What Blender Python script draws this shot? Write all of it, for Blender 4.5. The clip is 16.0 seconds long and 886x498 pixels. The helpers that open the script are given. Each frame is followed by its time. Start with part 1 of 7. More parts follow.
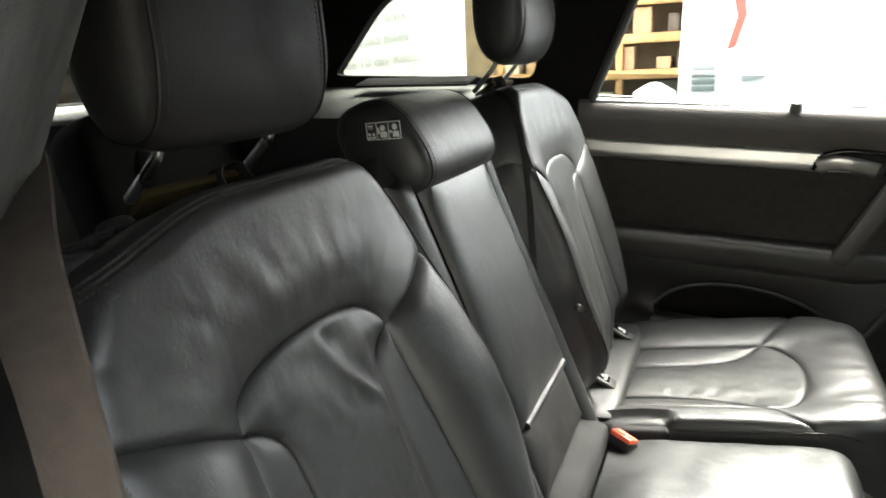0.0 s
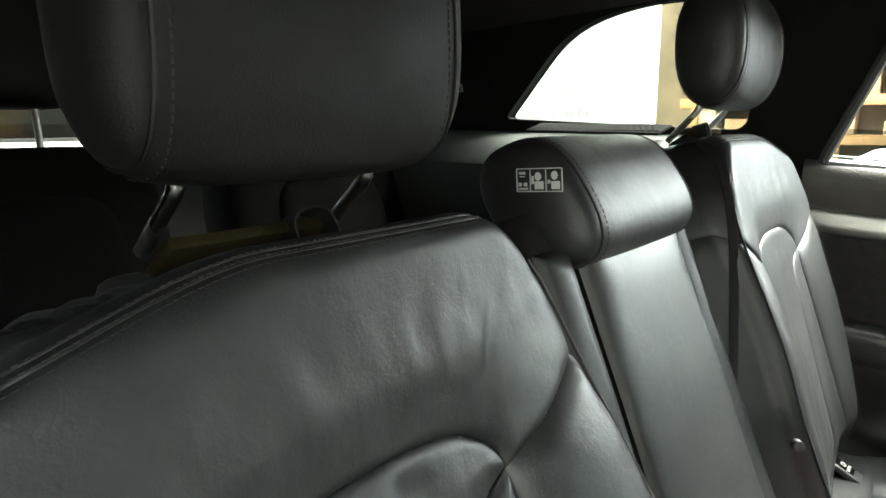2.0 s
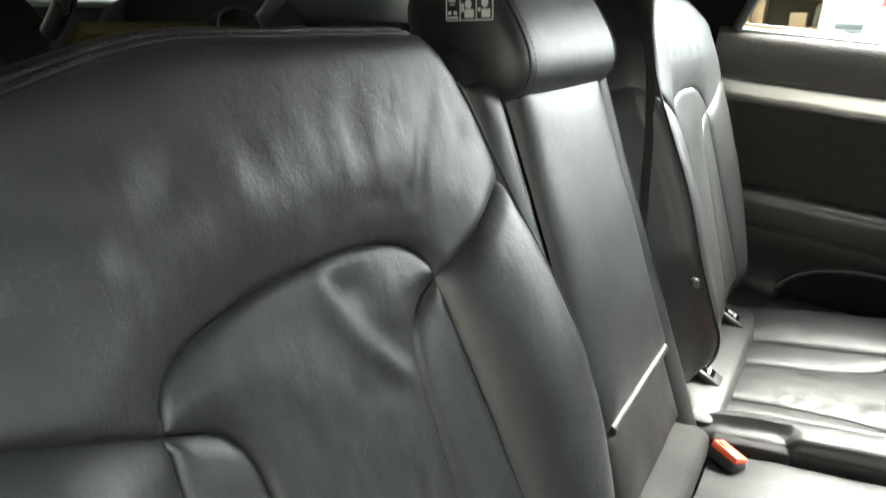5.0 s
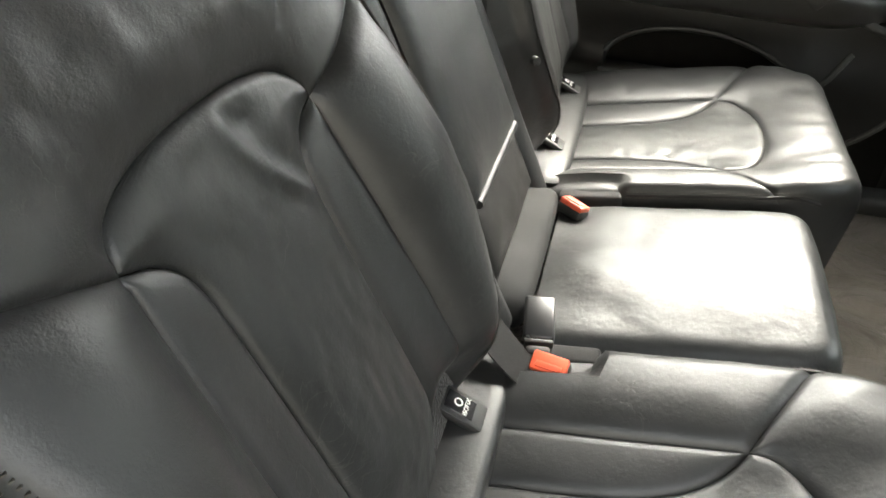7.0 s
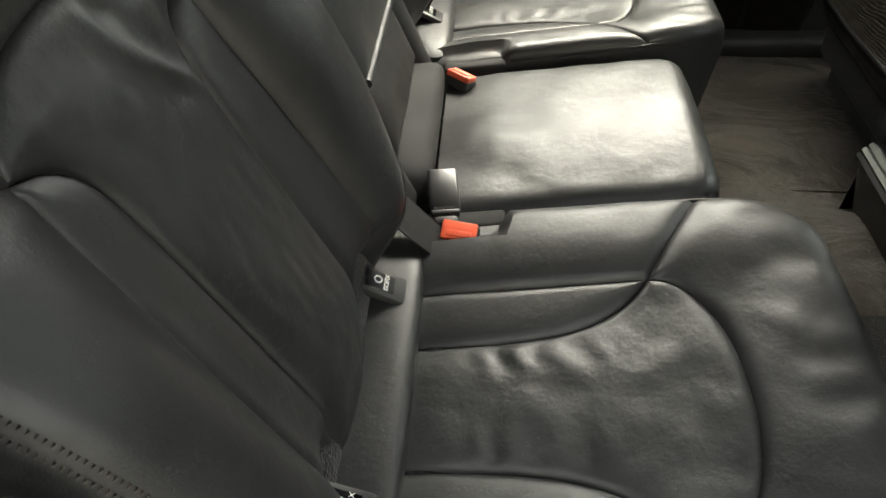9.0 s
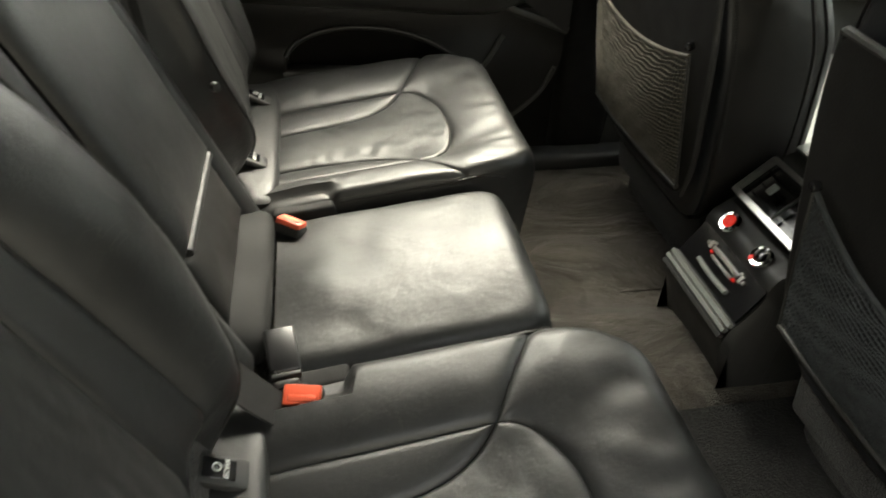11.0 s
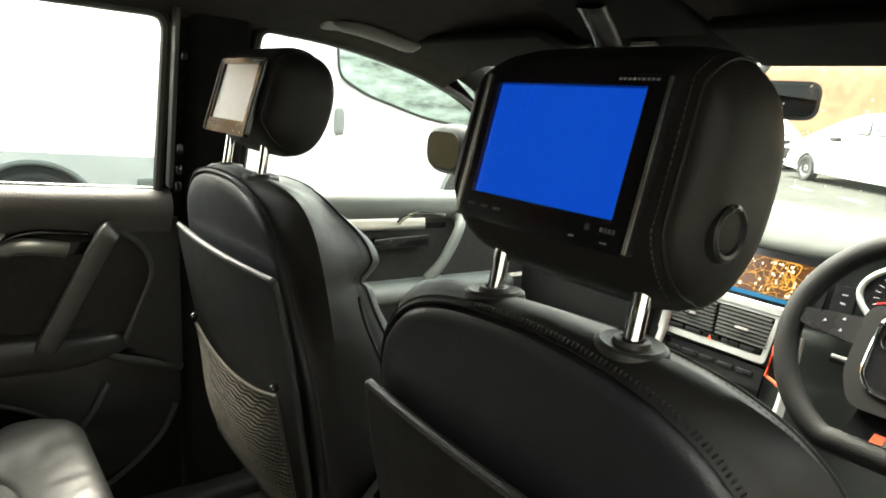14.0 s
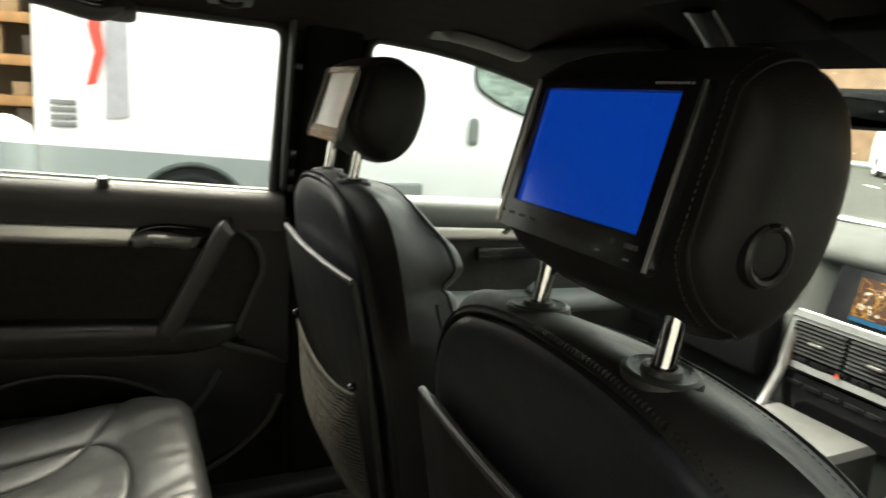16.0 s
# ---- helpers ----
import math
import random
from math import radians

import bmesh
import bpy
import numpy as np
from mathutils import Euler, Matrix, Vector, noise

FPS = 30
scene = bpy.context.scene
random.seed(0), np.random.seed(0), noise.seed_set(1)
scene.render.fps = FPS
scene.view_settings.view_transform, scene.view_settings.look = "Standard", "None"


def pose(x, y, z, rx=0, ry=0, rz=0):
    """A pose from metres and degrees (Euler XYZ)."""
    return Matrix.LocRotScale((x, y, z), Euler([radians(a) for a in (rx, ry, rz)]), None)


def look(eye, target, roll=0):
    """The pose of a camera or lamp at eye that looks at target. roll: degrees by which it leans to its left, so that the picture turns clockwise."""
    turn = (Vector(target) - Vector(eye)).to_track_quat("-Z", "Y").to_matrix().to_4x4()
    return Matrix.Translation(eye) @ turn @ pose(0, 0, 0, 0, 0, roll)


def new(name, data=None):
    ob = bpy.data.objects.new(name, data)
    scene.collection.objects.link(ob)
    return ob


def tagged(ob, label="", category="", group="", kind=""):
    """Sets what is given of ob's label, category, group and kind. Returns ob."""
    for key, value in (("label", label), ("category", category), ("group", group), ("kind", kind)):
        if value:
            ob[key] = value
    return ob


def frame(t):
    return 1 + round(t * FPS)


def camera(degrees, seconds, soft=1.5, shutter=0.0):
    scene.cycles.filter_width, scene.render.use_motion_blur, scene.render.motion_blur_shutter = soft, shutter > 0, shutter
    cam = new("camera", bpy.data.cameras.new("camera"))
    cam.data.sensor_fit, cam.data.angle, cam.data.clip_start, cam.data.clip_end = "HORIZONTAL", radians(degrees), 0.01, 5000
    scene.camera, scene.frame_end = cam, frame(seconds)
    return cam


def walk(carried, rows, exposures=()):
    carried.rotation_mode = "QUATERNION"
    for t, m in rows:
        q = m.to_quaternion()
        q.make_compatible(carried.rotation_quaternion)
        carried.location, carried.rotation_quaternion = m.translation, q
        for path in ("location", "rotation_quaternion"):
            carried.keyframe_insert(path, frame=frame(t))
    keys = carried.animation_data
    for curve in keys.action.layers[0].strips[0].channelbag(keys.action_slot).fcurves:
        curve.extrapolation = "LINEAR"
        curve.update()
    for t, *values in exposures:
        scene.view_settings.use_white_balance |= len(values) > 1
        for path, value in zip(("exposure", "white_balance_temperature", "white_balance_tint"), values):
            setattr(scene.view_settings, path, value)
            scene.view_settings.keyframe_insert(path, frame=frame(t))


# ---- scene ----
cam = camera(66.6, 16.0, soft=1.5, shutter=0.35)
# seconds, eye, target, lean
PATH = [
    (0, (0.098, -0.894, 1.292), (-0.664, 0.881, 0.773), -2.8),
    (0.5, (0.077, -0.816, 1.308), (-0.867, 0.885, 0.844), -4.9),
    (1, (0.036, -0.735, 1.307), (-1.031, 0.9, 0.87), -3.6),
    (1.5, (0.027, -0.708, 1.291), (-1.196, 0.827, 0.904), -2.1),
    (2, (0.011, -0.683, 1.269), (-1.195, 0.872, 0.909), -0.2),
    (2.5, (0.023, -0.67, 1.266), (-1.225, 0.871, 1.005), -2.7),
    (3, (0.018, -0.668, 1.263), (-1.262, 0.843, 0.984), -4.0),
    (3.2, (0.018, -0.676, 1.259), (-1.276, 0.827, 0.998), -2.4),
    (5.3, (0.011, -0.705, 1.217), (-0.905, 0.879, 0.41), 1.4),
    (5.5, (0.041, -0.708, 1.238), (-0.874, 0.823, 0.333), 1.0),
    (6, (0.029, -0.719, 1.233), (-0.77, 0.787, 0.189), 0.3),
    (6.5, (0.017, -0.736, 1.246), (-0.568, 0.795, 0.099), 1.0),
    (7, (0.014, -0.757, 1.252), (-0.432, 0.783, 0.056), -0.6),
    (7.5, (0.009, -0.763, 1.25), (-0.299, 0.79, 0.029), -2.1),
    (8, (0.017, -0.789, 1.238), (-0.209, 0.705, -0.073), -2.1),
    (8.2, (0.017, -0.79, 1.239), (-0.209, 0.587, -0.193), -3.0),
    (10.3, (-0.01, -0.753, 1.26), (0.157, 0.685, -0.12), 1.8),
    (10.5, (-0.007, -0.752, 1.266), (0.183, 0.741, -0.051), 1.6),
    (11, (0.024, -0.73, 1.284), (0.35, 0.828, 0.074), 3.0),
    (11.5, (0.055, -0.71, 1.29), (0.558, 0.885, 0.194), 4.1),
    (12, (0.082, -0.722, 1.313), (0.759, 0.877, 0.32), 4.1),
    (12.5, (0.123, -0.724, 1.328), (0.998, 0.833, 0.427), 4.0),
    (13, (0.158, -0.724, 1.346), (1.162, 0.821, 0.566), 3.2),
    (13.5, (0.175, -0.725, 1.363), (1.29, 0.826, 0.772), 3.3),
    (14, (0.185, -0.732, 1.378), (1.377, 0.812, 0.939), 3.3),
    (14.5, (0.195, -0.734, 1.384), (1.448, 0.781, 1.014), 3.6),
    (15, (0.2, -0.739, 1.385), (1.451, 0.773, 0.999), 3.4),
    (15.5, (0.218, -0.746, 1.391), (1.403, 0.813, 0.988), 2.7),
    (16, (0.264, -0.767, 1.378), (1.111, 0.992, 0.947), 3.7),
]
EXPOSURE = [(0.0, 4.73, 6900, 4), (1.5, 5.08, 6650, -3), (3.2, 5.15, 6700, -3), (5.5, 5.16, 6700, 3), (6.5, 5.17, 7000, 5), (7.2, 4.72, 7100, 5), (8.2, 4.14, 7200, 4), (10.5, 3.98, 7600, 2), (11.5, 4.15, 7600, 2), (12.0, 4.30, 7300, 2), (12.2, 4.55, 7250, 2), (12.5, 5.48, 7150, 1), (13.0, 6.05, 7250, 0), (13.5, 5.62, 7400, 0), (13.75, 4.92, 7400, 0), (14.0, 4.25, 7500, 0), (14.4, 3.70, 7500, 0), (15.0, 3.58, 7500, 0), (16.0, 3.4, 7500, 0)]
walk(cam, [(t, look(eye, target, roll)) for t, eye, target, roll in PATH], EXPOSURE)

# ---- daylight: an overcast sky over the yard ----
world = bpy.data.worlds.new("overcast_sky")
scene.world = world
world.use_nodes = True
wn = world.node_tree.nodes
wl = world.node_tree.links
sky = wn.new("ShaderNodeTexSky")
sky.sky_type = 'NISHITA'
sky.sun_disc = False
sky.sun_elevation = radians(58)
sky.sun_rotation = radians(15)
sky.air_density, sky.dust_density, sky.ozone_density = 1.0, 4.0, 1.0
haze = wn.new("ShaderNodeHueSaturation")
haze.inputs["Saturation"].default_value = 0.35
wl.new(sky.outputs[0], haze.inputs["Color"])
wl.new(haze.outputs[0], wn["Background"].inputs["Color"])
wn["Background"].inputs["Strength"].default_value = 0.15

sun = new("sun", bpy.data.lights.new("sun", "SUN"))
sun.data.energy, sun.data.angle, sun.data.color = 1.8, radians(58), (1.0, 0.985, 0.965)
sun.matrix_world = look((1.3, 5.4, 9.0), (0, 0, 0))


# ---- materials ----
def material(name, colour, rough=0.5, metal=0.0, spec=0.5, grain=None, bump=0.0, vary=0.0, vary_scale=6.0, second=None,
             rough_vary=0.0, rough_scale=18.0, folds=0.0, fold_scale=14.0, fold_detail=2.0, swirl=0.4, creases=0.0, stretch=(1, 1, 1), emit=None, power=0.0, sheen=0.0, coat=0.0):
    """A surface with colour variation, fine grain relief, wider folds and uneven gloss."""
    m = bpy.data.materials.new(name)
    m.use_nodes = True
    n, l = m.node_tree.nodes, m.node_tree.links
    b = n["Principled BSDF"]
    b.inputs["Base Color"].default_value = (*colour, 1)
    b.inputs["Roughness"].default_value = rough
    b.inputs["Metallic"].default_value = metal
    b.inputs["Specular IOR Level"].default_value = spec
    b.inputs["Sheen Weight"].default_value = sheen
    b.inputs["Coat Weight"].default_value = coat
    tc = n.new("ShaderNodeTexCoord")
    mp = n.new("ShaderNodeMapping")
    mp.inputs["Scale"].default_value = stretch
    l.new(tc.outputs["Object"], mp.inputs["Vector"])
    if emit:
        b.inputs["Emission Color"].default_value = (*emit, 1)
        b.inputs["Emission Strength"].default_value = power
    if vary or second:
        big = n.new("ShaderNodeTexNoise")
        big.inputs["Scale"].default_value = vary_scale
        big.inputs["Detail"].default_value = 6
        big.inputs["Roughness"].default_value = 0.65
        l.new(mp.outputs[0], big.inputs["Vector"])
        mix = n.new("ShaderNodeMix")
        mix.data_type = 'RGBA'
        lo = second or tuple(c * (1 - vary) for c in colour)
        mix.inputs["A"].default_value = (*lo, 1)
        mix.inputs["B"].default_value = (*(min(1, c * (1 + vary)) for c in colour), 1)
        ramp = n.new("ShaderNodeMapRange")
        ramp.inputs["From Min"].default_value, ramp.inputs["From Max"].default_value = 0.3, 0.7
        l.new(big.outputs["Fac"], ramp.inputs["Value"])
        l.new(ramp.outputs[0], mix.inputs["Factor"])
        l.new(mix.outputs["Result"], b.inputs["Base Color"])
    if rough_vary:
        rn = n.new("ShaderNodeTexNoise")
        rn.inputs["Scale"].default_value = rough_scale
        rn.inputs["Detail"].default_value = 5
        l.new(mp.outputs[0], rn.inputs["Vector"])
        rr = n.new("ShaderNodeMapRange")
        rr.inputs["From Min"].default_value, rr.inputs["From Max"].default_value = 0.3, 0.7
        rr.inputs["To Min"].default_value, rr.inputs["To Max"].default_value = max(0.02, rough - rough_vary), min(1, rough + rough_vary)
        l.new(rn.outputs["Fac"], rr.inputs["Value"])
        l.new(rr.outputs[0], b.inputs["Roughness"])
    last = None
    if folds:
        fn = n.new("ShaderNodeTexNoise")
        fn.inputs["Scale"].default_value = fold_scale
        fn.inputs["Detail"].default_value = fold_detail
        fn.inputs["Roughness"].default_value = 0.5
        fn.inputs["Distortion"].default_value = swirl
        l.new(mp.outputs[0], fn.inputs["Vector"])
        fb = n.new("ShaderNodeBump")
        fb.inputs["Distance"].default_value = folds
        l.new(fn.outputs["Fac"], fb.inputs["Height"])
        last = fb
    if creases:
        # thin curving creases and scratches, here and there
        cn_, cm = n.new("ShaderNodeTexNoise"), n.new("ShaderNodeTexNoise")
        cn_.inputs["Scale"].default_value, cn_.inputs["Detail"].default_value, cn_.inputs["Distortion"].default_value = 21, 3, 1.2
        cm.inputs["Scale"].default_value = 7
        l.new(mp.outputs[0], cn_.inputs["Vector"])
        l.new(mp.outputs[0], cm.inputs["Vector"])
        off, ab, mr, mk, mu = n.new("ShaderNodeMath"), n.new("ShaderNodeMath"), n.new("ShaderNodeMapRange"), n.new("ShaderNodeMapRange"), n.new("ShaderNodeMath")
        off.operation, off.inputs[1].default_value = 'SUBTRACT', 0.5
        ab.operation, mu.operation = 'ABSOLUTE', 'MULTIPLY'
        mr.inputs["From Min"].default_value, mr.inputs["From Max"].default_value = 0.0, 0.010
        mr.inputs["To Min"].default_value, mr.inputs["To Max"].default_value = -1.0, 0.0
        mk.inputs["From Min"].default_value, mk.inputs["From Max"].default_value = 0.48, 0.62
        l.new(cn_.outputs["Fac"], off.inputs[0])
        l.new(off.outputs[0], ab.inputs[0])
        l.new(ab.outputs[0], mr.inputs["Value"])
        l.new(cm.outputs["Fac"], mk.inputs["Value"])
        l.new(mr.outputs[0], mu.inputs[0])
        l.new(mk.outputs[0], mu.inputs[1])
        sw, sm = n.new("ShaderNodeMath"), n.new("ShaderNodeMix")
        sw.operation, sw.inputs[1].default_value = 'MULTIPLY', -0.45
        sm.data_type = 'RGBA'
        sm.inputs["B"].default_value = (0.050, 0.046, 0.041, 1)
        l.new(mu.outputs[0], sw.inputs[0])
        l.new(sw.outputs[0], sm.inputs["Factor"])
        l.new(mix.outputs["Result"], sm.inputs["A"])
        l.new(sm.outputs["Result"], b.inputs["Base Color"])
        pn, pb = n.new("ShaderNodeTexNoise"), n.new("ShaderNodeBump")
        pn.inputs["Scale"].default_value, pn.inputs["Detail"].default_value, pn.inputs["Roughness"].default_value = 48, 7, 0.68
        l.new(mp.outputs[0], pn.inputs["Vector"])
        pb.inputs["Distance"].default_value = creases * 9
        l.new(pn.outputs["Fac"], pb.inputs["Height"])
        if last:
            l.new(last.outputs[0], pb.inputs["Normal"])
        last = pb
        cb_ = n.new("ShaderNodeBump")
        cb_.inputs["Distance"].default_value = creases
        l.new(mu.outputs[0], cb_.inputs["Height"])
        if last:
            l.new(last.outputs[0], cb_.inputs["Normal"])
        last = cb_
    if grain:
        gn = n.new("ShaderNodeTexVoronoi")
        gn.feature = 'SMOOTH_F1'
        gn.inputs["Scale"].default_value = grain
        l.new(mp.outputs[0], gn.inputs["Vector"])
        gb = n.new("ShaderNodeBump")
        gb.inputs["Distance"].default_value = bump
        gb.inputs["Strength"].default_value = 0.6
        l.new(gn.outputs["Distance"], gb.inputs["Height"])
        if last:
            l.new(last.outputs[0], gb.inputs["Normal"])
        last = gb
    if last:
        l.new(last.outputs[0], b.inputs["Normal"])
    return m


def glass(name, tint, rough=0.0):
    """Thin clear or tinted pane: light passes straight, with a glossy face."""
    m = bpy.data.materials.new(name)
    m.use_nodes = True
    n, l = m.node_tree.nodes, m.node_tree.links
    n.remove(n["Principled BSDF"])
    t, g, mix, f = n.new("ShaderNodeBsdfTransparent"), n.new("ShaderNodeBsdfGlossy"), n.new("ShaderNodeMixShader"), n.new("ShaderNodeLayerWeight")
    edge, gloss = n.new("ShaderNodeMath"), n.new("ShaderNodeMath")
    edge.operation, gloss.operation = 'POWER', 'MULTIPLY_ADD'
    edge.inputs[1].default_value = 4.0
    gloss.inputs[1].default_value, gloss.inputs[2].default_value = 0.25, 0.012
    t.inputs["Color"].default_value = (*tint, 1)
    g.inputs["Roughness"].default_value = rough
    f.inputs["Blend"].default_value = 0.5
    l.new(f.outputs["Facing"], edge.inputs[0])
    l.new(edge.outputs[0], gloss.inputs[0])
    l.new(gloss.outputs[0], mix.inputs[0])
    l.new(t.outputs[0], mix.inputs[1])
    l.new(g.outputs[0], mix.inputs[2])
    l.new(mix.outputs[0], n["Material Output"].inputs["Surface"])
    return m


LEATHER = material("black_leather", (0.0146, 0.0150, 0.0152), 0.45, spec=0.5, grain=800, bump=0.00014, vary=0.34, vary_scale=9, rough_vary=0.05, rough_scale=14, folds=0.0008, fold_scale=11, fold_detail=5.0, creases=0.0001)
LEATHER_WORN = material("worn_black_leather", (0.0155, 0.0163, 0.0163), 0.45, spec=0.45, grain=800, bump=0.00016, vary=0.34, vary_scale=12, rough_vary=0.04, rough_scale=12, folds=0.0022, fold_scale=15, fold_detail=4.0, creases=0.0001)
LEATHER_FLAT = material("smooth_black_leather", (0.0100, 0.0092, 0.0086), 0.56, spec=0.30, grain=720, bump=0.0003, vary=0.25, vary_scale=9, rough_vary=0.10, folds=0.0012, fold_scale=12)
LEATHER_MATT = material("matt_black_leather", (0.014, 0.014, 0.014), 0.75, spec=0.25, grain=760, bump=0.0003, vary=0.25, vary_scale=9, rough_vary=0.08)
BOARD = material("black_pocket_board", (0.0065, 0.0060, 0.0056), 0.60, spec=0.35, grain=500, bump=0.0004, vary=0.3, vary_scale=14, rough_vary=0.06)
WHEEL_PAD = material("black_wheel_pad", (0.008, 0.008, 0.0082), 0.7, spec=0.16, grain=700, bump=0.0004, vary=0.2, rough_vary=0.08)
# black vinyl, tinted blue to put the sky's sheen into the colour
VINYL = material("black_vinyl_sky_tint", (0.0140, 0.0155, 0.0185), 0.42, grain=500, bump=0.0004, vary=0.3, vary_scale=14, rough_vary=0.06)
PLASTIC = material("black_grained_plastic", (0.019, 0.019, 0.0187), 0.52, grain=620, bump=0.0006, vary=0.2, rough_vary=0.08)
PLASTIC_SOFT = material("charcoal_soft_trim", (0.038, 0.038, 0.036), 0.46, grain=480, bump=0.0008, vary=0.15, rough_vary=0.06)
GLOSS_BLACK = material("gloss_black_plastic", (0.008, 0.008, 0.009), 0.16, vary=0.1, rough_vary=0.04)
POLISHED_BLACK = material("satin_black_plastic", (0.010, 0.010, 0.011), 0.30, vary=0.1, rough_vary=0.05)
BROWN_TRIM = material("dark_brown_soft_trim", (0.088, 0.080, 0.075), 0.48, grain=420, bump=0.001, vary=0.15, rough_vary=0.07)
DOOR_TRIM = material("charcoal_door_trim", (0.038, 0.037, 0.035), 0.36, grain=480, bump=0.0008, vary=0.18, rough_vary=0.08)
# darker than the door trim, partly to deepen shade under the armrest
DOOR_LOW = material("shade_darkened_door_plastic", (0.013, 0.0125, 0.012), 0.42, spec=0.38, grain=620, bump=0.0006, vary=0.2, rough_vary=0.08)
GRILLE = material("matt_black_grille", (0.010, 0.010, 0.010), 1.0, spec=0.0, vary=0.2)
BAY_TRIM = material("dark_load_bay_trim", (0.060, 0.063, 0.060), 0.85, spec=0.05, grain=480, bump=0.0008, vary=0.15, rough_vary=0.06)
ALCANTARA = material("dark_suede_insert", (0.030, 0.0275, 0.025), 0.95, spec=0.12, grain=900, bump=0.0006, vary=0.25, vary_scale=60, sheen=0.2)
ALU = material("brushed_aluminium", (0.62, 0.61, 0.58), 0.36, metal=1.0, vary=0.08, vary_scale=40, rough_vary=0.08, stretch=(0.15, 4, 4))
CHROME = material("polished_chrome", (0.78, 0.78, 0.77), 0.08, metal=1.0, vary=0.05, rough_vary=0.03)
DARK_STEEL = material("dark_chrome_post", (0.56, 0.56, 0.55), 0.30, metal=1.0, vary=0.1, rough_vary=0.05)
CARPET = material("dark_grey_carpet", (0.038, 0.033, 0.027), 1.0, spec=0.05, grain=420, bump=0.004, vary=0.5, vary_scale=9, folds=0.040, fold_scale=3.6, fold_detail=5.0, swirl=1.6, stretch=(1.0, 1.5, 1), sheen=0.25)
CARPET_BLACK = material("black_carpet", (0.008, 0.008, 0.008), 1.0, spec=0.05, grain=420, bump=0.004, vary=0.35, vary_scale=22, sheen=0.15)
CEILING = material("brown_black_headliner", (0.026, 0.0225, 0.020), 0.95, spec=0.1, grain=900, bump=0.0008, vary=0.2, vary_scale=30)
HEADLINER = material("black_headliner_cloth", (0.009, 0.0085, 0.008), 0.95, spec=0.1, grain=900, bump=0.0008, vary=0.2, vary_scale=30)
PILLAR_CLOTH = material("dark_grey_pillar_cloth", (0.085, 0.086, 0.081), 0.95, spec=0.1, grain=900, bump=0.0008, vary=0.2, vary_scale=25)
WEBBING = material("grey_brown_belt_webbing", (0.044, 0.036, 0.031), 0.8, spec=0.2, grain=900, bump=0.0006, vary=0.2, vary_scale=40, stretch=(1, 6, 1))
WEB_BLACK = material("black_webbing", (0.014, 0.014, 0.014), 0.8, spec=0.2, grain=900, bump=0.0006, vary=0.2, vary_scale=40)
# one net cloth in two tones: lit for the passenger, shaded for the driver
NETTING = material("grey_elastic_net", (0.085, 0.078, 0.064), 0.75, spec=0.2, vary=0.25, vary_scale=60)
NET_SHADED = material("shaded_elastic_net", (0.040, 0.044, 0.046), 0.8, spec=0.2, vary=0.25, vary_scale=60)
RED = material("red_buckle_button", (0.80, 0.12, 0.06), 0.35, vary=0.12, vary_scale=50)
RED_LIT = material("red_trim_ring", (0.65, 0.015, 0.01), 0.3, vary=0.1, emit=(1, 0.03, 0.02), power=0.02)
WHITE_PRINT = material("white_print", (0.75, 0.75, 0.72), 0.6, vary=0.08)
STICKER = material("sticker_print", (0.5, 0.5, 0.48), 0.7, vary=0.15)
DUST = material("pale_dust", (0.6, 0.6, 0.56), 0.9, vary=0.1)
DIM_PRINT = material("grey_print", (0.3, 0.3, 0.3), 0.6, vary=0.08)
STITCH = material("black_thread", (0.010, 0.010, 0.010), 0.7, vary=0.3, vary_scale=90)
STITCH_BROWN = material("brown_thread", (0.024, 0.020, 0.017), 0.75, vary=0.3, vary_scale=90)
STITCH_PALE = material("faded_thread", (0.042, 0.036, 0.030), 0.75, vary=0.3, vary_scale=90)
BLUE_SCREEN = material("lit_blue_screen", (0.0, 0.01, 0.05), 0.12, emit=(0.0, 0.055, 0.60), power=0.055, vary=0.1)
# unlit screen: its pale tone is a sky reflection put into the colour
GLARE_SCREEN = material("unlit_screen_with_glare", (0.78, 0.78, 0.74), 0.35, vary=0.06)
TAN_CLOTH = material("olive_tan_liner", (0.027, 0.020, 0.006), 0.85, spec=0.15, grain=700, bump=0.0008, vary=0.2, vary_scale=30)
LIGHT_GREY = material("pale_grey_lower_dash", (0.19, 0.20, 0.19), 0.6, grain=520, bump=0.0006, vary=0.1, rough_vary=0.06)
DASH = material("grey_dashboard_skin", (0.028, 0.031, 0.029), 0.85, spec=0.25, grain=520, bump=0.0008, vary=0.12, rough_vary=0.06)
SILVER_PAINT = material("silver_painted_plastic", (0.40, 0.41, 0.40), 0.42, vary=0.08, vary_scale=30, rough_vary=0.05)
SLAT_GREY = material("dark_silver_slats", (0.085, 0.088, 0.085), 0.45, vary=0.12, rough_vary=0.05)
CLEAR_GLASS = glass("clear_glass", (0.93, 0.96, 0.95))
TINT_GLASS = glass("tinted_glass", (0.62, 0.66, 0.65))
PRIVACY = glass("privacy_glass", (0.07, 0.073, 0.068))
SMOKED = glass("smoked_glass", (0.64, 0.65, 0.61))
# the dark cabin's reflection is put into this glass colour
MIRROR_DARKENED = material("mirror_with_dark_reflection", (0.012, 0.012, 0.0115), 0.04, metal=1.0, vary=0.02)
# brown here paints what the door mirror reflects
MIRROR_BROWNED = material("mirror_with_brown_reflection", (0.030, 0.023, 0.013), 0.03, metal=1.0, vary=0.02)
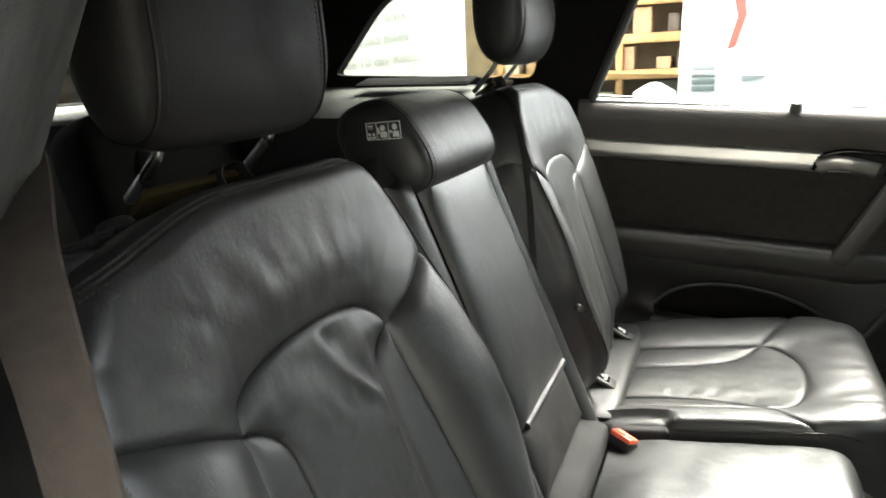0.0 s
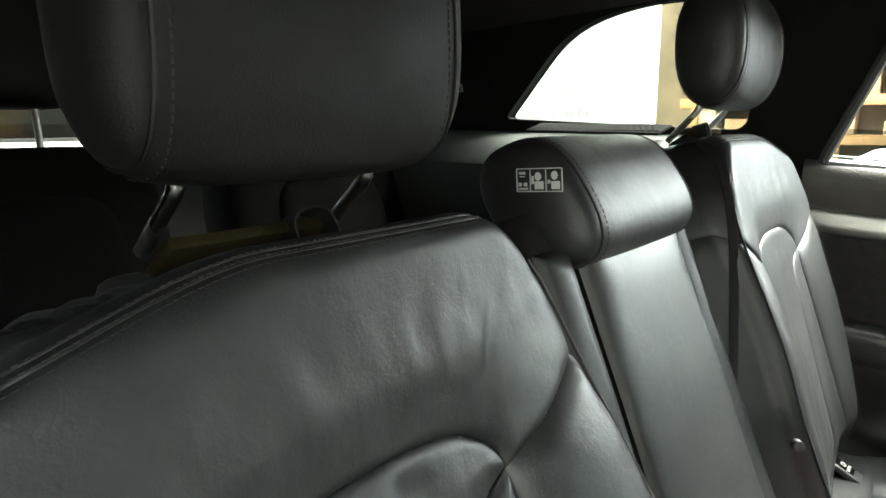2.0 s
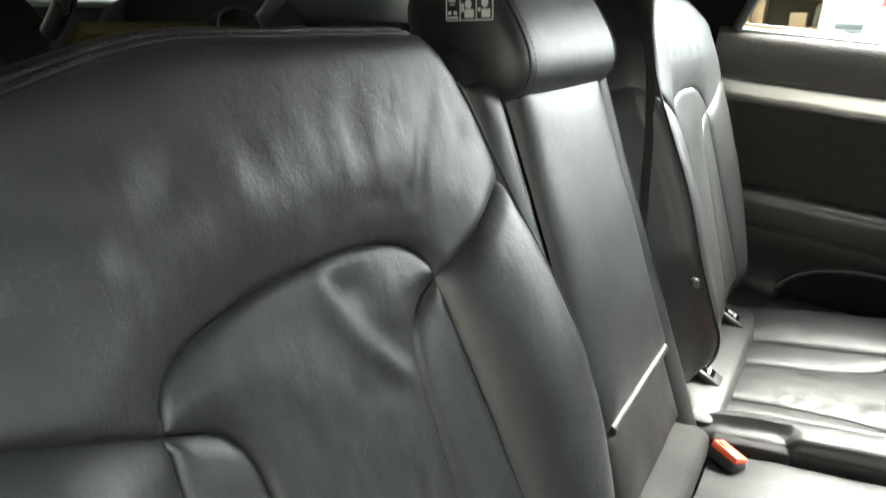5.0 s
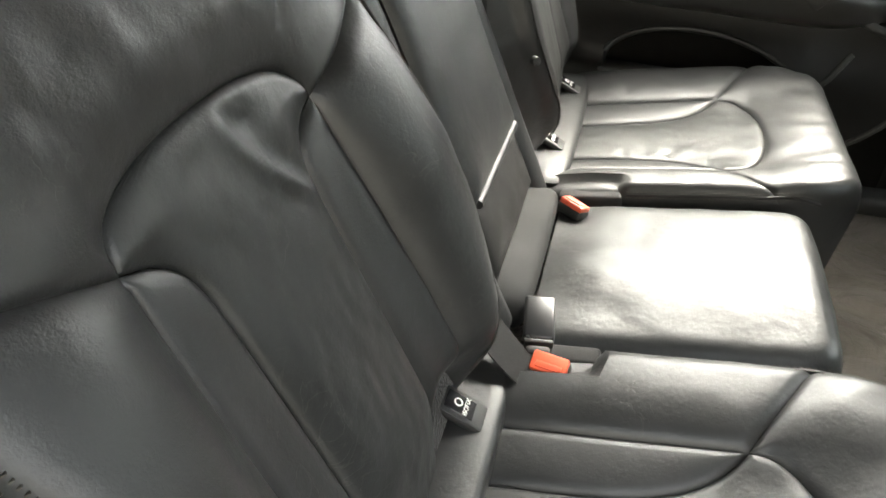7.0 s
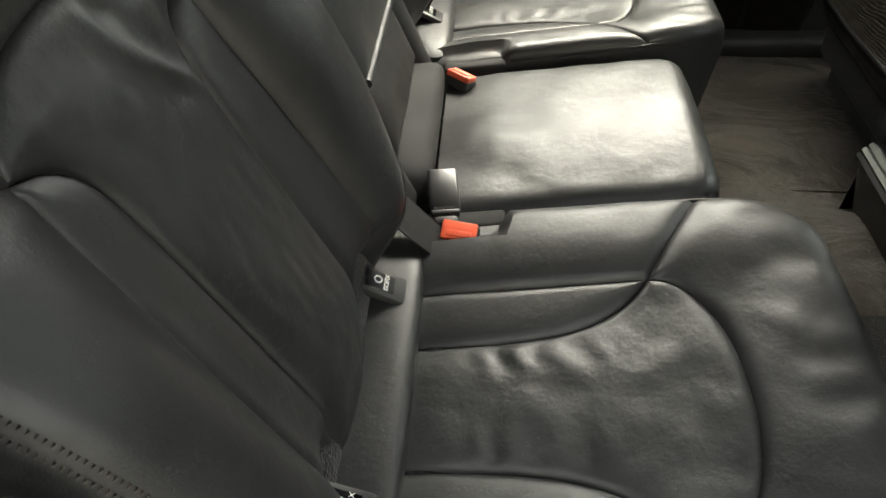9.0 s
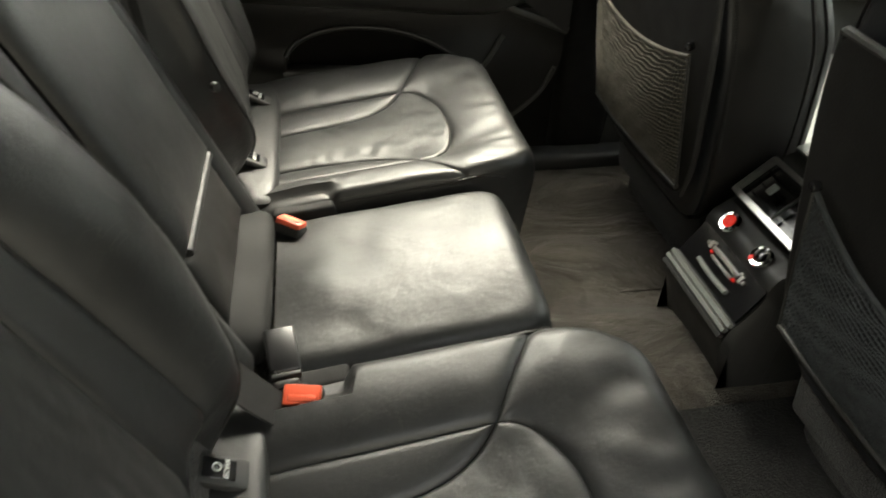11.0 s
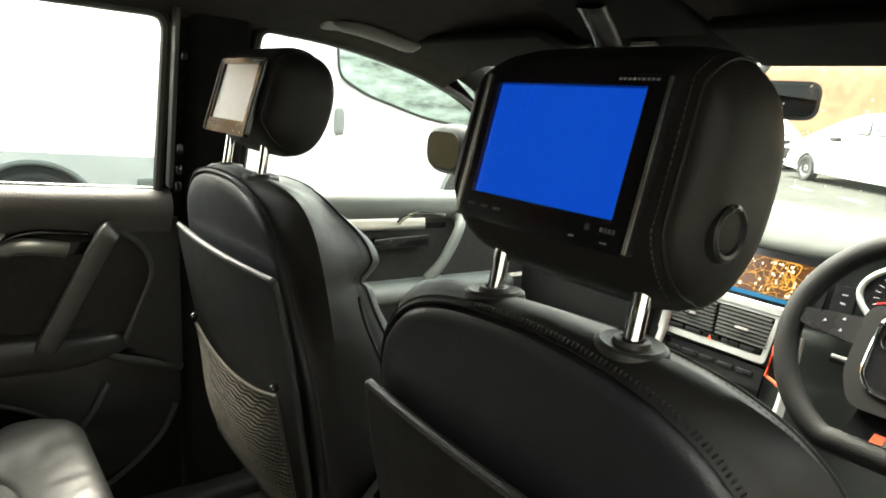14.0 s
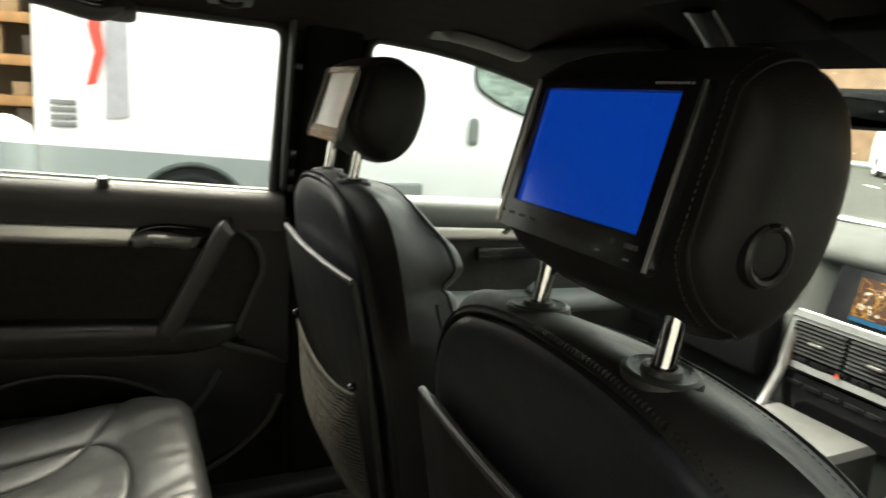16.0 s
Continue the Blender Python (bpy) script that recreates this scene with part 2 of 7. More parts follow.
# outside
WHITE_PAINT = material("white_vehicle_paint", (0.80, 0.80, 0.79), 0.25, vary=0.03, vary_scale=2, coat=0.5, rough_vary=0.03)
WALL_WHITE = material("white_painted_boards", (0.78, 0.78, 0.75), 0.7, vary=0.06, vary_scale=2.5, grain=60, bump=0.002)
TYRE = material("tyre_rubber", (0.022, 0.022, 0.022), 0.85, vary=0.25, vary_scale=20)
RIM = material("silver_wheel_rim", (0.55, 0.55, 0.55), 0.35, metal=0.9, vary=0.1)
ASPHALT = material("grey_asphalt", (0.031, 0.032, 0.029), 0.95, spec=0.05, vary=0.25, vary_scale=1.5, grain=140, bump=0.006, rough_vary=0.1)
BRICK = material("orange_brown_brick", (0.27, 0.165, 0.095), 0.85, vary=0.25, vary_scale=2.0, grain=60, bump=0.003)
TIMBER = material("orange_pine_timber", (0.36, 0.19, 0.07), 0.65, vary=0.25, vary_scale=5, stretch=(2, 2, 0.4))
TIMBER_YELLOW = material("yellow_pine_timber", (0.40, 0.23, 0.03), 0.65, vary=0.25, vary_scale=5, stretch=(2, 2, 0.4))
# for the added wall that holds back sky light
BLOCKER_WALL = material("dull_plaster", (0.13, 0.127, 0.118), 0.9, vary=0.15, vary_scale=1.5, grain=40, bump=0.004)
YARD_DARK = material("weathered_plywood", (0.11, 0.083, 0.050), 0.85, vary=0.35, vary_scale=3)
STOCK = [material("brown_carton", (0.30, 0.20, 0.11), 0.9, vary=0.25), material("pale_carton", (0.48, 0.42, 0.31), 0.9, vary=0.2), material("dark_crate", (0.07, 0.055, 0.04), 0.8, vary=0.3)]
GREY_PLASTIC = material("grey_bumper_plastic", (0.17, 0.18, 0.17), 0.6, vary=0.1, grain=200, bump=0.001)
ROAD_PAINT = material("worn_road_paint", (0.6, 0.6, 0.56), 0.8, vary=0.25, vary_scale=8)
TAPE_RED = material("red_tape", (0.75, 0.05, 0.03), 0.5, vary=0.1)
TAPE_GREY = material("grey_duct_tape", (0.33, 0.33, 0.34), 0.45, vary=0.12, vary_scale=10)


# ---- builders ----
BASE = {}


def thing(name, at, label, category, group="", kind=""):
    """An Empty at a thing's base, to which its parts are hung."""
    e = new(name)
    e.empty_display_size = 0.05
    e.location = at
    BASE[e.name] = Vector(at)
    return tagged(e, label, category, group, kind)


def part(name, bm, mat, parent=None, label="", smooth=True):
    """Links a bmesh, made in world places, as one mesh object under a thing or a part."""
    me = bpy.data.meshes.new(name)
    base = BASE[parent.name] if parent else Vector((0, 0, 0))
    if parent:
        bmesh.ops.translate(bm, verts=bm.verts, vec=-base)
    bmesh.ops.recalc_face_normals(bm, faces=bm.faces)
    bm.to_mesh(me)
    bm.free()
    if smooth:
        for p in me.polygons:
            p.use_smooth = True
        me.set_sharp_from_angle(angle=radians(38))
    me.materials.append(mat)
    ob = new(name, me)
    BASE[ob.name] = base
    if parent:
        ob.parent = parent
    if label:
        ob["label"] = label
    return ob


def single(name, bm, mat, label, category, group="", kind="", smooth=True):
    """A thing that is one mesh: its origin goes to the middle of its foot."""
    lo = [min(v.co[i] for v in bm.verts) for i in range(3)]
    hi = [max(v.co[i] for v in bm.verts) for i in range(3)]
    foot = Vector(((lo[0] + hi[0]) / 2, (lo[1] + hi[1]) / 2, lo[2]))
    bmesh.ops.translate(bm, verts=bm.verts, vec=-foot)
    ob = part(name, bm, mat, smooth=smooth)
    ob.location = foot
    BASE[ob.name] = foot
    return tagged(ob, label, category, group, kind)


def mesh(verts, faces):
    bm = bmesh.new()
    vs = [bm.verts.new(v) for v in verts]
    for f in faces:
        if len(set(f)) > 2:
            try:
                bm.faces.new([vs[i] for i in f])
            except ValueError:
                pass
    return bm


def grid(rows, closed_u=False, closed_v=False, caps=False):
    """A skin over rows of points."""
    nv, nu = len(rows), len(rows[0])
    verts = [p for r in rows for p in r]
    faces = []
    for j in range(nv if closed_v else nv - 1):
        for i in range(nu if closed_u else nu - 1):
            a, b = j * nu + i, j * nu + (i + 1) % nu
            k = (j + 1) % nv
            faces.append((a, b, k * nu + (i + 1) % nu, k * nu + i))
    if caps:
        faces.append(tuple(range(nu)))
        faces.append(tuple((nv - 1) * nu + i for i in range(nu)))
    bm = mesh(verts, faces)
    bmesh.ops.remove_doubles(bm, verts=bm.verts, dist=1e-5)
    return bm


def join(*bms):
    out = bmesh.new()
    for b in bms:
        tmp = bpy.data.meshes.new("tmp")
        b.to_mesh(tmp)
        out.from_mesh(tmp)
        bpy.data.meshes.remove(tmp)
        b.free()
    return out


def box(cx, cy, cz, sx, sy, sz, r=0.004, seg=2, m=None):
    """A box with rounded edges; m turns it about its middle."""
    bm = bmesh.new()
    bmesh.ops.create_cube(bm, size=1.0)
    bmesh.ops.scale(bm, vec=(sx, sy, sz), verts=bm.verts)
    if r:
        bmesh.ops.bevel(bm, geom=bm.edges[:], offset=min(r, 0.49 * min(sx, sy, sz)), segments=seg, affect='EDGES', profile=0.5)
    if m is not None:
        bmesh.ops.transform(bm, matrix=m, verts=bm.verts)
    bmesh.ops.translate(bm, verts=bm.verts, vec=(cx, cy, cz))
    return bm


def smooth_path(pts, n=8):
    """A Catmull-Rom line through points."""
    p = [Vector(q) for q in pts]
    p = [p[0] * 2 - p[1]] + p + [p[-1] * 2 - p[-2]]
    out = []
    for i in range(1, len(p) - 2):
        for k in range(n):
            t = k / n
            out.append(0.5 * ((2 * p[i]) + (p[i + 1] - p[i - 1]) * t + (2 * p[i - 1] - 5 * p[i] + 4 * p[i + 1] - p[i + 2]) * t * t + (3 * p[i] - p[i - 1] - 3 * p[i + 1] + p[i + 2]) * t ** 3))
    return out + [p[-2]]


def sweep(path, section, up=(0, 0, 1), closed=False, caps=True, scale=None):
    """Carries a flat section (list of (a, b)) along a path; a lies sideways, b along up."""
    path = [Vector(p) for p in path]
    rows = []
    n = len(path)
    for i, p in enumerate(path):
        if closed:
            d = path[(i + 1) % n] - path[i - 1]
        else:
            d = path[min(i + 1, n - 1)] - path[max(i - 1, 0)]
        d.normalize()
        side = d.cross(Vector(up))
        if side.length < 1e-4:
            side = d.cross(Vector((1, 0, 0)))
        side.normalize()
        top = side.cross(d)
        k = scale[i] if scale else 1.0
        rows.append([p + side * a * k + top * b * k for a, b in section])
    return grid(rows, closed_u=True, closed_v=closed, caps=caps and not closed)


def bump(x, a, b):
    t = min(1, max(0, (x - a) / (b - a)))
    return t * t * (3 - 2 * t)


def ring(r, n=12, ry=None):
    return [(r * math.cos(2 * math.pi * i / n), (ry or r) * math.sin(2 * math.pi * i / n)) for i in range(n)]


def tube(pts, r, n=12, smooth=6):
    return sweep(smooth_path(pts, smooth) if smooth else pts, ring(r, n), up=(0.13, 0.31, 0.94))


def lathe(profile, centre, axis, n=32):
    """Turns a profile of (radius, height) about an axis."""
    a = Vector(axis).normalized()
    s = a.orthogonal().normalized()
    t = a.cross(s)
    rows = [[Vector(centre) + a * h + (s * math.cos(2 * math.pi * i / n) + t * math.sin(2 * math.pi * i / n)) * max(r, 1e-5) for i in range(n)] for r, h in profile]
    return grid(rows, closed_u=True)


def plate(outer, holes, place, thick, n_edge=0):
    """A flat plate with holes: outlines in (a, b), put in the world by place(a, b, depth), depth 0 and thick."""
    bm = bmesh.new()
    edges = []
    for loop in [outer] + holes:
        vs = [bm.verts.new((a, b, 0)) for a, b in loop]
        for i in range(len(vs)):
            edges.append(bm.edges.new((vs[i], vs[(i + 1) % len(vs)])))
    bmesh.ops.triangle_fill(bm, use_beauty=True, use_dissolve=False, edges=edges)
    faces = bm.faces[:]
    ext = bmesh.ops.extrude_face_region(bm, geom=faces)
    for v in [g for g in ext["geom"] if isinstance(g, bmesh.types.BMVert)]:
        v.co.z = 1
    for v in bm.verts:
        v.co = place(v.co.x, v.co.y, v.co.z * thick)
    return bm


def rounded(pts, r, n=5):
    """A polygon with its corners rounded by r (one value or one for each corner)."""
    out = []
    k = len(pts)
    for i in range(k):
        p, a, b = Vector(pts[i]), Vector(pts[i - 1]), Vector(pts[(i + 1) % k])
        rr = r[i] if isinstance(r, (list, tuple)) else r
        da, db = (a - p), (b - p)
        ra = min(rr, da.length * 0.49, db.length * 0.49)
        p0, p1 = p + da.normalized() * ra, p + db.normalized() * ra
        for j in range(n + 1):
            t = j / n
            q = p0 * (1 - t) ** 2 + p * 2 * t * (1 - t) + p1 * t * t
            out.append((q.x, q.y))
    return out


def stitches(path, width, length, gap, up, mat, parent, lift=0.0006, name="stitching", centre=None):
    """A row of thread stitches along a path, as one part; with a centre, the stitches face away from it."""
    path = [Vector(p) for p in path]
    up0 = Vector(up)
    acc, want, bms = 0.0, 0.0, []
    verts, faces = [], []
    for a, b in zip(path, path[1:]):
        seg = (b - a).length
        if seg < 1e-6:
            continue
        d = (b - a) / seg
        if centre is not None:
            up = ((a - centre).normalized() * 0.85 + up0 * 0.5).normalized()
        while want < acc + seg:
            c = a + d * (want - acc) + Vector(up) * lift
            side = d.cross(Vector(up)).normalized() * width / 2
            top = Vector(up).normalized() * width * 0.5
            h = d * length / 2
            k = len(verts)
            verts += [c - h - side, c - h + side, c + h + side, c + h - side, c - h * 0.6 + top, c + h * 0.6 + top]
            faces += [(k, k + 1, k + 4), (k + 1, k + 2, k + 5, k + 4), (k + 2, k + 3, k + 5), (k + 3, k, k + 4, k + 5), (k, k + 3, k + 2, k + 1)]
            want += length + gap
        acc += seg
    return part(name, mesh(verts, faces), mat, parent, smooth=False)


def soft_block(centre, half, e1, e2, m=None, nu=40, nv=24, shape=None):
    """A pillow: a superellipsoid, with shape(p) to press it into its form."""
    def s(x, e):
        return math.copysign(abs(x) ** e, x)
    rows = []
    for j in range(nv + 1):
        ph = -math.pi / 2 + math.pi * j / nv
        row = []
        for i in range(nu):
            th = 2 * math.pi * i / nu
            p = Vector((half[0] * s(math.cos(ph), e1) * s(math.cos(th), e2), half[1] * s(math.cos(ph), e1) * s(math.sin(th), e2), half[2] * s(math.sin(ph), e1)))
            if shape:
                p = shape(p)
            if m is not None:
                p = m @ p
            row.append(p + Vector(centre))
        rows.append(row)
    return grid(rows, closed_u=True)


# ---- the car's shell ----
def side_y(z, inset=0.0):
    """The inner side of the cabin leans in above the sill."""
    return (0.745 - 0.25 * (z - 1.15) if z > 1.12 else 0.80) - inset


def left_place(a, b, d):
    return Vector((a, side_y(b) + d, b))


def right_place(a, b, d):
    return Vector((a, -side_y(b) - d, b))


SIDE = [(-1.55, 0.40), (1.35, 0.40), (1.75, 1.05), (1.62, 1.20), (1.08, 1.56), (0.4, 1.60), (-0.6, 1.585), (-1.25, 1.53), (-1.62, 1.20)]
W_REAR = rounded([(-0.205, 1.196), (0.560, 1.147), (0.567, 1.503), (0.30, 1.510), (-0.06, 1.508)], [0.02, 0.01, 0.035, 0.1, 0.10])
W_FRONT = rounded([(0.735, 1.138), (1.62, 1.085), (1.42, 1.335), (1.18, 1.430), (0.93, 1.482), (0.748, 1.497)], [0.02, 0.03, 0.15, 0.15, 0.15, 0.03])
W_QUARTER = rounded([(-0.88, 1.285), (-0.335, 1.258), (-0.30, 1.50), (-0.55, 1.505), (-0.70, 1.465)], [0.02, 0.03, 0.05, 0.10, 0.10])
DOOR_GAP = rounded([(-0.16, 0.42), (0.50, 0.42), (0.585, 0.75), (0.60, 1.46), (0.5, 1.52), (-0.02, 1.515), (-0.26, 1.15), (-0.27, 0.85)], [0.08, 0.08, 0.1, 0.08, 0.06, 0.08, 0.1, 0.15])

wall_left = tagged(part("wall_left", plate(SIDE, [W_REAR, W_FRONT, W_QUARTER], left_place, 0.035), HEADLINER), "black cloth-lined body side with three window openings", "car body", kind="structure")
wall_right = tagged(part("wall_right", plate(SIDE, [DOOR_GAP, W_FRONT, W_QUARTER], right_place, 0.09), HEADLINER), "black cloth-lined body side with an open door aperture", "car body", kind="structure")

# headliner: a shallow vault
rows = []
for i in range(33):
    x = -1.30 + 2.53 * i / 32
    zc = 1.595 - 0.045 * ((x + 0.05) / 1.2) ** 2 - (0.03 * max(0.0, (x - 0.85) / 0.27) ** 2)
    row = []
    for j in range(25):
        t = -1 + 2 * j / 24
        row.append(Vector((x, t * 0.66, zc - 0.085 * abs(t) ** 3.5)))
    rows.append(row)
low = [[p + Vector((0, 0, 0.03)) for p in r] for r in rows]
tagged(part("ceiling", join(grid(rows), grid(low)), CEILING), "black cloth headliner of the car", "ceiling", kind="structure")

# floor pan with a low tunnel
rows = []
for i in range(60):
    x = -0.10 + 1.75 * i / 59
    row = []
    for j in range(49):
        y = -0.75 + 1.5 * j / 48
        hump = 0.05 * math.exp(-((y - 0.01) / 0.13) ** 4) + 0.006 * math.exp(-((y - 0.10 - 0.10 * math.sin(4 * x)) / 0.02) ** 2)
        rise = 0.12 * max(0.0, 1 - abs(x - 0.05) / 0.35) + 0.25 * max(0.0, (x - 1.35) / 0.3)
        row.append(Vector((x, y, 0.418 + hump + rise + 0.004 * noise.noise(Vector((x * 9, y * 9, 2))))))
    rows.append(row)
tagged(part("floor", grid(rows), CARPET), "dark grey carpeted car floor", "floor", kind="structure")
tagged(part("floor_pan", box(0.05, 0, 0.375, 3.2, 1.5, 0.03, 0), CARPET_BLACK), "black underside pan of the cabin", "floor", kind="structure")
# load floor behind the seats
tagged(part("load_floor", box(-0.90, 0, 0.62, 1.25, 1.36, 0.04, 0.01), CARPET_BLACK), "black carpeted load floor", "floor", kind="structure")

# firewall and tail
tagged(part("wall_front", box(1.78, 0, 0.72, 0.05, 1.5, 0.72, 0.01), PLASTIC), "black bulkhead under the dashboard", "wall", kind="structure")


def tail_place(a, b, d):
    return Vector((-1.62 + 0.95 * max(0.0, b - 1.18) - d, a, b))


TAIL = [(-0.72, 0.40), (0.72, 0.40), (0.74, 1.18), (0.62, 1.56), (-0.62, 1.56), (-0.74, 1.18)]
T_WIN = rounded([(-0.60, 1.245), (0.60, 1.245), (0.52, 1.50), (-0.52, 1.50)], 0.05)
tagged(part("wall_tail", plate(TAIL, [T_WIN], tail_place, 0.06), PLASTIC), "tailgate with a wide rear window", "tailgate", kind="structure")
tagged(part("sill_trim", box(-1.56, 0, 1.215, 0.10, 1.25, 0.045, 0.015, 3), GREY_PLASTIC), "grey trim under the rear window", "trim", kind="structure")

# windscreen header, pillars and glass
tagged(part("header_trim", box(1.20, 0, 1.492, 0.11, 1.20, 0.024, 0.010, 3, pose(0, 0, 0, 0, 26, 0)), HEADLINER), "black windscreen header trim", "trim", kind="structure")
for s, nm in ((1, "pillar_left"), (-1, "pillar_right")):
    pth = smooth_path([(1.05, s * 0.605, 1.535), (1.40, s * 0.660, 1.405), (1.80, s * 0.71, 1.11)], 8)
    tagged(part(nm, sweep(pth, ring(0.030, 12, 0.042)), HEADLINER), "black cloth windscreen pillar", "pillar", kind="structure")


def pane(name, loop, place, mat, label):
    ob = tagged(part(name, plate(loop, [], place, 0.004), mat, smooth=False), label, "window", kind="structure")
    ob.visible_shadow = False
    return ob


def screen_place(a, b, d):
    return Vector((1.16 + b * 0.80 + 0.06 * (1 - (a / 0.7) ** 2) + d, a, 1.515 - b * 0.46))


SCREEN = [(-0.66 + 1.32 * i / 14, 1.0) for i in range(15)] + [(0.60 - 1.20 * i / 14, 0.0) for i in range(15)]
pane("window_1", SCREEN, screen_place, CLEAR_GLASS, "clear windscreen with dust specks")
specks = random.Random(21)
dots = []
for k in range(90):
    a, b, q = specks.uniform(-0.60, 0.10), specks.uniform(0.05, 0.75) ** 1.6, specks.uniform(0.0008, 0.0020)
    o_ = screen_place(a, b, -0.001)
    dots.append(mesh([o_ + Vector((0, q * math.cos(i * 1.0472), q * math.sin(i * 1.0472))) for i in range(6)], [tuple(range(6))]))
tagged(part("glass_specks", join(*dots), DUST, smooth=False), "pale dust specks on the windscreen", "dust", kind="stuff")
pane("window_2", W_QUARTER, lambda a, b, d: left_place(a, b, 0.020 + d), SMOKED, "lightly tinted rear quarter window")
pane("window_3", W_FRONT, lambda a, b, d: left_place(a, b, 0.020 + d), CLEAR_GLASS, "clear front passenger door window")
pane("window_4", T_WIN, lambda a, b, d: tail_place(a, b, 0.03 + d), PRIVACY, "dark tinted tailgate window")
pane("window_5", W_QUARTER, lambda a, b, d: right_place(a, b, 0.05 + d), PRIVACY, "dark tinted rear quarter window")
pane("window_6", W_FRONT, lambda a, b, d: right_place(a, b, 0.05 + d), CLEAR_GLASS, "clear driver door window")
# the rear door's glass is wound down but for a hand's width
LOW = [(-0.20, 1.19), (0.562, 1.14), (0.566, 1.221), (-0.19, 1.262)]
pane("window_7", LOW, lambda a, b, d: left_place(a, b, 0.028 + d), TINT_GLASS, "tinted door glass wound nearly down")

# shelf trim beside the load bay, under the quarter window
rows = []
for i in range(25):
    x = -1.50 + 1.10 * i / 24
    prof = [(0.74, 1.275), (0.70, 1.262), (0.63, 1.250), (0.56, 1.235), (0.525, 1.20), (0.52, 1.12), (0.54, 0.95), (0.56, 0.62)]
    dz = -0.02 * i / 24
    rows.append([Vector((x, y, z + dz)) for y, z in prof])
bay = part("bay_trim", grid(rows), BAY_TRIM)
tagged(bay, "dark moulded load bay side trim with a flat top", "trim", kind="structure")
rows = [[Vector((p.x * 0.85 - 0.20, -p.y, p.z - 0.04)) for p in r] for r in rows]
tagged(part("bay_trim", grid(rows), CARPET_BLACK), "dark moulded load bay side trim with a flat top", "trim", kind="structure")


# ---- the closed left rear door ----
def ribbon(x0, x1, line, nx=28, drop=0.0, fade=0.0):
    """A moulding that runs along the door: line gives (y, z) at its rear end, drop the fall in z to its front end."""
    rows = []
    for i in range(nx + 1):
        t = i / nx
        k = max(0.0, (t - 1 + fade) / fade) ** 2 if fade else 0.0
        zm = sum(z for y, z in line) / len(line)
        rows.append([Vector((x0 + (x1 - x0) * t, y + (0.764 - y) * k, z + (zm - z) * k * 0.6 - drop * t)) for y, z in line])
    return grid(rows)


def curve2(pts, n=4):
    return [(p.x, p.y) for p in smooth_path([(a, b, 0) for a, b in pts], n)]


door = thing("door_1", (0.18, 0.79, 0.40), "closed rear door with dark trim, aluminium strip and lowered window", "car door", kind="structure")
DX0, DX1 = -0.23, 0.583
part("sill_pad", ribbon(DX0, DX1, curve2([(0.80, 1.190), (0.765, 1.207), (0.735, 1.207), (0.715, 1.192), (0.712, 1.165), (0.728, 1.135), (0.742, 1.112), (0.755, 1.108)]), drop=0.052), BROWN_TRIM, door, "dark brown soft sill pad")
part("trim_strip", ribbon(DX0, 0.285, curve2([(0.756, 1.118), (0.737, 1.116), (0.733, 1.098), (0.733, 1.084), (0.740, 1.072), (0.757, 1.070)]), drop=0.034), ALU, door, "brushed aluminium trim strip")
part("insert_panel", ribbon(DX0, 0.56, curve2([(0.739, 1.120), (0.742, 1.08), (0.746, 1.0), (0.746, 0.93), (0.744, 0.885)]), drop=0.03), ALCANTARA, door, "black suede door insert")
part("armrest", ribbon(DX0, 0.50, curve2([(0.775, 0.914), (0.745, 0.917), (0.706, 0.915), (0.692, 0.905), (0.692, 0.885), (0.704, 0.856), (0.728, 0.838), (0.765, 0.832)]), drop=0.052, fade=0.22), DOOR_TRIM, door, "charcoal padded armrest ledge")


def pocket_top(x):
    return 0.70 - 0.10 * (x - 0.15) + 0.072 * math.sqrt(max(0.0, 1 - ((x - 0.150) / 0.192) ** 2))


def door_bulge(x, z):
    """How far the lower door panel stands out: a rounded shelf above the pocket."""
    return 0.082 * math.exp(-((z - 0.700 + 0.08 * (x - 0.15)) / 0.078) ** 2) * math.exp(-((x - 0.10) / 0.34) ** 4)


rows = []
for i in range(121):
    t = i / 120
    row = []
    for j in range(81):
        z = 0.845 - 0.05 * t - (0.845 - 0.40) * j / 80
        x = DX0 + (0.83 - 0.42 * max(0.0, (0.69 - z) / 0.27) ** 2.2) * t
        inside = bump(pocket_top(x) - z, 0.0, 0.012) * bump(z - 0.64, 0.0, 0.02) * (1 if abs(x - 0.15) < 0.192 else 0)
        row.append(Vector((x, 0.760 - door_bulge(x, z) + 0.12 * inside + 0.02 * max(0, (0.55 - z) / 0.15), z)))
    rows.append(row)
part("lower_panel", grid(rows), DOOR_LOW, door)
brim = []
for k in range(41):
    x = 0.150 - 0.190 * math.cos(math.pi * k / 40)
    z = pocket_top(x) + 0.002
    brim.append((x, 0.757 - door_bulge(x, z), z))
part("pocket_brim", sweep(brim, ring(0.006, 8), up=(0, 1, 0)), PLASTIC, door)
# black plate in the dent stands for the pocket's inner shade
part("pocket_shade_plate", box(0.150, 0.768, 0.700, 0.40, 0.012, 0.17, 0.004), HEADLINER, door, "black plate for the shade in the map pocket")
part("pocket_lip", ribbon(-0.05, 0.36, curve2([(0.72, 0.700), (0.692, 0.698), (0.682, 0.685), (0.688, 0.660), (0.73, 0.645)]), drop=0.02, fade=0.25), PLASTIC_SOFT, door, "charcoal pocket lip")
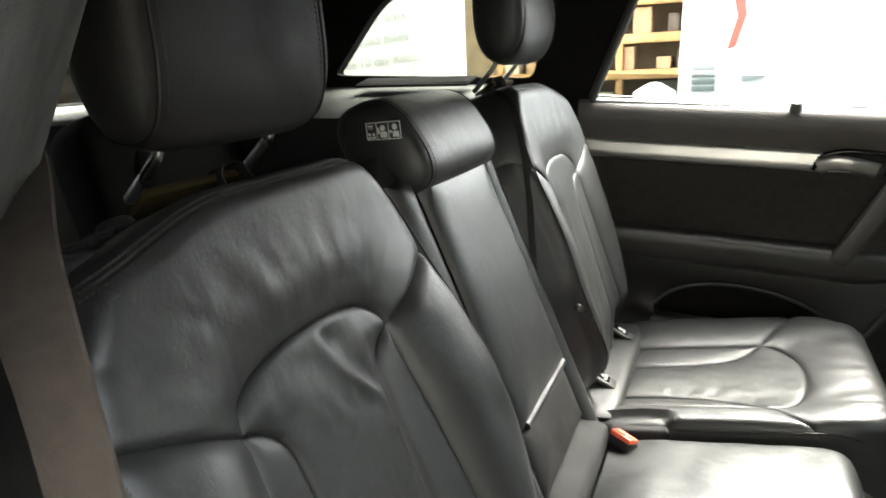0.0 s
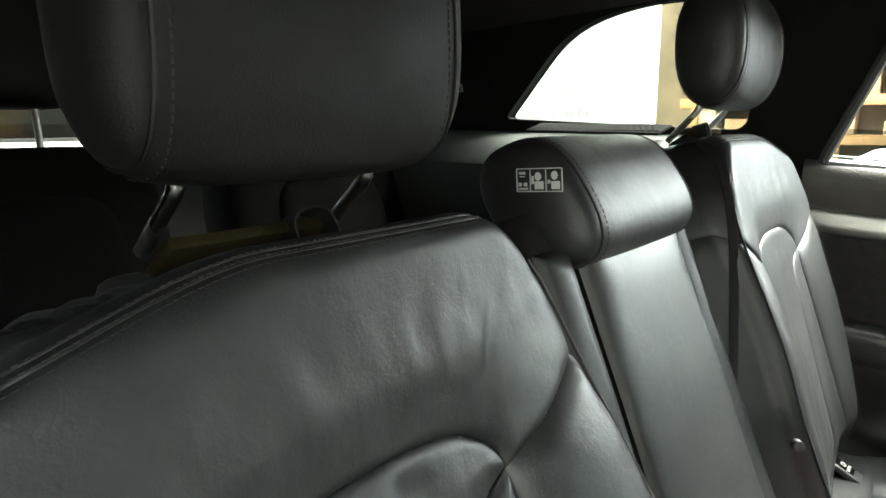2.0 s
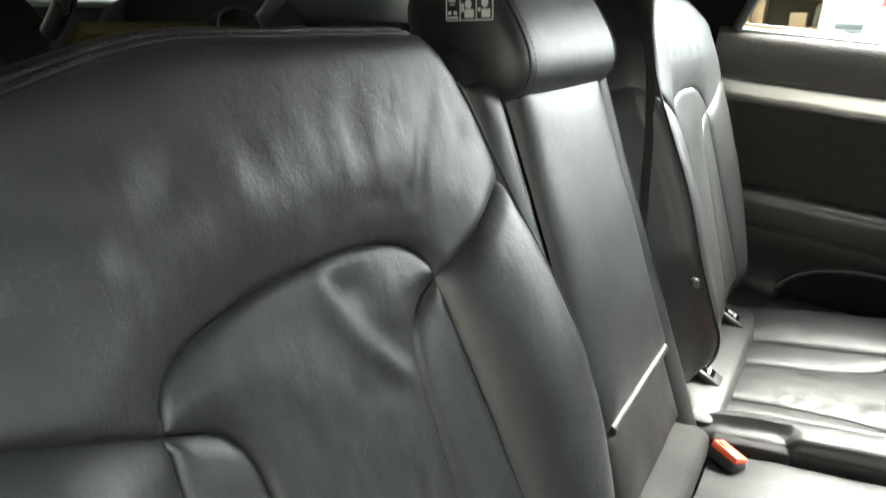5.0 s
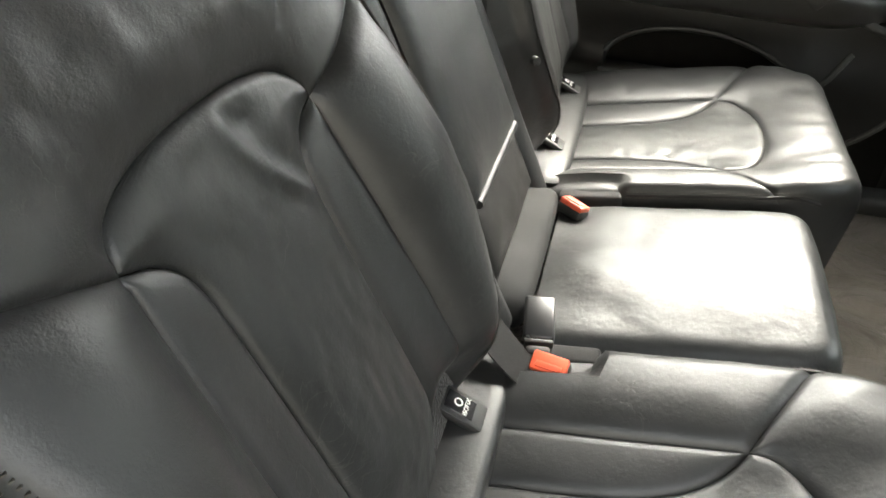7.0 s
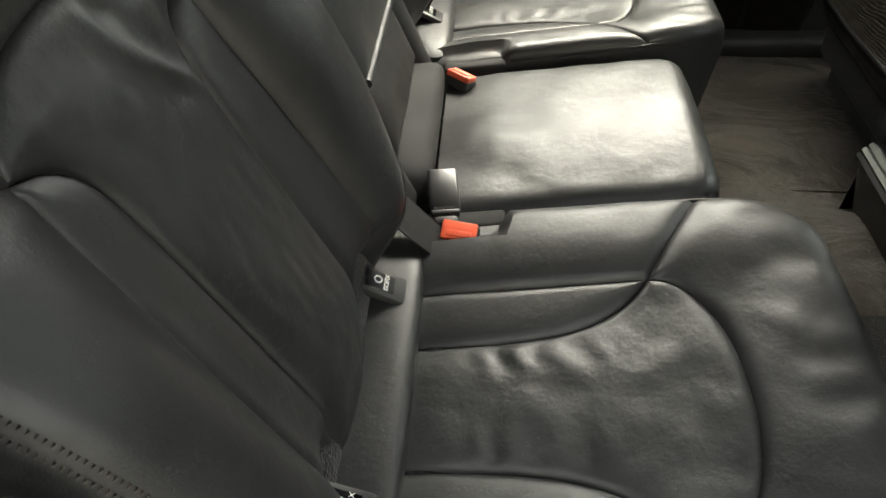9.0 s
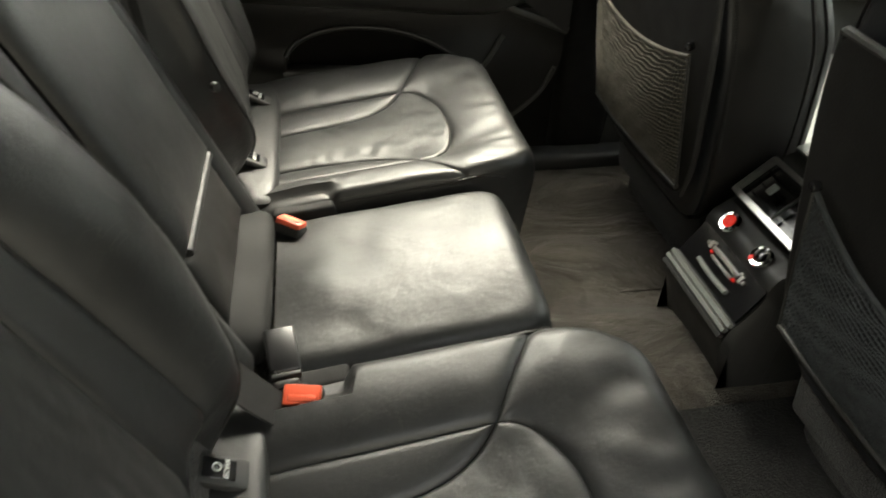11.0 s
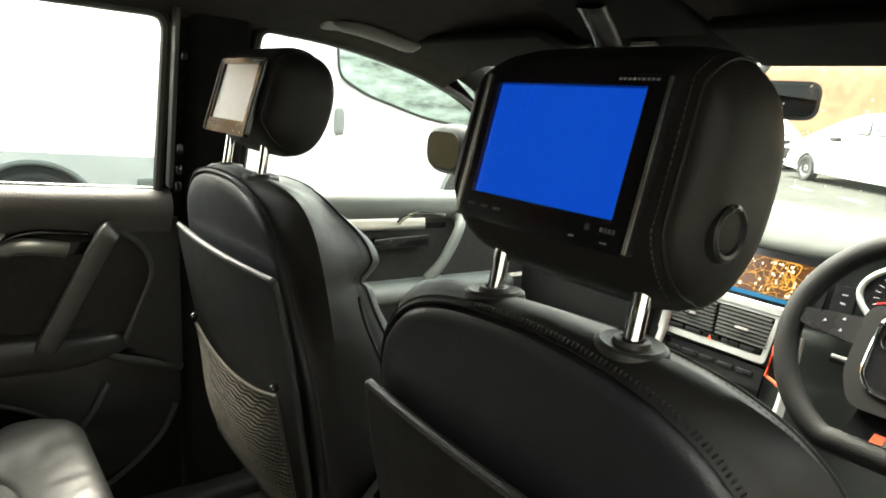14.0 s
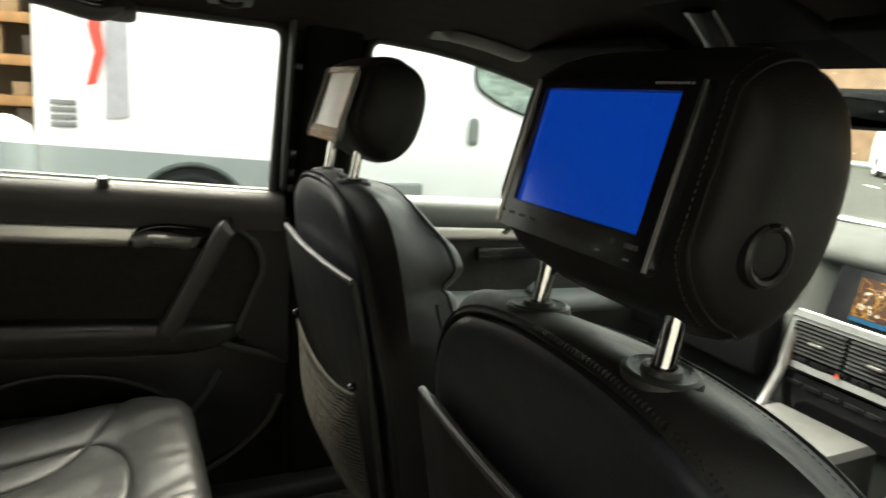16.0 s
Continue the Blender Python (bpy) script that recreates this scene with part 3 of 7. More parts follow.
# speaker field marked by a raised crease
crease = smooth_path([(x, 0.756 - door_bulge(x, z), z) for x, z in ((0.445, 0.745), (0.41, 0.70), (0.372, 0.66), (0.345, 0.62))], 6)
part("crease", sweep(crease, ring(0.0065, 8, 0.004), up=(0, 1, 0)), DOOR_TRIM, door)
crease = smooth_path([(x, 0.757 - door_bulge(x, z), z) for x, z in ((0.585, 0.66), (0.55, 0.590), (0.46, 0.515), (0.36, 0.465))], 6)
part("crease", sweep(crease, ring(0.0065, 8, 0.004), up=(0, 1, 0)), DOOR_TRIM, door)
crease = smooth_path([(0.44, 0.744, 0.812), (0.48, 0.742, 0.795), (0.53, 0.742, 0.778), (0.600, 0.742, 0.752)], 6)
part("crease", sweep(crease, ring(0.009, 8, 0.004), up=(0, 1, 0)), PLASTIC_SOFT, door)
# soft trim ahead of the insert, its edge sloping down to the armrest
field = rounded([(0.470, 1.082), (0.525, 1.045), (0.546, 0.985), (0.478, 0.828), (0.600, 0.745), (0.600, 1.095), (0.480, 1.102)], [0.01, 0.03, 0.04, 0.02, 0.005, 0.005, 0.005])
part("trim_field", plate(field, [], lambda a, b, d: Vector((a, 0.738 + d, b)), 0.02), DOOR_LOW, door, "charcoal soft trim round the insert")
part("trim_edge", sweep([(a, 0.7385, b) for a, b in field[4:20]], ring(0.006, 8, 0.004), up=(0, 1, 0)), DOOR_TRIM, door)
# grab handle and lever
grab = smooth_path([(0.466, 0.745, 1.082), (0.458, 0.712, 1.080), (0.447, 0.699, 1.066), (0.420, 0.696, 1.018), (0.345, 0.696, 0.882), (0.328, 0.703, 0.852), (0.318, 0.738, 0.838)], 6)
part("grab_handle", sweep(grab, rounded([(-0.020, -0.011), (0.020, -0.011), (0.020, 0.011), (-0.020, 0.011)], 0.006, 3), up=(0, 1, 0)), DOOR_TRIM, door, "charcoal diagonal pull handle")
part("handle_bezel", sweep(smooth_path([(0.268, 0.738, 1.044), (0.285, 0.733, 1.072), (0.325, 0.731, 1.083), (0.375, 0.731, 1.080), (0.425, 0.733, 1.072)], 6), ring(0.006, 10)), GLOSS_BLACK, door)
part("handle_cup", plate(rounded([(0.280, 1.040), (0.430, 1.030), (0.425, 1.074), (0.31, 1.084)], 0.018), [], lambda a, b, d: Vector((a, 0.742 + d, b)), 0.01), GLOSS_BLACK, door, "gloss black handle recess")
part("door_lever", sweep(smooth_path([(0.278, 0.734, 1.052), (0.305, 0.724, 1.060), (0.34, 0.722, 1.056), (0.385, 0.731, 1.044)], 6), ring(0.008, 12, 0.017), up=(0, -0.3, 1)), ALU, door, "aluminium opening lever")
part("lock_pin", lathe([(0.012, 0), (0.012, 0.012), (0.009, 0.02), (0.0, 0.021)], (0.225, 0.722, 1.168), (0, -0.3, 1), 16), PLASTIC_SOFT, door)
part("window_slot", ribbon(-0.20, 0.56, [(0.748, 1.212), (0.744, 1.214), (0.740, 1.2125)], drop=0.052), GLOSS_BLACK, door, "black rubber window seal")
part("window_slot", ribbon(-0.19, 0.55, [(0.731, 1.2115), (0.7285, 1.213), (0.726, 1.2105)], drop=0.052), GLOSS_BLACK, door, "black rubber seal line")
frame_path = [(p[0], side_y(p[1]) - 0.004, p[1]) for p in W_REAR]
part("window_frame", sweep(frame_path, ring(0.010, 8), up=(0, 1, 0), closed=True), PLASTIC_SOFT, door, "charcoal window frame")
part("window_channel", box(0.576, 0.668, 1.34, 0.010, 0.026, 0.36, 0.004, 2, pose(0, 0, 0, 14, 0, 0)), PLASTIC_SOFT, door, "charcoal vertical window channel")

# B-pillar trim and closed front passenger door
pillar = part("pillar_trim", join(box(0.668, 0.708, 1.30, 0.125, 0.05, 0.52, 0.02, 3, pose(0, 0, 0, 14, 0, 0)), box(0.67, 0.765, 0.76, 0.14, 0.06, 0.72, 0.02, 3)), HEADLINER)
tagged(pillar, "black centre pillar trim", "pillar", kind="structure")
pillar = part("pillar_trim", join(box(0.665, -0.672, 1.34, 0.105, 0.12, 0.40, 0.025, 3, pose(0, 0, 0, -20, 0, 0)), box(0.67, -0.765, 0.80, 0.14, 0.06, 0.76, 0.02, 3)), HEADLINER)
tagged(pillar, "black centre pillar trim", "pillar", kind="structure")
# cloth trim of the pillar behind the open door, its inner edge leaning back
rows = []
for i in range(25):
    z = 1.00 + 0.54 * i / 24
    xe = -0.398 + 0.09 * bump(z, 0.98, 1.26) + 0.70 * max(0.0, z - 1.20)
    prof = [(-0.06, 0.010), (-0.02, 0.004), (-0.004, -0.002), (0.0, -0.010), (0.012, -0.024), (0.05, -0.058), (0.09, -0.094), (0.13, -0.135), (0.15, -0.165)]
    rows.append([Vector((xe + a, -0.615 + b, z)) for a, b in prof])
tagged(part("pillar_trim", grid(rows), PILLAR_CLOTH), "dark grey cloth trim of the rear pillar", "pillar", kind="structure")
for z in (1.245, 1.20, 1.165, 1.43):
    tagged(part("pillar_clip", box(0.596, side_y(z) - 0.018, z, 0.014, 0.014, 0.022, 0.003), GLOSS_BLACK), "small black clip on the pillar trim", "clip", "pillar clips")

fdoor = thing("door_2", (1.2, 0.80, 0.40), "closed front passenger door, pale grey top with aluminium strip", "car door", kind="structure")
FX0, FX1 = 0.74, 1.72
part("sill_pad", ribbon(FX0, FX1, curve2([(0.80, 1.140), (0.765, 1.150), (0.735, 1.148), (0.718, 1.130), (0.718, 1.10), (0.735, 1.078), (0.755, 1.07)]), drop=0.045), LIGHT_GREY, fdoor, "pale grey sill pad")
part("trim_strip", ribbon(FX0, 1.25, curve2([(0.756, 1.080), (0.738, 1.078), (0.733, 1.060), (0.734, 1.045), (0.757, 1.036)]), drop=0.02), ALU, fdoor, "brushed aluminium trim strip")
part("insert_panel", ribbon(FX0, FX1, curve2([(0.738, 1.080), (0.744, 1.0), (0.746, 0.93), (0.744, 0.885)]), drop=0.03), ALCANTARA, fdoor, "black suede door insert")
part("armrest", ribbon(FX0, 1.55, curve2([(0.775, 0.90), (0.72, 0.905), (0.685, 0.89), (0.685, 0.86), (0.72, 0.84)]), drop=0.03), LIGHT_GREY, fdoor, "pale grey armrest")
part("lower_panel", ribbon(FX0, FX1, curve2([(0.75, 0.87), (0.735, 0.80), (0.735, 0.60), (0.755, 0.42)]), drop=0.03), PLASTIC_SOFT, fdoor)
part("handle_bezel", sweep(smooth_path([(1.16, 0.735, 1.045), (1.19, 0.728, 1.068), (1.24, 0.726, 1.075), (1.31, 0.73, 1.06)], 6), ring(0.007, 10)), CHROME, fdoor)
part("handle_cup", plate(rounded([(1.17, 1.030), (1.33, 1.020), (1.32, 1.060), (1.20, 1.068)], 0.018), [], lambda a, b, d: Vector((a, 0.740 + d, b)), 0.01), GLOSS_BLACK, fdoor)
part("switch_panel", box(1.17, 0.728, 0.995, 0.18, 0.02, 0.035, 0.006), GLOSS_BLACK, fdoor, "gloss black switch panel")
part("grab_handle", tube([(1.36, 0.745, 1.06), (1.345, 0.70, 1.03), (1.29, 0.695, 0.94), (1.24, 0.70, 0.89)], 0.015), LIGHT_GREY, fdoor, "pale grey pull handle")
frame_path = [(p[0], side_y(p[1]) - 0.004, p[1]) for p in W_FRONT]
part("window_frame", sweep(frame_path, ring(0.009, 8), up=(0, 1, 0), closed=True), PLASTIC, fdoor, "black window frame")

# ---- rear seats ----
LEAN = radians(22.0)
B_N = Vector((math.cos(LEAN), 0, math.sin(LEAN)))
B_V = Vector((-math.sin(LEAN), 0, math.cos(LEAN)))


def fold(c, lim, r):
    """Carries a skin coordinate c round an edge at lim with radius r: place along, and how far back."""
    s, c = math.copysign(1, c), abs(c)
    if c < lim - r:
        return s * c, 0.0
    a = (c - (lim - r)) / r
    if a < math.pi / 2:
        return s * (lim - r + r * math.sin(a)), -(r - r * math.cos(a))
    return s * lim, -r - (c - (lim - r) - r * math.pi / 2)


def eased(n):
    return [0.5 - 0.5 * math.cos(math.pi * i / n) for i in range(n + 1)]


def skin(place, pts, seams, depth=0.005, width=0.0026, puff=0.006, extra=None):
    """A leather panel over a grid of (u, v) skin coordinates, drawn in along the edges named in seams
    (b, t: first and last row; l, r: first and last column)."""
    nv, nu = len(pts), len(pts[0])
    grid_ = np.array(pts, float)
    lines = {"b": grid_[0], "t": grid_[-1], "l": grid_[:, 0], "r": grid_[:, -1]}
    dist = np.full((nv, nu), 1.0)
    for e in seams:
        q = lines[e]
        q = np.concatenate([q[:-1] + (q[1:] - q[:-1]) * k / 6 for k in range(6)] + [q[-1:]])
        dist = np.minimum(dist, np.sqrt(((grid_[:, :, None] - q[None, None]) ** 2).sum(-1)).min(-1))
    rows = []
    for j in range(nv):
        row = []
        for i in range(nu):
            u, v = pts[j][i]
            d = float(dist[j, i])
            h = -depth * math.exp(-d / width) + puff * (1 - math.exp(-d / 0.022))
            if extra:
                h += extra(u, v, d)
            row.append(place(u, v, h))
        rows.append(row)
    return grid(rows)


class Form:
    """The cut of an outer seat's cover: arch-topped insert, slim accents beside it, bolsters, and one wide cover over the top."""
    def __init__(self, W, V, R, side, over, uj, vj, va, us, vs, wi, wa, hook, power=1.6):
        self.W, self.V, self.R, self.side, self.over = W, V, R, side, over
        self.uj, self.vj, self.va, self.us, self.vs, self.wi, self.wa, self.hook, self.p = uj, vj, va, us, vs, wi, wa, hook, power

    def arch(self, u):
        k = max(0.0, 1 - (abs(u) / self.uj) ** (self.p * 1.5))
        return self.vj + (self.va - self.vj) * k ** (1 / (self.p * 1.5))

    def low(self, u):
        a = abs(u)
        if a <= self.uj:
            return self.arch(a)
        return self.vj + (self.vs - self.vj) * min(1.15, (a - self.uj) / (self.us - self.uj))

    def half(self, v):
        if v >= self.vj:
            q = self.p * 1.5
            return self.uj * max(0.0, 1 - ((v - self.vj) / (self.va - self.vj)) ** q) ** (1 / q)
        return self.wi + (self.uj - self.wi) * math.exp(-(self.vj - v) / self.hook)


def cover(form, place, parent, tag, wrinkle, soft=1.0):
    """All the leather panels of one backrest or cushion."""
    def rumple(u, v, d):
        a = 0.0010 * noise.noise(Vector((u * 26, v * 20, 3))) + 0.0007 * noise.noise(Vector((u * 55, v * 38, 6)))
        g = 0.0022 * noise.noise(Vector((u * 22 + v * 12, v * 46, 9))) * math.exp(-(v / 0.07) ** 2)
        return (a + g) * bump(d, 0.0, 0.02)
    wu = form.W(0.3) - form.R + form.R * math.pi / 2 + form.side
    vu = form.V - form.R + form.R * math.pi / 2 + form.over
    # wide cover
    us = sorted(set([-wu + 2 * wu * i / 70 for i in range(71)] + [s * (form.uj + k) for s in (-1, 1) for k in (-0.012, -0.006, -0.002, 0, 0.004, 0.01)]))
    turn = form.V - form.R + 0.002
    st = [(i / 40) ** 1.35 for i in range(40)]
    pts = [[(u, form.low(u) + (turn - form.low(u)) * s) for u in us] for s in st]
    pts += [[(u, v) for u in us] for v in [turn + 0.001 * i for i in range(44)] + [turn + 0.044 + (vu - turn - 0.044) * i / 8 for i in range(9)]]
    part(tag + "_cover", skin(place, pts, "b", depth=0.005 * (0.4 + 0.6 * soft), puff=0.006 * soft, extra=wrinkle), LEATHER, parent)
    # insert
    vs = [form.va * k for k in [i / 110 for i in range(110)]] + [form.va * (1 - 0.006 * (1 - i / 6)) for i in range(7)]
    vs = sorted(set(v for v in vs if v < form.va * 0.9999)) + [form.va * 0.9999]
    vs = sorted(vs + [form.vj + k for k in (-0.03, -0.02, -0.012, -0.006, -0.002, 0.002)])
    pts = [[(form.half(v) * (2 * r - 1), v) for r in eased(64)] for v in vs]
    part(tag + "_insert", skin(place, pts, "lrt", depth=0.006 * (0.4 + 0.6 * soft), width=0.0026, puff=0.007 * soft, extra=wrinkle), LEATHER_WORN, parent, "creased black leather insert")
    for s in (-1, 1):
        # slim accent between insert and bolster
        n = 46
        pts = []
        for k in range(n + 1):
            v = form.vj * k / n
            a, b = form.half(v), form.wa + (form.uj - form.wa) * (v / form.vj) ** 1.6
            pts.append([(s * (a + (max(a, b) - a) * r), v) for r in eased(10)])
        part(tag + "_accent", skin(place, pts, "lr", depth=0.005 * (0.4 + 0.6 * soft), width=0.0026, puff=0.006 * soft), LEATHER, parent)
        # bolster
        top = [(form.uj + (form.us - form.uj) * r, form.vj + (form.vs - form.vj) * r) for r in eased(16)]
        vend = form.low(wu)
        top += [(form.us + (wu - form.us) * k / 16, form.low(form.us + (wu - form.us) * k / 16)) for k in range(1, 17)]
        bot = [(form.wa + (wu - form.wa) * (t[0] - form.uj) / (wu - form.uj), 0.0) for t in top]
        m = 40
        pts = []
        for k in range(m + 1):
            q = k / m
            row = []
            for tt, bb in zip(top, bot):
                v = bb[1] + (tt[1] - bb[1]) * q
                bend = 1 - (v / form.vj) ** 1.6 if v < form.vj else 0.0
                lin = 1 - q
                u = tt[0] + (bb[0] - tt[0]) * lin
                edge = (wu - u) / (wu - form.wa)
                inner = form.wa + (form.uj - form.wa) * min(1, v / form.vj) ** 1.6
                u += max(0.0, edge) ** 3 * (inner - (form.wa + (form.uj - form.wa) * q)) if tt is top[0] or edge > 0.6 else 0.0
                row.append((s * u, v))
            pts.append(row)
        part(tag + "_bolster", skin(place, pts, "lt", depth=0.005, width=0.0026, puff=0.007 * soft, extra=rumple), LEATHER, parent)


BACK = Form(lambda v: 0.238 - 0.075 * max(0.0, (v - 0.40) / 0.16) ** 2.6 - 0.085 * max(0.0, (0.22 - v) / 0.22) ** 1.4, 0.552, 0.030, 0.075, 0.04, 0.115, 0.366, 0.412, 0.236, 0.424, 0.070, 0.134, 0.014)
CUSH = Form(lambda v: 0.254 - 0.05 * max(0.0, (v - 0.30) / 0.14) ** 2.6, 0.452, 0.042, 0.06, 0.14, 0.138, 0.258, 0.330, 0.262, 0.332, 0.068, 0.134, 0.05, 1.5)
TILT = 0.14  # the cushions rise towards the front


def headrest(name, parent, centre, up, ahead, wide, sect, mat, posts=(), post_mat=DARK_STEEL, post_len=0.09, post_back=0.0, stitch=True, corner=0.12):
    """A cushion block across the car: sect gives its side view as (ahead, up); rounded ends with a sewn edge."""
    c, up, ahead = Vector(centre), Vector(up).normalized(), Vector(ahead).normalized()
    side = Vector((0, 1, 0))
    ca = sum(p[0] for p in sect) / len(sect)
    cb = sum(p[1] for p in sect) / len(sect)

    def at(y, k, grow=0.0):
        kb = k * (1 - corner * max(0.0, (abs(y) / w - 0.55) / 0.45) ** 2)
        return [c + side * y + ahead * (ca + (a - ca) * k) + up * (cb + (b - cb) * kb) for a, b in sect]
    w = wide / 2
    st = [(-w - 0.012, 0.0), (-w - 0.012, 0.06), (-w - 0.0115, 0.3), (-w - 0.010, 0.55), (-w - 0.006, 0.78), (-w + 0.001, 0.91), (-w + 0.006, 0.955), (-w + 0.012, 0.965), (-w + 0.016, 0.98), (-w + 0.024, 0.995)]
    st += [(-w + 0.024 + (2 * w - 0.048) * i / 10, 0.995 + 0.008 * math.sin(math.pi * i / 10)) for i in range(1, 10)]
    st += [(-y, k) for y, k in reversed(st[:10])]
    ob = part(name, grid([at(y, k) for y, k in st], closed_u=True), mat, parent)
    if stitch:
        for s in (-1, 1):
            loop = at(s * (w - 0.011), 0.972)
            part("piping", sweep(loop, ring(0.0014, 6), up=(0, 1, 0), closed=True), mat, ob)
            loop = at(s * (w - 0.019), 0.994)
            verts, faces = [], []
            loop.append(loop[0])
            line = smooth_path(loop[:-1] + [loop[0]], 3)
            acc, want = 0.0, 0.0
            mid = c + ahead * ca + up * cb + side * s * (w - 0.019)
            for p, q in zip(line, line[1:]):
                L = (q - p).length
                while want < acc + L:
                    o = p + (q - p) * ((want - acc) / max(L, 1e-6))
                    d = (q - p).normalized()
                    out = (o - mid).normalized()
                    k = len(verts)
                    hh, ss, tt = d * 0.0017, side * 0.0008, out * 0.0008
                    verts += [o - hh - ss, o - hh + ss, o + hh + ss, o + hh - ss, o - hh * 0.6 + tt, o + hh * 0.6 + tt]
                    faces += [(k, k + 1, k + 4), (k + 1, k + 2, k + 5, k + 4), (k + 2, k + 3, k + 5), (k + 3, k, k + 4, k + 5)]
                    want += 0.0052
                acc += L
            part("stitching", mesh(verts, faces), STITCH_BROWN, ob, smooth=False)
    for y in posts:
        foot = c + side * y + up * (min(b for a, b in sect) - post_len) + ahead * (ca - post_back)
        knee = c + side * y + up * (min(b for a, b in sect) - post_len * 0.35) + ahead * ca
        head = c + side * y + up * (min(b for a, b in sect) + 0.03) + ahead * ca
        part("post", sweep(smooth_path([foot, knee, head], 6) if post_back else [foot, head], ring(0.0052, 14), up=(0, 1, 0)), post_mat, ob, "steel headrest post")
    return ob


def oval(a, b, p, n=40, lean=0.0, flat=0.0):
    """A rounded outline (ahead, up); flat presses its rear."""
    out = []
    for i in range(n):
        t = 2 * math.pi * i / n
        x = math.copysign(abs(math.cos(t)) ** p, math.cos(t)) * a
        y = math.copysign(abs(math.sin(t)) ** p, math.sin(t)) * b
        out.append((x + lean * y - (flat * (1 - (y / b) ** 2) if x < 0 else 0.0), y))
    return out


def letters(text, size, m):
    """Raised lettering as a mesh, put in place by m."""
    cu_ = bpy.data.curves.new("letters", "FONT")
    cu_.body, cu_.size, cu_.extrude = text, size, 0.0003
    tmp = bpy.data.objects.new("tmp", cu_)
    scene.collection.objects.link(tmp)
    me = bpy.data.meshes.new_from_object(tmp.evaluated_get(bpy.context.evaluated_depsgraph_get()))
    bpy.data.objects.remove(tmp)
    bm = bmesh.new()
    bm.from_mesh(me)
    bmesh.ops.transform(bm, matrix=m, verts=bm.verts)
    return bm


# creases that fan out over the shoulder of the worn seat: place, slope, width, depth
CREASES = ((-0.14, -0.9, 0.008, 0.0016), (-0.095, -0.6, 0.012, 0.0022), (-0.055, -0.35, 0.006, 0.0014), (-0.02, -0.2, 0.011, 0.0020), (0.014, 0.15, 0.006, 0.0017), (0.042, 0.3, 0.009, 0.0020), (0.064, 0.55, 0.005, 0.0015), (0.09, 0.9, 0.008, 0.0019), (0.125, 1.2, 0.006, 0.0013))


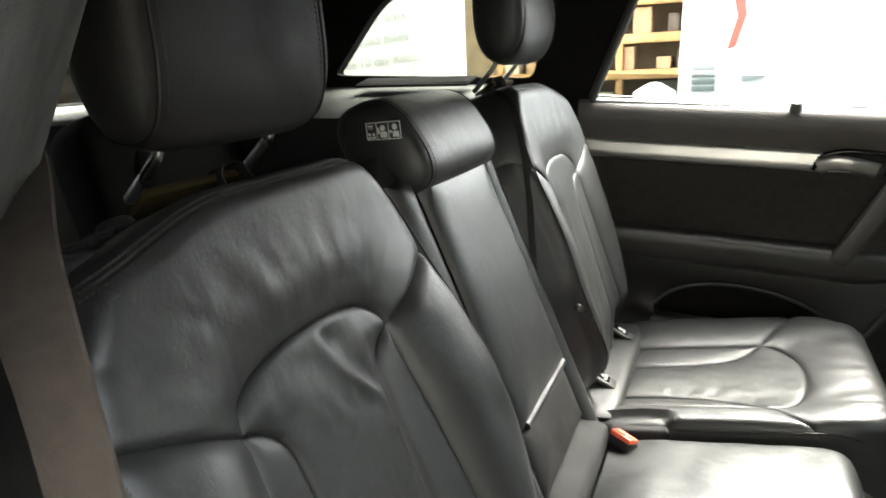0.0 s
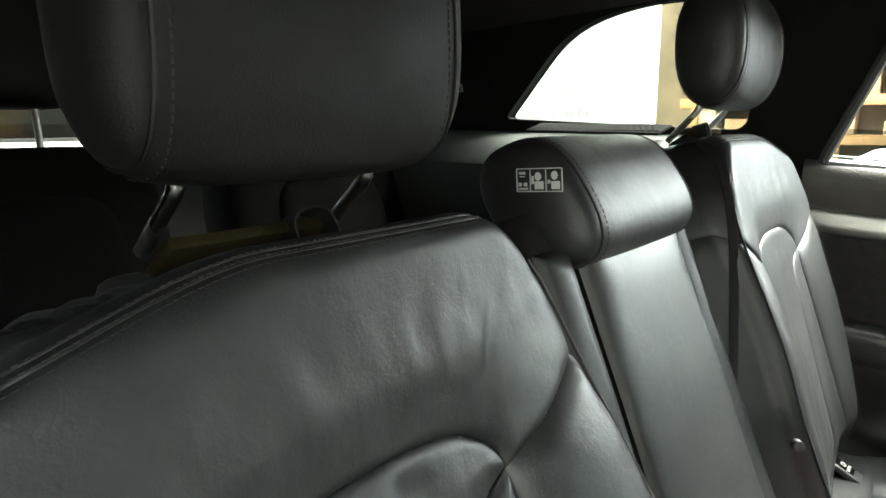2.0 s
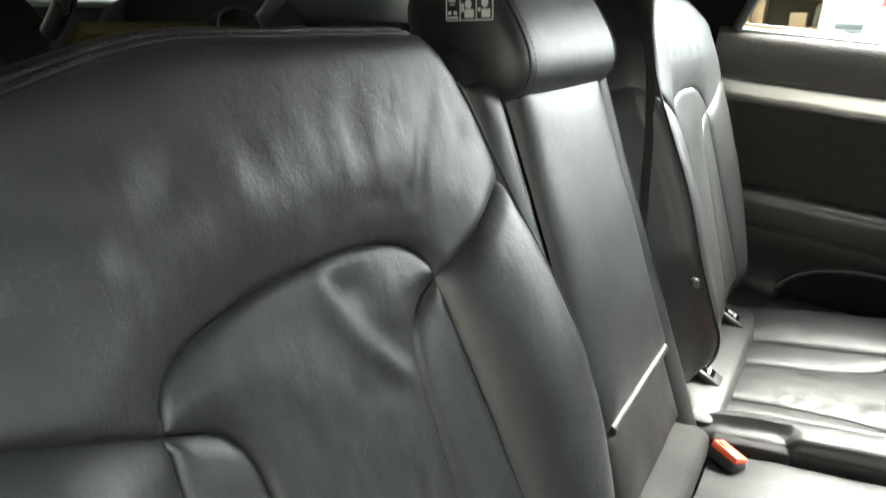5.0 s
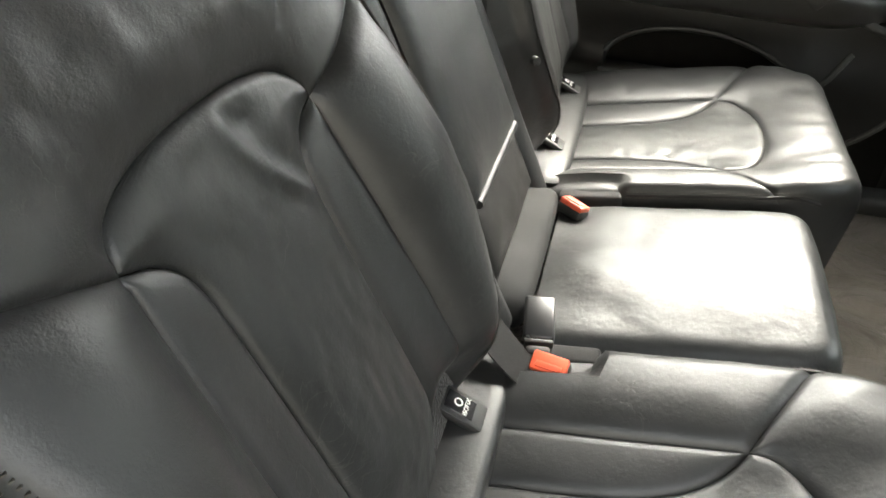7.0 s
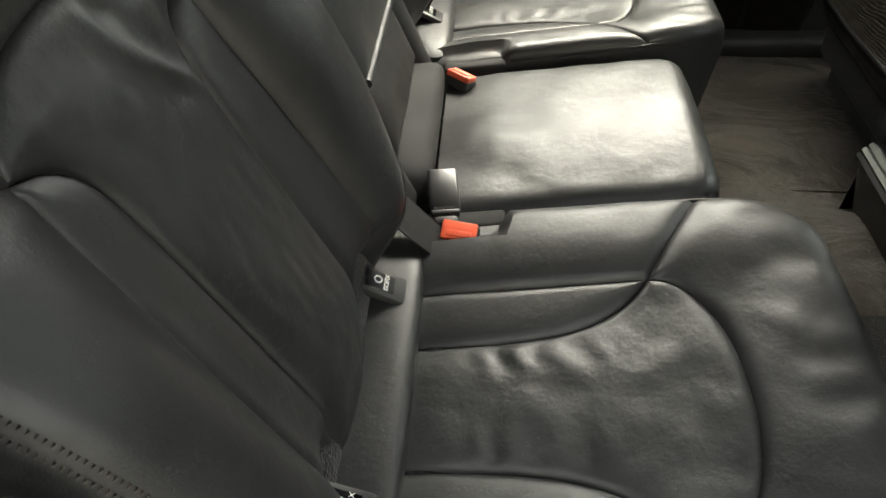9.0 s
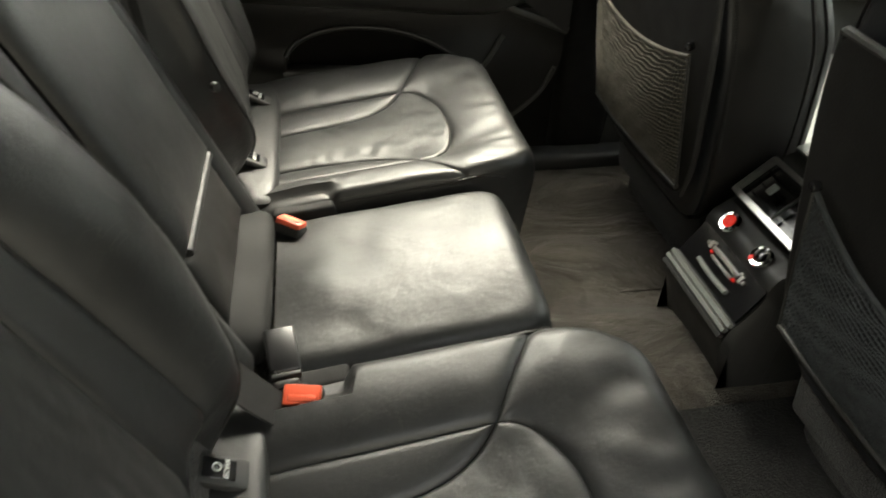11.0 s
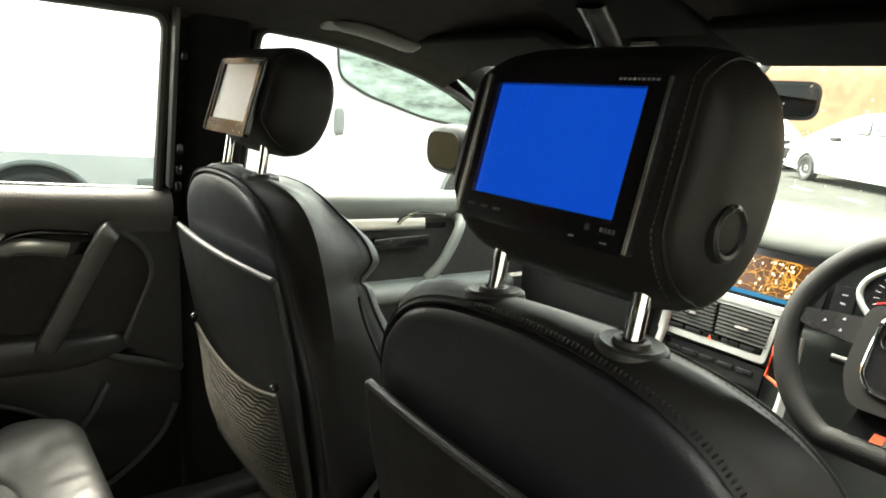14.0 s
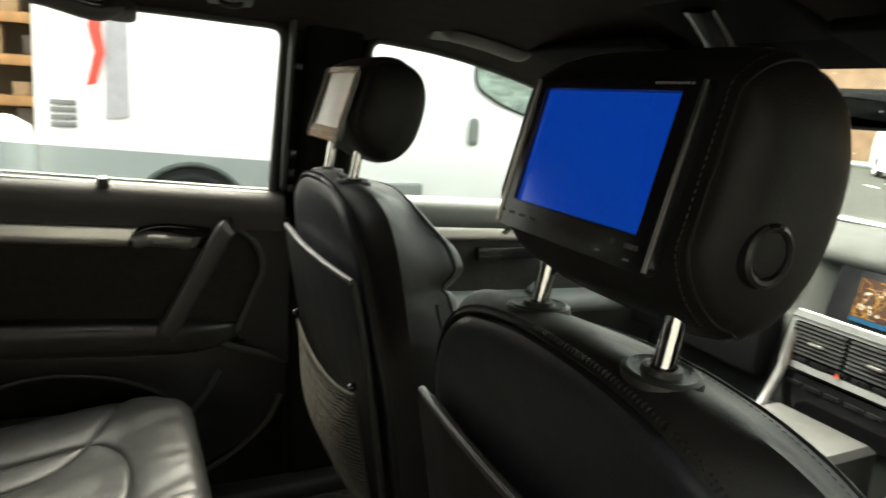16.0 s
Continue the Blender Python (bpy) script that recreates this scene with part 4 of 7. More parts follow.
def outer_seat(yc, s):
    """One outer rear seat; s is +1 for the seat whose inner side lies towards -y."""
    near = s < 0
    lean, tall = (LEAN, 1.0) if near else (radians(17), 1.065)
    bn, bv = Vector((math.cos(lean), 0, math.sin(lean))), Vector((-math.sin(lean), 0, math.cos(lean))) * tall
    seat = thing("rear_car_seat", (0.15, yc, 0.44), "black leather outer rear seat with arched insert, creased" if near else "black leather outer rear seat beside the closed door", "car seat", "rear seats")
    o = Vector((-0.072, yc, 0.70))

    def back_place(u, v, h):
        vv, nv = fold(v, BACK.V, BACK.R)
        uu, nu = fold(u, BACK.W(vv), BACK.R)
        flat = uu
        more = abs(u) - (BACK.W(vv) - BACK.R + BACK.R * math.pi / 2)
        if not near and more > 0 and u * s < 0:
            uu -= s * 0.75 * more
        elif not near:
            uu -= 0.040 * (1 - min(1.0, abs(uu) / BACK.W(vv)) ** 2)
        vv -= 0.042 * bump(u * s, 0.03, 0.24) * bump(vv, 0.38, 0.54)
        lift = (0.032 if near else 0.022 if flat * s < 0 else 0.008) * bump(abs(flat), 0.10, 0.19) * bump(0.47 - vv, 0.0, 0.22) - (0.012 if near else 0.009) * (1 - bump(abs(flat), 0.09, 0.16)) * bump(0.46 - vv, 0, 0.08)
        lift += -0.03 * bump(0.10 - vv, 0.0, 0.12) - 0.040 * bump(0.085 - vv, 0.0, 0.05) * math.exp(-((abs(uu) - 0.121) / 0.038) ** 4)
        return o + bn * (nu + nv + lift + h) + bv * vv + Vector((0, uu, 0))

    def creases(u, v, d):
        p = Vector((u * 17 + 3 * yc, v * 7, yc))
        k = 1.0 if near else 0.45
        w = k * (0.0020 * noise.noise(p) + 0.0016 * noise.noise(p * 2.3) + 0.0010 * noise.noise(p * 5.1))
        fan = k * (0.0016 * noise.noise(Vector((u * 24 + 0.4 * (v - 0.4) * 24, v * 8, 11 + yc))) + 0.0012 * noise.noise(Vector((u * 52, v * 17, 4)))) * math.exp(-((v - 0.465) / 0.055) ** 2)
        side, k = -u * s, max(0.0, (0.405 - v) / 0.085)
        d0 = side - 0.05 * k ** 1.8
        win = bump(v, 0.295, 0.325) * bump(0.425 - v, 0.0, 0.04)
        dip = (0.75 if near else 0.0) * win * (0.0050 * math.exp(-(d0 / 0.008) ** 2) - 0.0055 * math.exp(-((d0 - 0.022) / 0.014) ** 2) - 0.002 * math.exp(-((d0 + 0.026) / 0.016) ** 2))
        groove = sum(math.exp(-((v - c) / 0.0013) ** 2) for c in (0.5415, 0.5475)) if v > 0.52 else 0.0
        rays = 0.0
        if near and 0.405 < v < 0.53:
            for a, b, wd, amp in CREASES:
                c = u - a - b * (v - 0.42) - 0.006 * math.sin(60 * v + 9 * a)
                rays += amp * math.exp(-(c / wd) ** 2)
            rays *= bump(v, 0.41, 0.44) * bump(0.53 - v, 0.0, 0.06)
        return (w + fan + dip - rays) * bump(d, 0.0, 0.03) * bump(0.53 - v, 0, 0.05) - 0.0016 * groove
    cover(BACK, back_place, seat, "backrest", creases, 1.0 if near else 0.28)
    # sewn edge along the top
    for v in (0.5385, 0.5445, 0.5505):
        stitches([back_place((-0.235 if near else -0.13) + (0.47 if near else 0.33) * i / 110, v, 0.0064 if near else 0.0032) for i in range(111)], 0.0006, 0.0026, 0.0020, bn, STITCH_PALE, seat)
    # sewn edge down the inner side
    edge = [(0.03 + 0.47 * i / 90) for i in range(91)]
    for k in (0.222, 0.231):
        stitches([back_place(-s * math.copysign(abs(k) + BACK.W(v) - 0.238, k), v, 0.0073 if near else 0.0043) for v in edge], 0.0007, 0.0028, 0.0022, bn, STITCH_PALE, seat)
    # ladder stitching of the outer edge
    for k in (0.228, 0.2345):
        stitches([back_place(s * (k + BACK.W(v) - 0.238), v, 0.0075 if near else 0.0045) for v in edge], 0.0030, 0.0011, 0.0028, bn, STITCH_PALE, seat)
    part("edge_seam", sweep([back_place(-s * (0.2265 + BACK.W(v) - 0.238), v, 0.0065 if near else 0.0035) for v in edge], ring(0.0016, 6), up=bn), STITCH, seat)
    # hard rear shell of the backrest with its top tray
    shell = soft_block(o + bn * -0.078 + bv * 0.245, (0.045, 0.205 if near else 0.165, 0.255), 0.25, 0.25, Matrix.Rotation(-lean, 4, 'Y'), 40, 24)
    part("back_shell", shell, CARPET_BLACK, seat, "black carpeted backrest shell")
    tray = box(0, 0.0 if near else 0.03, 0, 0.085, 0.42 if near else 0.28, 0.030, 0.010, 3, Matrix.Rotation(-s * 0.05, 4, 'X') @ Matrix.Rotation(-lean + 0.12, 4, 'Y'))
    bmesh.ops.translate(tray, verts=tray.verts, vec=o + bn * -0.088 + bv * 0.532)
    part("top_tray", tray, PLASTIC, seat, "black plastic top tray")
    on_tray = lambda u, n, v: o + bn * n + bv * v + Vector((0, -s * u, 0))
    liner = box(0, 0, 0, 0.046, 0.135, 0.010, 0.004, 2, Matrix.Rotation(-lean - 0.3, 4, 'Y'))
    bmesh.ops.translate(liner, verts=liner.verts, vec=on_tray(0.020, -0.090, 0.563))
    part("liner", liner, TAN_CLOTH, seat, "olive tan liner strip")
    loop = smooth_path([on_tray(0.040, -0.070, 0.548), on_tray(0.040, -0.070, 0.570), on_tray(0.052, -0.068, 0.578), on_tray(0.068, -0.066, 0.574), on_tray(0.074, -0.064, 0.550)], 8)
    part("pull_strap", sweep(loop, [(-0.0010, -0.010), (0.0010, -0.010), (0.0010, 0.010), (-0.0010, 0.010)], up=bn), WEB_BLACK, seat, "black webbing pull loop")
    for k in (-1, 1):
        socket = lathe([(0.0, 0.004), (0.010, 0.004), (0.014, 0.002), (0.017, -0.004), (0.017, -0.012)], on_tray(k * 0.071 + 0.007, -0.098, 0.556), bv, 20)
        part("post_guide", socket, PLASTIC, seat)
    lever = box(0, 0, 0, 0.044, 0.070, 0.014, 0.006, 3, Matrix.Rotation(s * 0.16, 4, 'X') @ Matrix.Rotation(-lean + 0.12, 4, 'Y'))
    bmesh.ops.translate(lever, verts=lever.verts, vec=on_tray(-0.165, -0.088, 0.540))
    part("release_lever", lever, PLASTIC, seat, "black backrest release lever")
    for k in range(3):
        u, v = -0.072 - 0.022 * k, 0.549 - 0.0022 * k
        rib = sweep(smooth_path([on_tray(u - 0.010, -0.108, v - 0.004), on_tray(u - 0.004, -0.088, v), on_tray(u + 0.004, -0.068, v - 0.003)], 6), ring(0.0075, 10, 0.0040), up=bv)
        part("tray_rib", rib, PLASTIC, seat)
    for k in range(3):
        mark = box(0, 0, 0, 0.0022, 0.013 - 0.003 * (k == 1), 0.001, 0, 1, Matrix.Rotation(s * 0.16, 4, 'X') @ Matrix.Rotation(-lean + 0.12, 4, 'Y') @ Matrix.Rotation(0.5 * (k - 1), 4, 'Z'))
        bmesh.ops.translate(mark, verts=mark.verts, vec=on_tray(-0.165, -0.092 + 0.004 * k, 0.5478))
        part("lever_mark", mark, DIM_PRINT, seat)

    # cushion
    q = Vector((-0.075, yc, 0.690))

    def cush_place(u, v, h):
        vv, nv = fold(v, CUSH.V, CUSH.R)
        uu, nu = fold(u, CUSH.W(vv), CUSH.R * 0.6)
        lift = 0.016 * bump(abs(uu), 0.10, 0.20) * bump(0.42 - vv, 0, 0.1) - 0.008 * (1 - bump(abs(uu), 0.06, 0.15)) * bump(0.33 - vv, 0, 0.06) + 0.012 * bump(vv, 0.30, 0.40)
        lift -= (0.018 if near else 0.014) * bump(0.115 - vv, 0.0, 0.012) * bump(-s * uu, 0.200, 0.215)
        z = nu + nv + lift + h
        if not near:
            uu -= 0.045 * (1 - min(1.0, abs(uu) / 0.254) ** 2)
        back = 0.030 * max(0.0, 1 - vv / 0.06) ** 2
        return q + Vector((vv - back - 0.10 * max(0.0, -z - 0.03), uu, z + TILT * (vv - 0.155) - 0.4 * back))

    def gathers(u, v, d):
        a = 0.0020 * noise.noise(Vector((u * 14, v * 16, 5 + yc))) + 0.0014 * noise.noise(Vector((u * 34, v * 30, 2 + yc)))
        g = (0.0017 if near else 0.0012) * math.sin(v * 165 + 3 * noise.noise(Vector((u * 20, v * 12, 8)))) * math.exp(-((abs(u) - 0.052) / 0.02) ** 2) * bump(v, 0.05, 0.11) * bump(0.24 - v, 0.0, 0.08)
        f = (0.0016 if near else 0.0009) * math.sin(u * 120 + 4 * noise.noise(Vector((u * 9, v * 9, 4)))) * math.exp(-((v - 0.40) / 0.03) ** 2)
        return (a + g + f) * bump(d, 0.0, 0.018)
    cover(CUSH, cush_place, seat, "cushion", gathers)
    base = soft_block((0.13, yc, 0.555), (0.20, 0.225, 0.11), 0.2, 0.2, None, 36, 16)
    part("cushion_base", base, CARPET_BLACK, seat, "black carpeted cushion base")
    # sewn edge low on the cushion's sides
    line = [cush_place(-s * 0.262, 0.118 + 0.27 * i / 40, 0.007) for i in range(41)]
    part("piping", sweep(line, ring(0.0022, 6)), LEATHER_FLAT, seat)
    for k in (0.257, 0.267):
        stitches([cush_place(-s * k, 0.118 + 0.27 * i / 60, 0.0078) for i in range(61)], 0.0012, 0.0042, 0.0024, (0, -s * 0.6, 0.8), STITCH_PALE, seat)
    # hard trim beside the buckle
    trim = box(-0.012, yc - s * 0.248, 0.668, 0.098, 0.030, 0.030, 0.006, 3, pose(0, 0, 0, 0, -8, 0))
    part("buckle_trim", trim, LEATHER_MATT, seat, "matt black trim beside the buckle")
    # bight piece with child-seat anchors
    roll = soft_block((-0.100, yc, 0.670), (0.045, 0.235, 0.022), 0.5, 0.3, None, 40, 16)
    part("bight_roll", roll, LEATHER, seat)
    for k in (-1, 1):
        yy = yc + k * 0.121
        plate_ = box(0, 0, 0, 0.055, 0.036, 0.012, 0.005, 2, Matrix.Rotation(radians(28), 4, 'Y'))
        bmesh.ops.translate(plate_, verts=plate_.verts, vec=(-0.098, yy, 0.700))
        anchor = part("anchor_guide", plate_, PLASTIC, seat, "black child-seat anchor guide")
        inner = box(0, 0, 0, 0.034, 0.024, 0.003, 0.001, 1, Matrix.Rotation(radians(28), 4, 'Y'))
        bmesh.ops.translate(inner, verts=inner.verts, vec=(-0.099, yy, 0.7065))
        part("anchor_slot", inner, GLOSS_BLACK, anchor)
        m = Matrix.Translation((-0.090, yy - 0.0105, 0.7035)) @ pose(0, 0, 0, 0, 28, 0) @ pose(0, 0, 0, 0, 0, 90)
        part("anchor_print", letters("ISOFIX", 0.0075, m), WHITE_PRINT, anchor, "white printed letters", smooth=False)
        ring_ = [m @ Vector((0.011 + 0.0042 * math.cos(2 * math.pi * i / 20), 0.0125 + 0.0042 * math.sin(2 * math.pi * i / 20), 0.0008)) for i in range(20)]
        part("anchor_symbol", sweep(ring_, ring(0.0008, 6), closed=True), WHITE_PRINT, anchor)
        part("anchor_bar", tube([(-0.120, yy - 0.010, 0.712), (-0.124, yy, 0.714), (-0.120, yy + 0.010, 0.712)], 0.002, 8, 4), CHROME, anchor)
    # headrest on its cranked posts
    if near:
        hc = o + B_N * 0.020 + B_V * 0.681 + Vector((0, 0.016, 0))
        hr = headrest("headrest", seat, hc, (B_V * 0.96 + B_N * 0.28), (B_N * 0.96 - B_V * 0.28), 0.238, oval(0.039, 0.101, 0.72, 44, 0.05), LEATHER_FLAT)
        foot, knee, top = (-0.072, 0.568), (-0.019, 0.588), (-0.012, 0.62)
    else:
        hc = o + B_N * 0.050 + B_V * 0.716
        hr = headrest("headrest", seat, hc, (B_V * 0.96 + B_N * 0.28), (B_N * 0.96 - B_V * 0.28), 0.236, oval(0.050, 0.092, 0.86, 44, 0.05), LEATHER)
        foot, knee, top = (-0.064, 0.612), (-0.003, 0.640), (0.006, 0.67)
    for y in (-0.068, 0.074):
        at = lambda q: o + B_N * q[0] + B_V * q[1] + Vector((0, y + (0.006 if near else 0.0), 0))
        f, k, t = at(foot), at(knee), at(top)
        line = [f, k + (f - k) * 0.18] + [k + (f - k) * 0.18 * (1 - a) ** 2 + (t - k) * 0.3 * a ** 2 for a in (0.25, 0.5, 0.75)] + [k + (t - k) * 0.3, t]
        part("post", sweep(line, ring(0.0048, 14), up=(0, 1, 0)), DARK_STEEL, hr, "steel headrest post")
    if not near:
        # the middle belt runs down over this seat's inner corner
        mb = thing("middle_belt", (-0.1, 0.19, 0.70), "black middle seat belt over the backrest corner", "seat belt")
        line = [back_place(-s * u, v, 0.0035) for u, v in ((0.186, 0.592), (0.190, 0.570), (0.195, 0.550), (0.202, 0.530), (0.212, 0.500), (0.224, 0.465), (0.236, 0.430), (0.248, 0.395), (0.260, 0.360), (0.272, 0.325), (0.284, 0.285), (0.294, 0.25))]
        part("webbing", sweep(smooth_path(line, 4), [(-0.0055, -0.0009), (0.0055, -0.0009), (0.0055, 0.0009), (-0.0055, 0.0009)], up=(0.5, -0.8, 0.3)), WEB_BLACK, mb)
        belts.append(mb)
    return seat


belts = []
outer_seat(-0.430, -1)
outer_seat(0.430, 1)

# middle seat
mid = thing("middle_car_seat", (0.1, 0.0, 0.44), "black leather middle seat with low headrest and fold-down armrest", "car seat", "rear seats")
O_MID = Vector((-0.072, 0, 0.70))


def panel(u0, u1, v0, v1, R, depth_n, puff=0.008, nu=30, nv=44, taper=0.0, wr=0.0014, bottom=False):
    """A padded strip of the middle backrest between two seams."""
    rows = []
    for a in eased(nv):
        row = []
        for b in eased(nu):
            v = v0 + (v1 - v0) * a
            t = taper * (v - v0) / (v1 - v0)
            u = (u0 + t) + ((u1 - t) - (u0 + t)) * b
            d = min(u - u0 - t, u1 - t - u, v - v0, v1 - v)
            h = -R * math.exp(-max(d, 0) / (R * 0.7)) + puff * (1 - math.exp(-max(d, 0) / 0.03)) + wr * noise.noise(Vector((u * 14, v * 9, 3)))
            row.append(O_MID + B_N * (depth_n + h) + B_V * v + Vector((0, u, 0)))
        rows.append(row)
    return grid(rows)


part("armrest_face", panel(-0.120, 0.122, 0.132, 0.500, 0.012, -0.004), LEATHER, mid, "smooth black leather fold-down armrest")
part("side_strip", panel(-0.178, -0.123, -0.03, 0.502, 0.012, -0.012), LEATHER, mid)
part("side_strip", panel(0.125, 0.178, -0.03, 0.510, 0.012, -0.012), LEATHER, mid)
part("lower_panel", panel(-0.120, 0.122, 0.030, 0.131, 0.006, -0.016), LEATHER_FLAT, mid)
part("pull_tab", sweep([O_MID + B_N * -0.009 + B_V * 0.134 + Vector((0, -0.108 + 0.218 * i / 12, 0)) for i in range(13)], ring(0.0060, 12, 0.006), up=B_N), LEATHER_WORN, mid, "rounded leather armrest edge")
blk = soft_block(O_MID + B_N * -0.075 + B_V * 0.25, (0.052, 0.175, 0.30), 0.25, 0.25, Matrix.Rotation(-LEAN, 4, 'Y'), 36, 20)
part("back_shell", blk, LEATHER_MATT, mid)
hr = headrest("headrest", mid, O_MID + B_N * -0.036 + B_V * 0.546 + Vector((0, 0.006, 0)), B_V, B_N, 0.272, oval(0.054, 0.070, 0.76, 44, -0.20), LEATHER, corner=0.03)
# warning sticker on the headrest's end: a frame, two pictures and small print, all as plain shapes
st_o = Vector((-0.297, 0.006 - 0.136 - 0.0125, 1.220))
su, sv = Vector((0.995, 0, 0.06)).normalized() * 0.84, Vector((-0.06, 0, 0.995)).normalized() * 0.80


def mark_bar(a, b, w, h):
    c = st_o + su * a + sv * b
    vs = [c + su * x + sv * y + Vector((0, z, 0)) for z in (0.0, -0.0006) for x, y in ((-w / 2, -h / 2), (w / 2, -h / 2), (w / 2, h / 2), (-w / 2, h / 2))]
    return mesh(vs, [(0, 1, 2, 3), (4, 5, 6, 7), (0, 1, 5, 4), (1, 2, 6, 5), (2, 3, 7, 6), (3, 0, 4, 7)])


def mark_blob(a, b, rx, ry):
    c = st_o + su * a + sv * b + Vector((0, -0.0006, 0))
    return mesh([c + su * rx * math.cos(2 * math.pi * i / 14) + sv * ry * math.sin(2 * math.pi * i / 14) for i in range(14)], [tuple(range(14))])


bars = [mark_bar(0, 0.013, 0.056, 0.0012), mark_bar(0, -0.013, 0.056, 0.0012), mark_bar(-0.028, 0, 0.0012, 0.026), mark_bar(0.028, 0, 0.0012, 0.026), mark_bar(-0.011, 0, 0.0010, 0.024), mark_bar(0.0085, 0, 0.0010, 0.024),
        mark_bar(-0.021, 0.008, 0.008, 0.003), mark_bar(-0.021, 0.004, 0.006, 0.0012), mark_bar(-0.024, -0.005, 0.004, 0.004), mark_bar(-0.017, -0.005, 0.004, 0.004), mark_bar(-0.020, -0.010, 0.012, 0.0025),
        mark_blob(-0.001, 0.004, 0.0042, 0.005), mark_bar(0.0, -0.006, 0.011, 0.009), mark_bar(-0.008, 0.0, 0.003, 0.009), mark_blob(0.019, 0.005, 0.0042, 0.005), mark_bar(0.020, -0.006, 0.010, 0.009), mark_bar(0.012, -0.002, 0.003, 0.004)]
part("sticker", join(*bars), STICKER, hr, "small white warning sticker", smooth=False)
# middle cushion
MC = lambda v: 0.165 - 0.022 * max(0.0, (v - 0.30) / 0.07) ** 3
rows = []
for a in range(57):
    v = 0.02 + 0.54 * a / 56
    row = []
    for b in range(49):
        u = -0.235 + 0.47 * b / 48
        vv, nv = fold(v, 0.372, 0.034)
        uu, nu = fold(u, MC(vv), 0.028)
        h = 0.0020 * noise.noise(Vector((u * 9, v * 11, 7))) + 0.0013 * noise.noise(Vector((u * 24, v * 26, 9))) + 0.012 * (1 - (uu / 0.16) ** 2) * bump(vv, 0, 0.1)
        h += 0.0022 * math.sin(26 * (vv + uu * 1.3) + 2 * noise.noise(Vector((u * 7, v * 7, 3)))) * math.exp(-((vv - 0.10) / 0.07) ** 2)
        row.append(Vector((-0.075 + vv, uu, 0.690 + nu + nv + h + TILT * (vv - 0.155))))
    rows.append(row)
part("cushion", grid(rows), LEATHER_WORN, mid, "smooth worn black leather cushion")
part("cushion_base", soft_block((0.11, 0, 0.555), (0.16, 0.15, 0.10), 0.2, 0.2, None, 30, 14), CARPET_BLACK, mid)
part("bight_roll", soft_block((-0.094, 0.012, 0.680), (0.036, 0.150, 0.034), 0.6, 0.35, Matrix.Rotation(radians(12), 4, 'Y'), 40, 16), LEATHER_MATT, mid, "rolled leather strip behind the cushion")


# ---- belts and buckles ----
def buckle(x, y, z, m, label, red=True, tall=0.055):
    b = thing("seat_belt_buckle", (x, y, z - 0.03), label, "belt buckle", "belt buckles")
    M = Matrix.Translation((x, y, z)) @ m
    body = box(0, 0, -0.002, 0.046, 0.025, 0.018, 0.005, 3)
    bmesh.ops.transform(body, matrix=M, verts=body.verts)
    part("body", body, PLASTIC, b, "black plastic buckle body")
    if red:
        btn = box(0.0, -0.001, 0.009, 0.042, 0.024, 0.010, 0.003, 2)
        bmesh.ops.transform(btn, matrix=M, verts=btn.verts)
        part("button", btn, RED, b, "red release button")
        slot = box(0.0, -0.006, 0.0142, 0.030, 0.008, 0.004, 0.0015, 2)
        bmesh.ops.transform(slot, matrix=M, verts=slot.verts)
        part("slot", slot, RED, b)
    return b


buckle(-0.034, 0.126, 0.682, pose(0, 0, 0, -20, 4, -34), "seat belt buckle with red button beside the far cushion")
buckle(-0.019, -0.213, 0.687, pose(0, 0, 0, 22, 2, -9), "seat belt buckle with red button between the cushions")
tg = buckle(-0.040, -0.160, 0.681, pose(0, 0, 0, 0, 4, -96), "black buckle lying on the middle cushion", red=False)
part("cap", box(-0.042, -0.149, 0.697, 0.037, 0.064, 0.016, 0.004, 3, pose(0, 0, 0, 10, 0, 8)), POLISHED_BLACK, tg, "black plastic cap")
part("cap_lip", box(-0.037, -0.184, 0.692, 0.034, 0.006, 0.012, 0.002, 2, pose(0, 0, 0, 10, 0, 8)), PLASTIC, tg)
part("cap_neck", box(-0.036, -0.194, 0.689, 0.028, 0.012, 0.010, 0.004, 2, pose(0, 0, 0, 14, 0, 8)), PLASTIC, tg)
part("strap", sweep(smooth_path([(-0.075, -0.250, 0.672), (-0.058, -0.232, 0.684), (-0.042, -0.210, 0.688), (-0.036, -0.188, 0.688)], 8), [(-0.022, -0.0012), (0.022, -0.0012), (0.022, 0.0012), (-0.022, 0.0012)]), WEB_BLACK, tg, "black webbing strap")
bel = sweep(smooth_path([(-0.022, -0.235, 0.672), (-0.060, -0.222, 0.698), (-0.095, -0.200, 0.718), (-0.125, -0.175, 0.735), (-0.15, -0.16, 0.75)], 8), [(-0.023, -0.0012), (0.023, -0.0012), (0.023, 0.0012), (-0.023, 0.0012)], up=(0.3, 0, 1))
single("belt_strap", bel, WEB_BLACK, "black webbing strap tucked into the seat gap", "seat belt")
mb = belts[0]
part("belt_guide", box(-0.345, 0.195, 1.200, 0.05, 0.07, 0.02, 0.006, 3, pose(0, 0, 0, 0, -20, 0)), GLOSS_BLACK, mb)
part("button", lathe([(0.0, 0.012), (0.006, 0.011), (0.007, 0.0)], O_MID + B_N * 0.035 + B_V * 0.20 + Vector((0, 0.155, 0)), (0.5, -0.8, 0.2), 14), PLASTIC, mb, "black belt stop button")
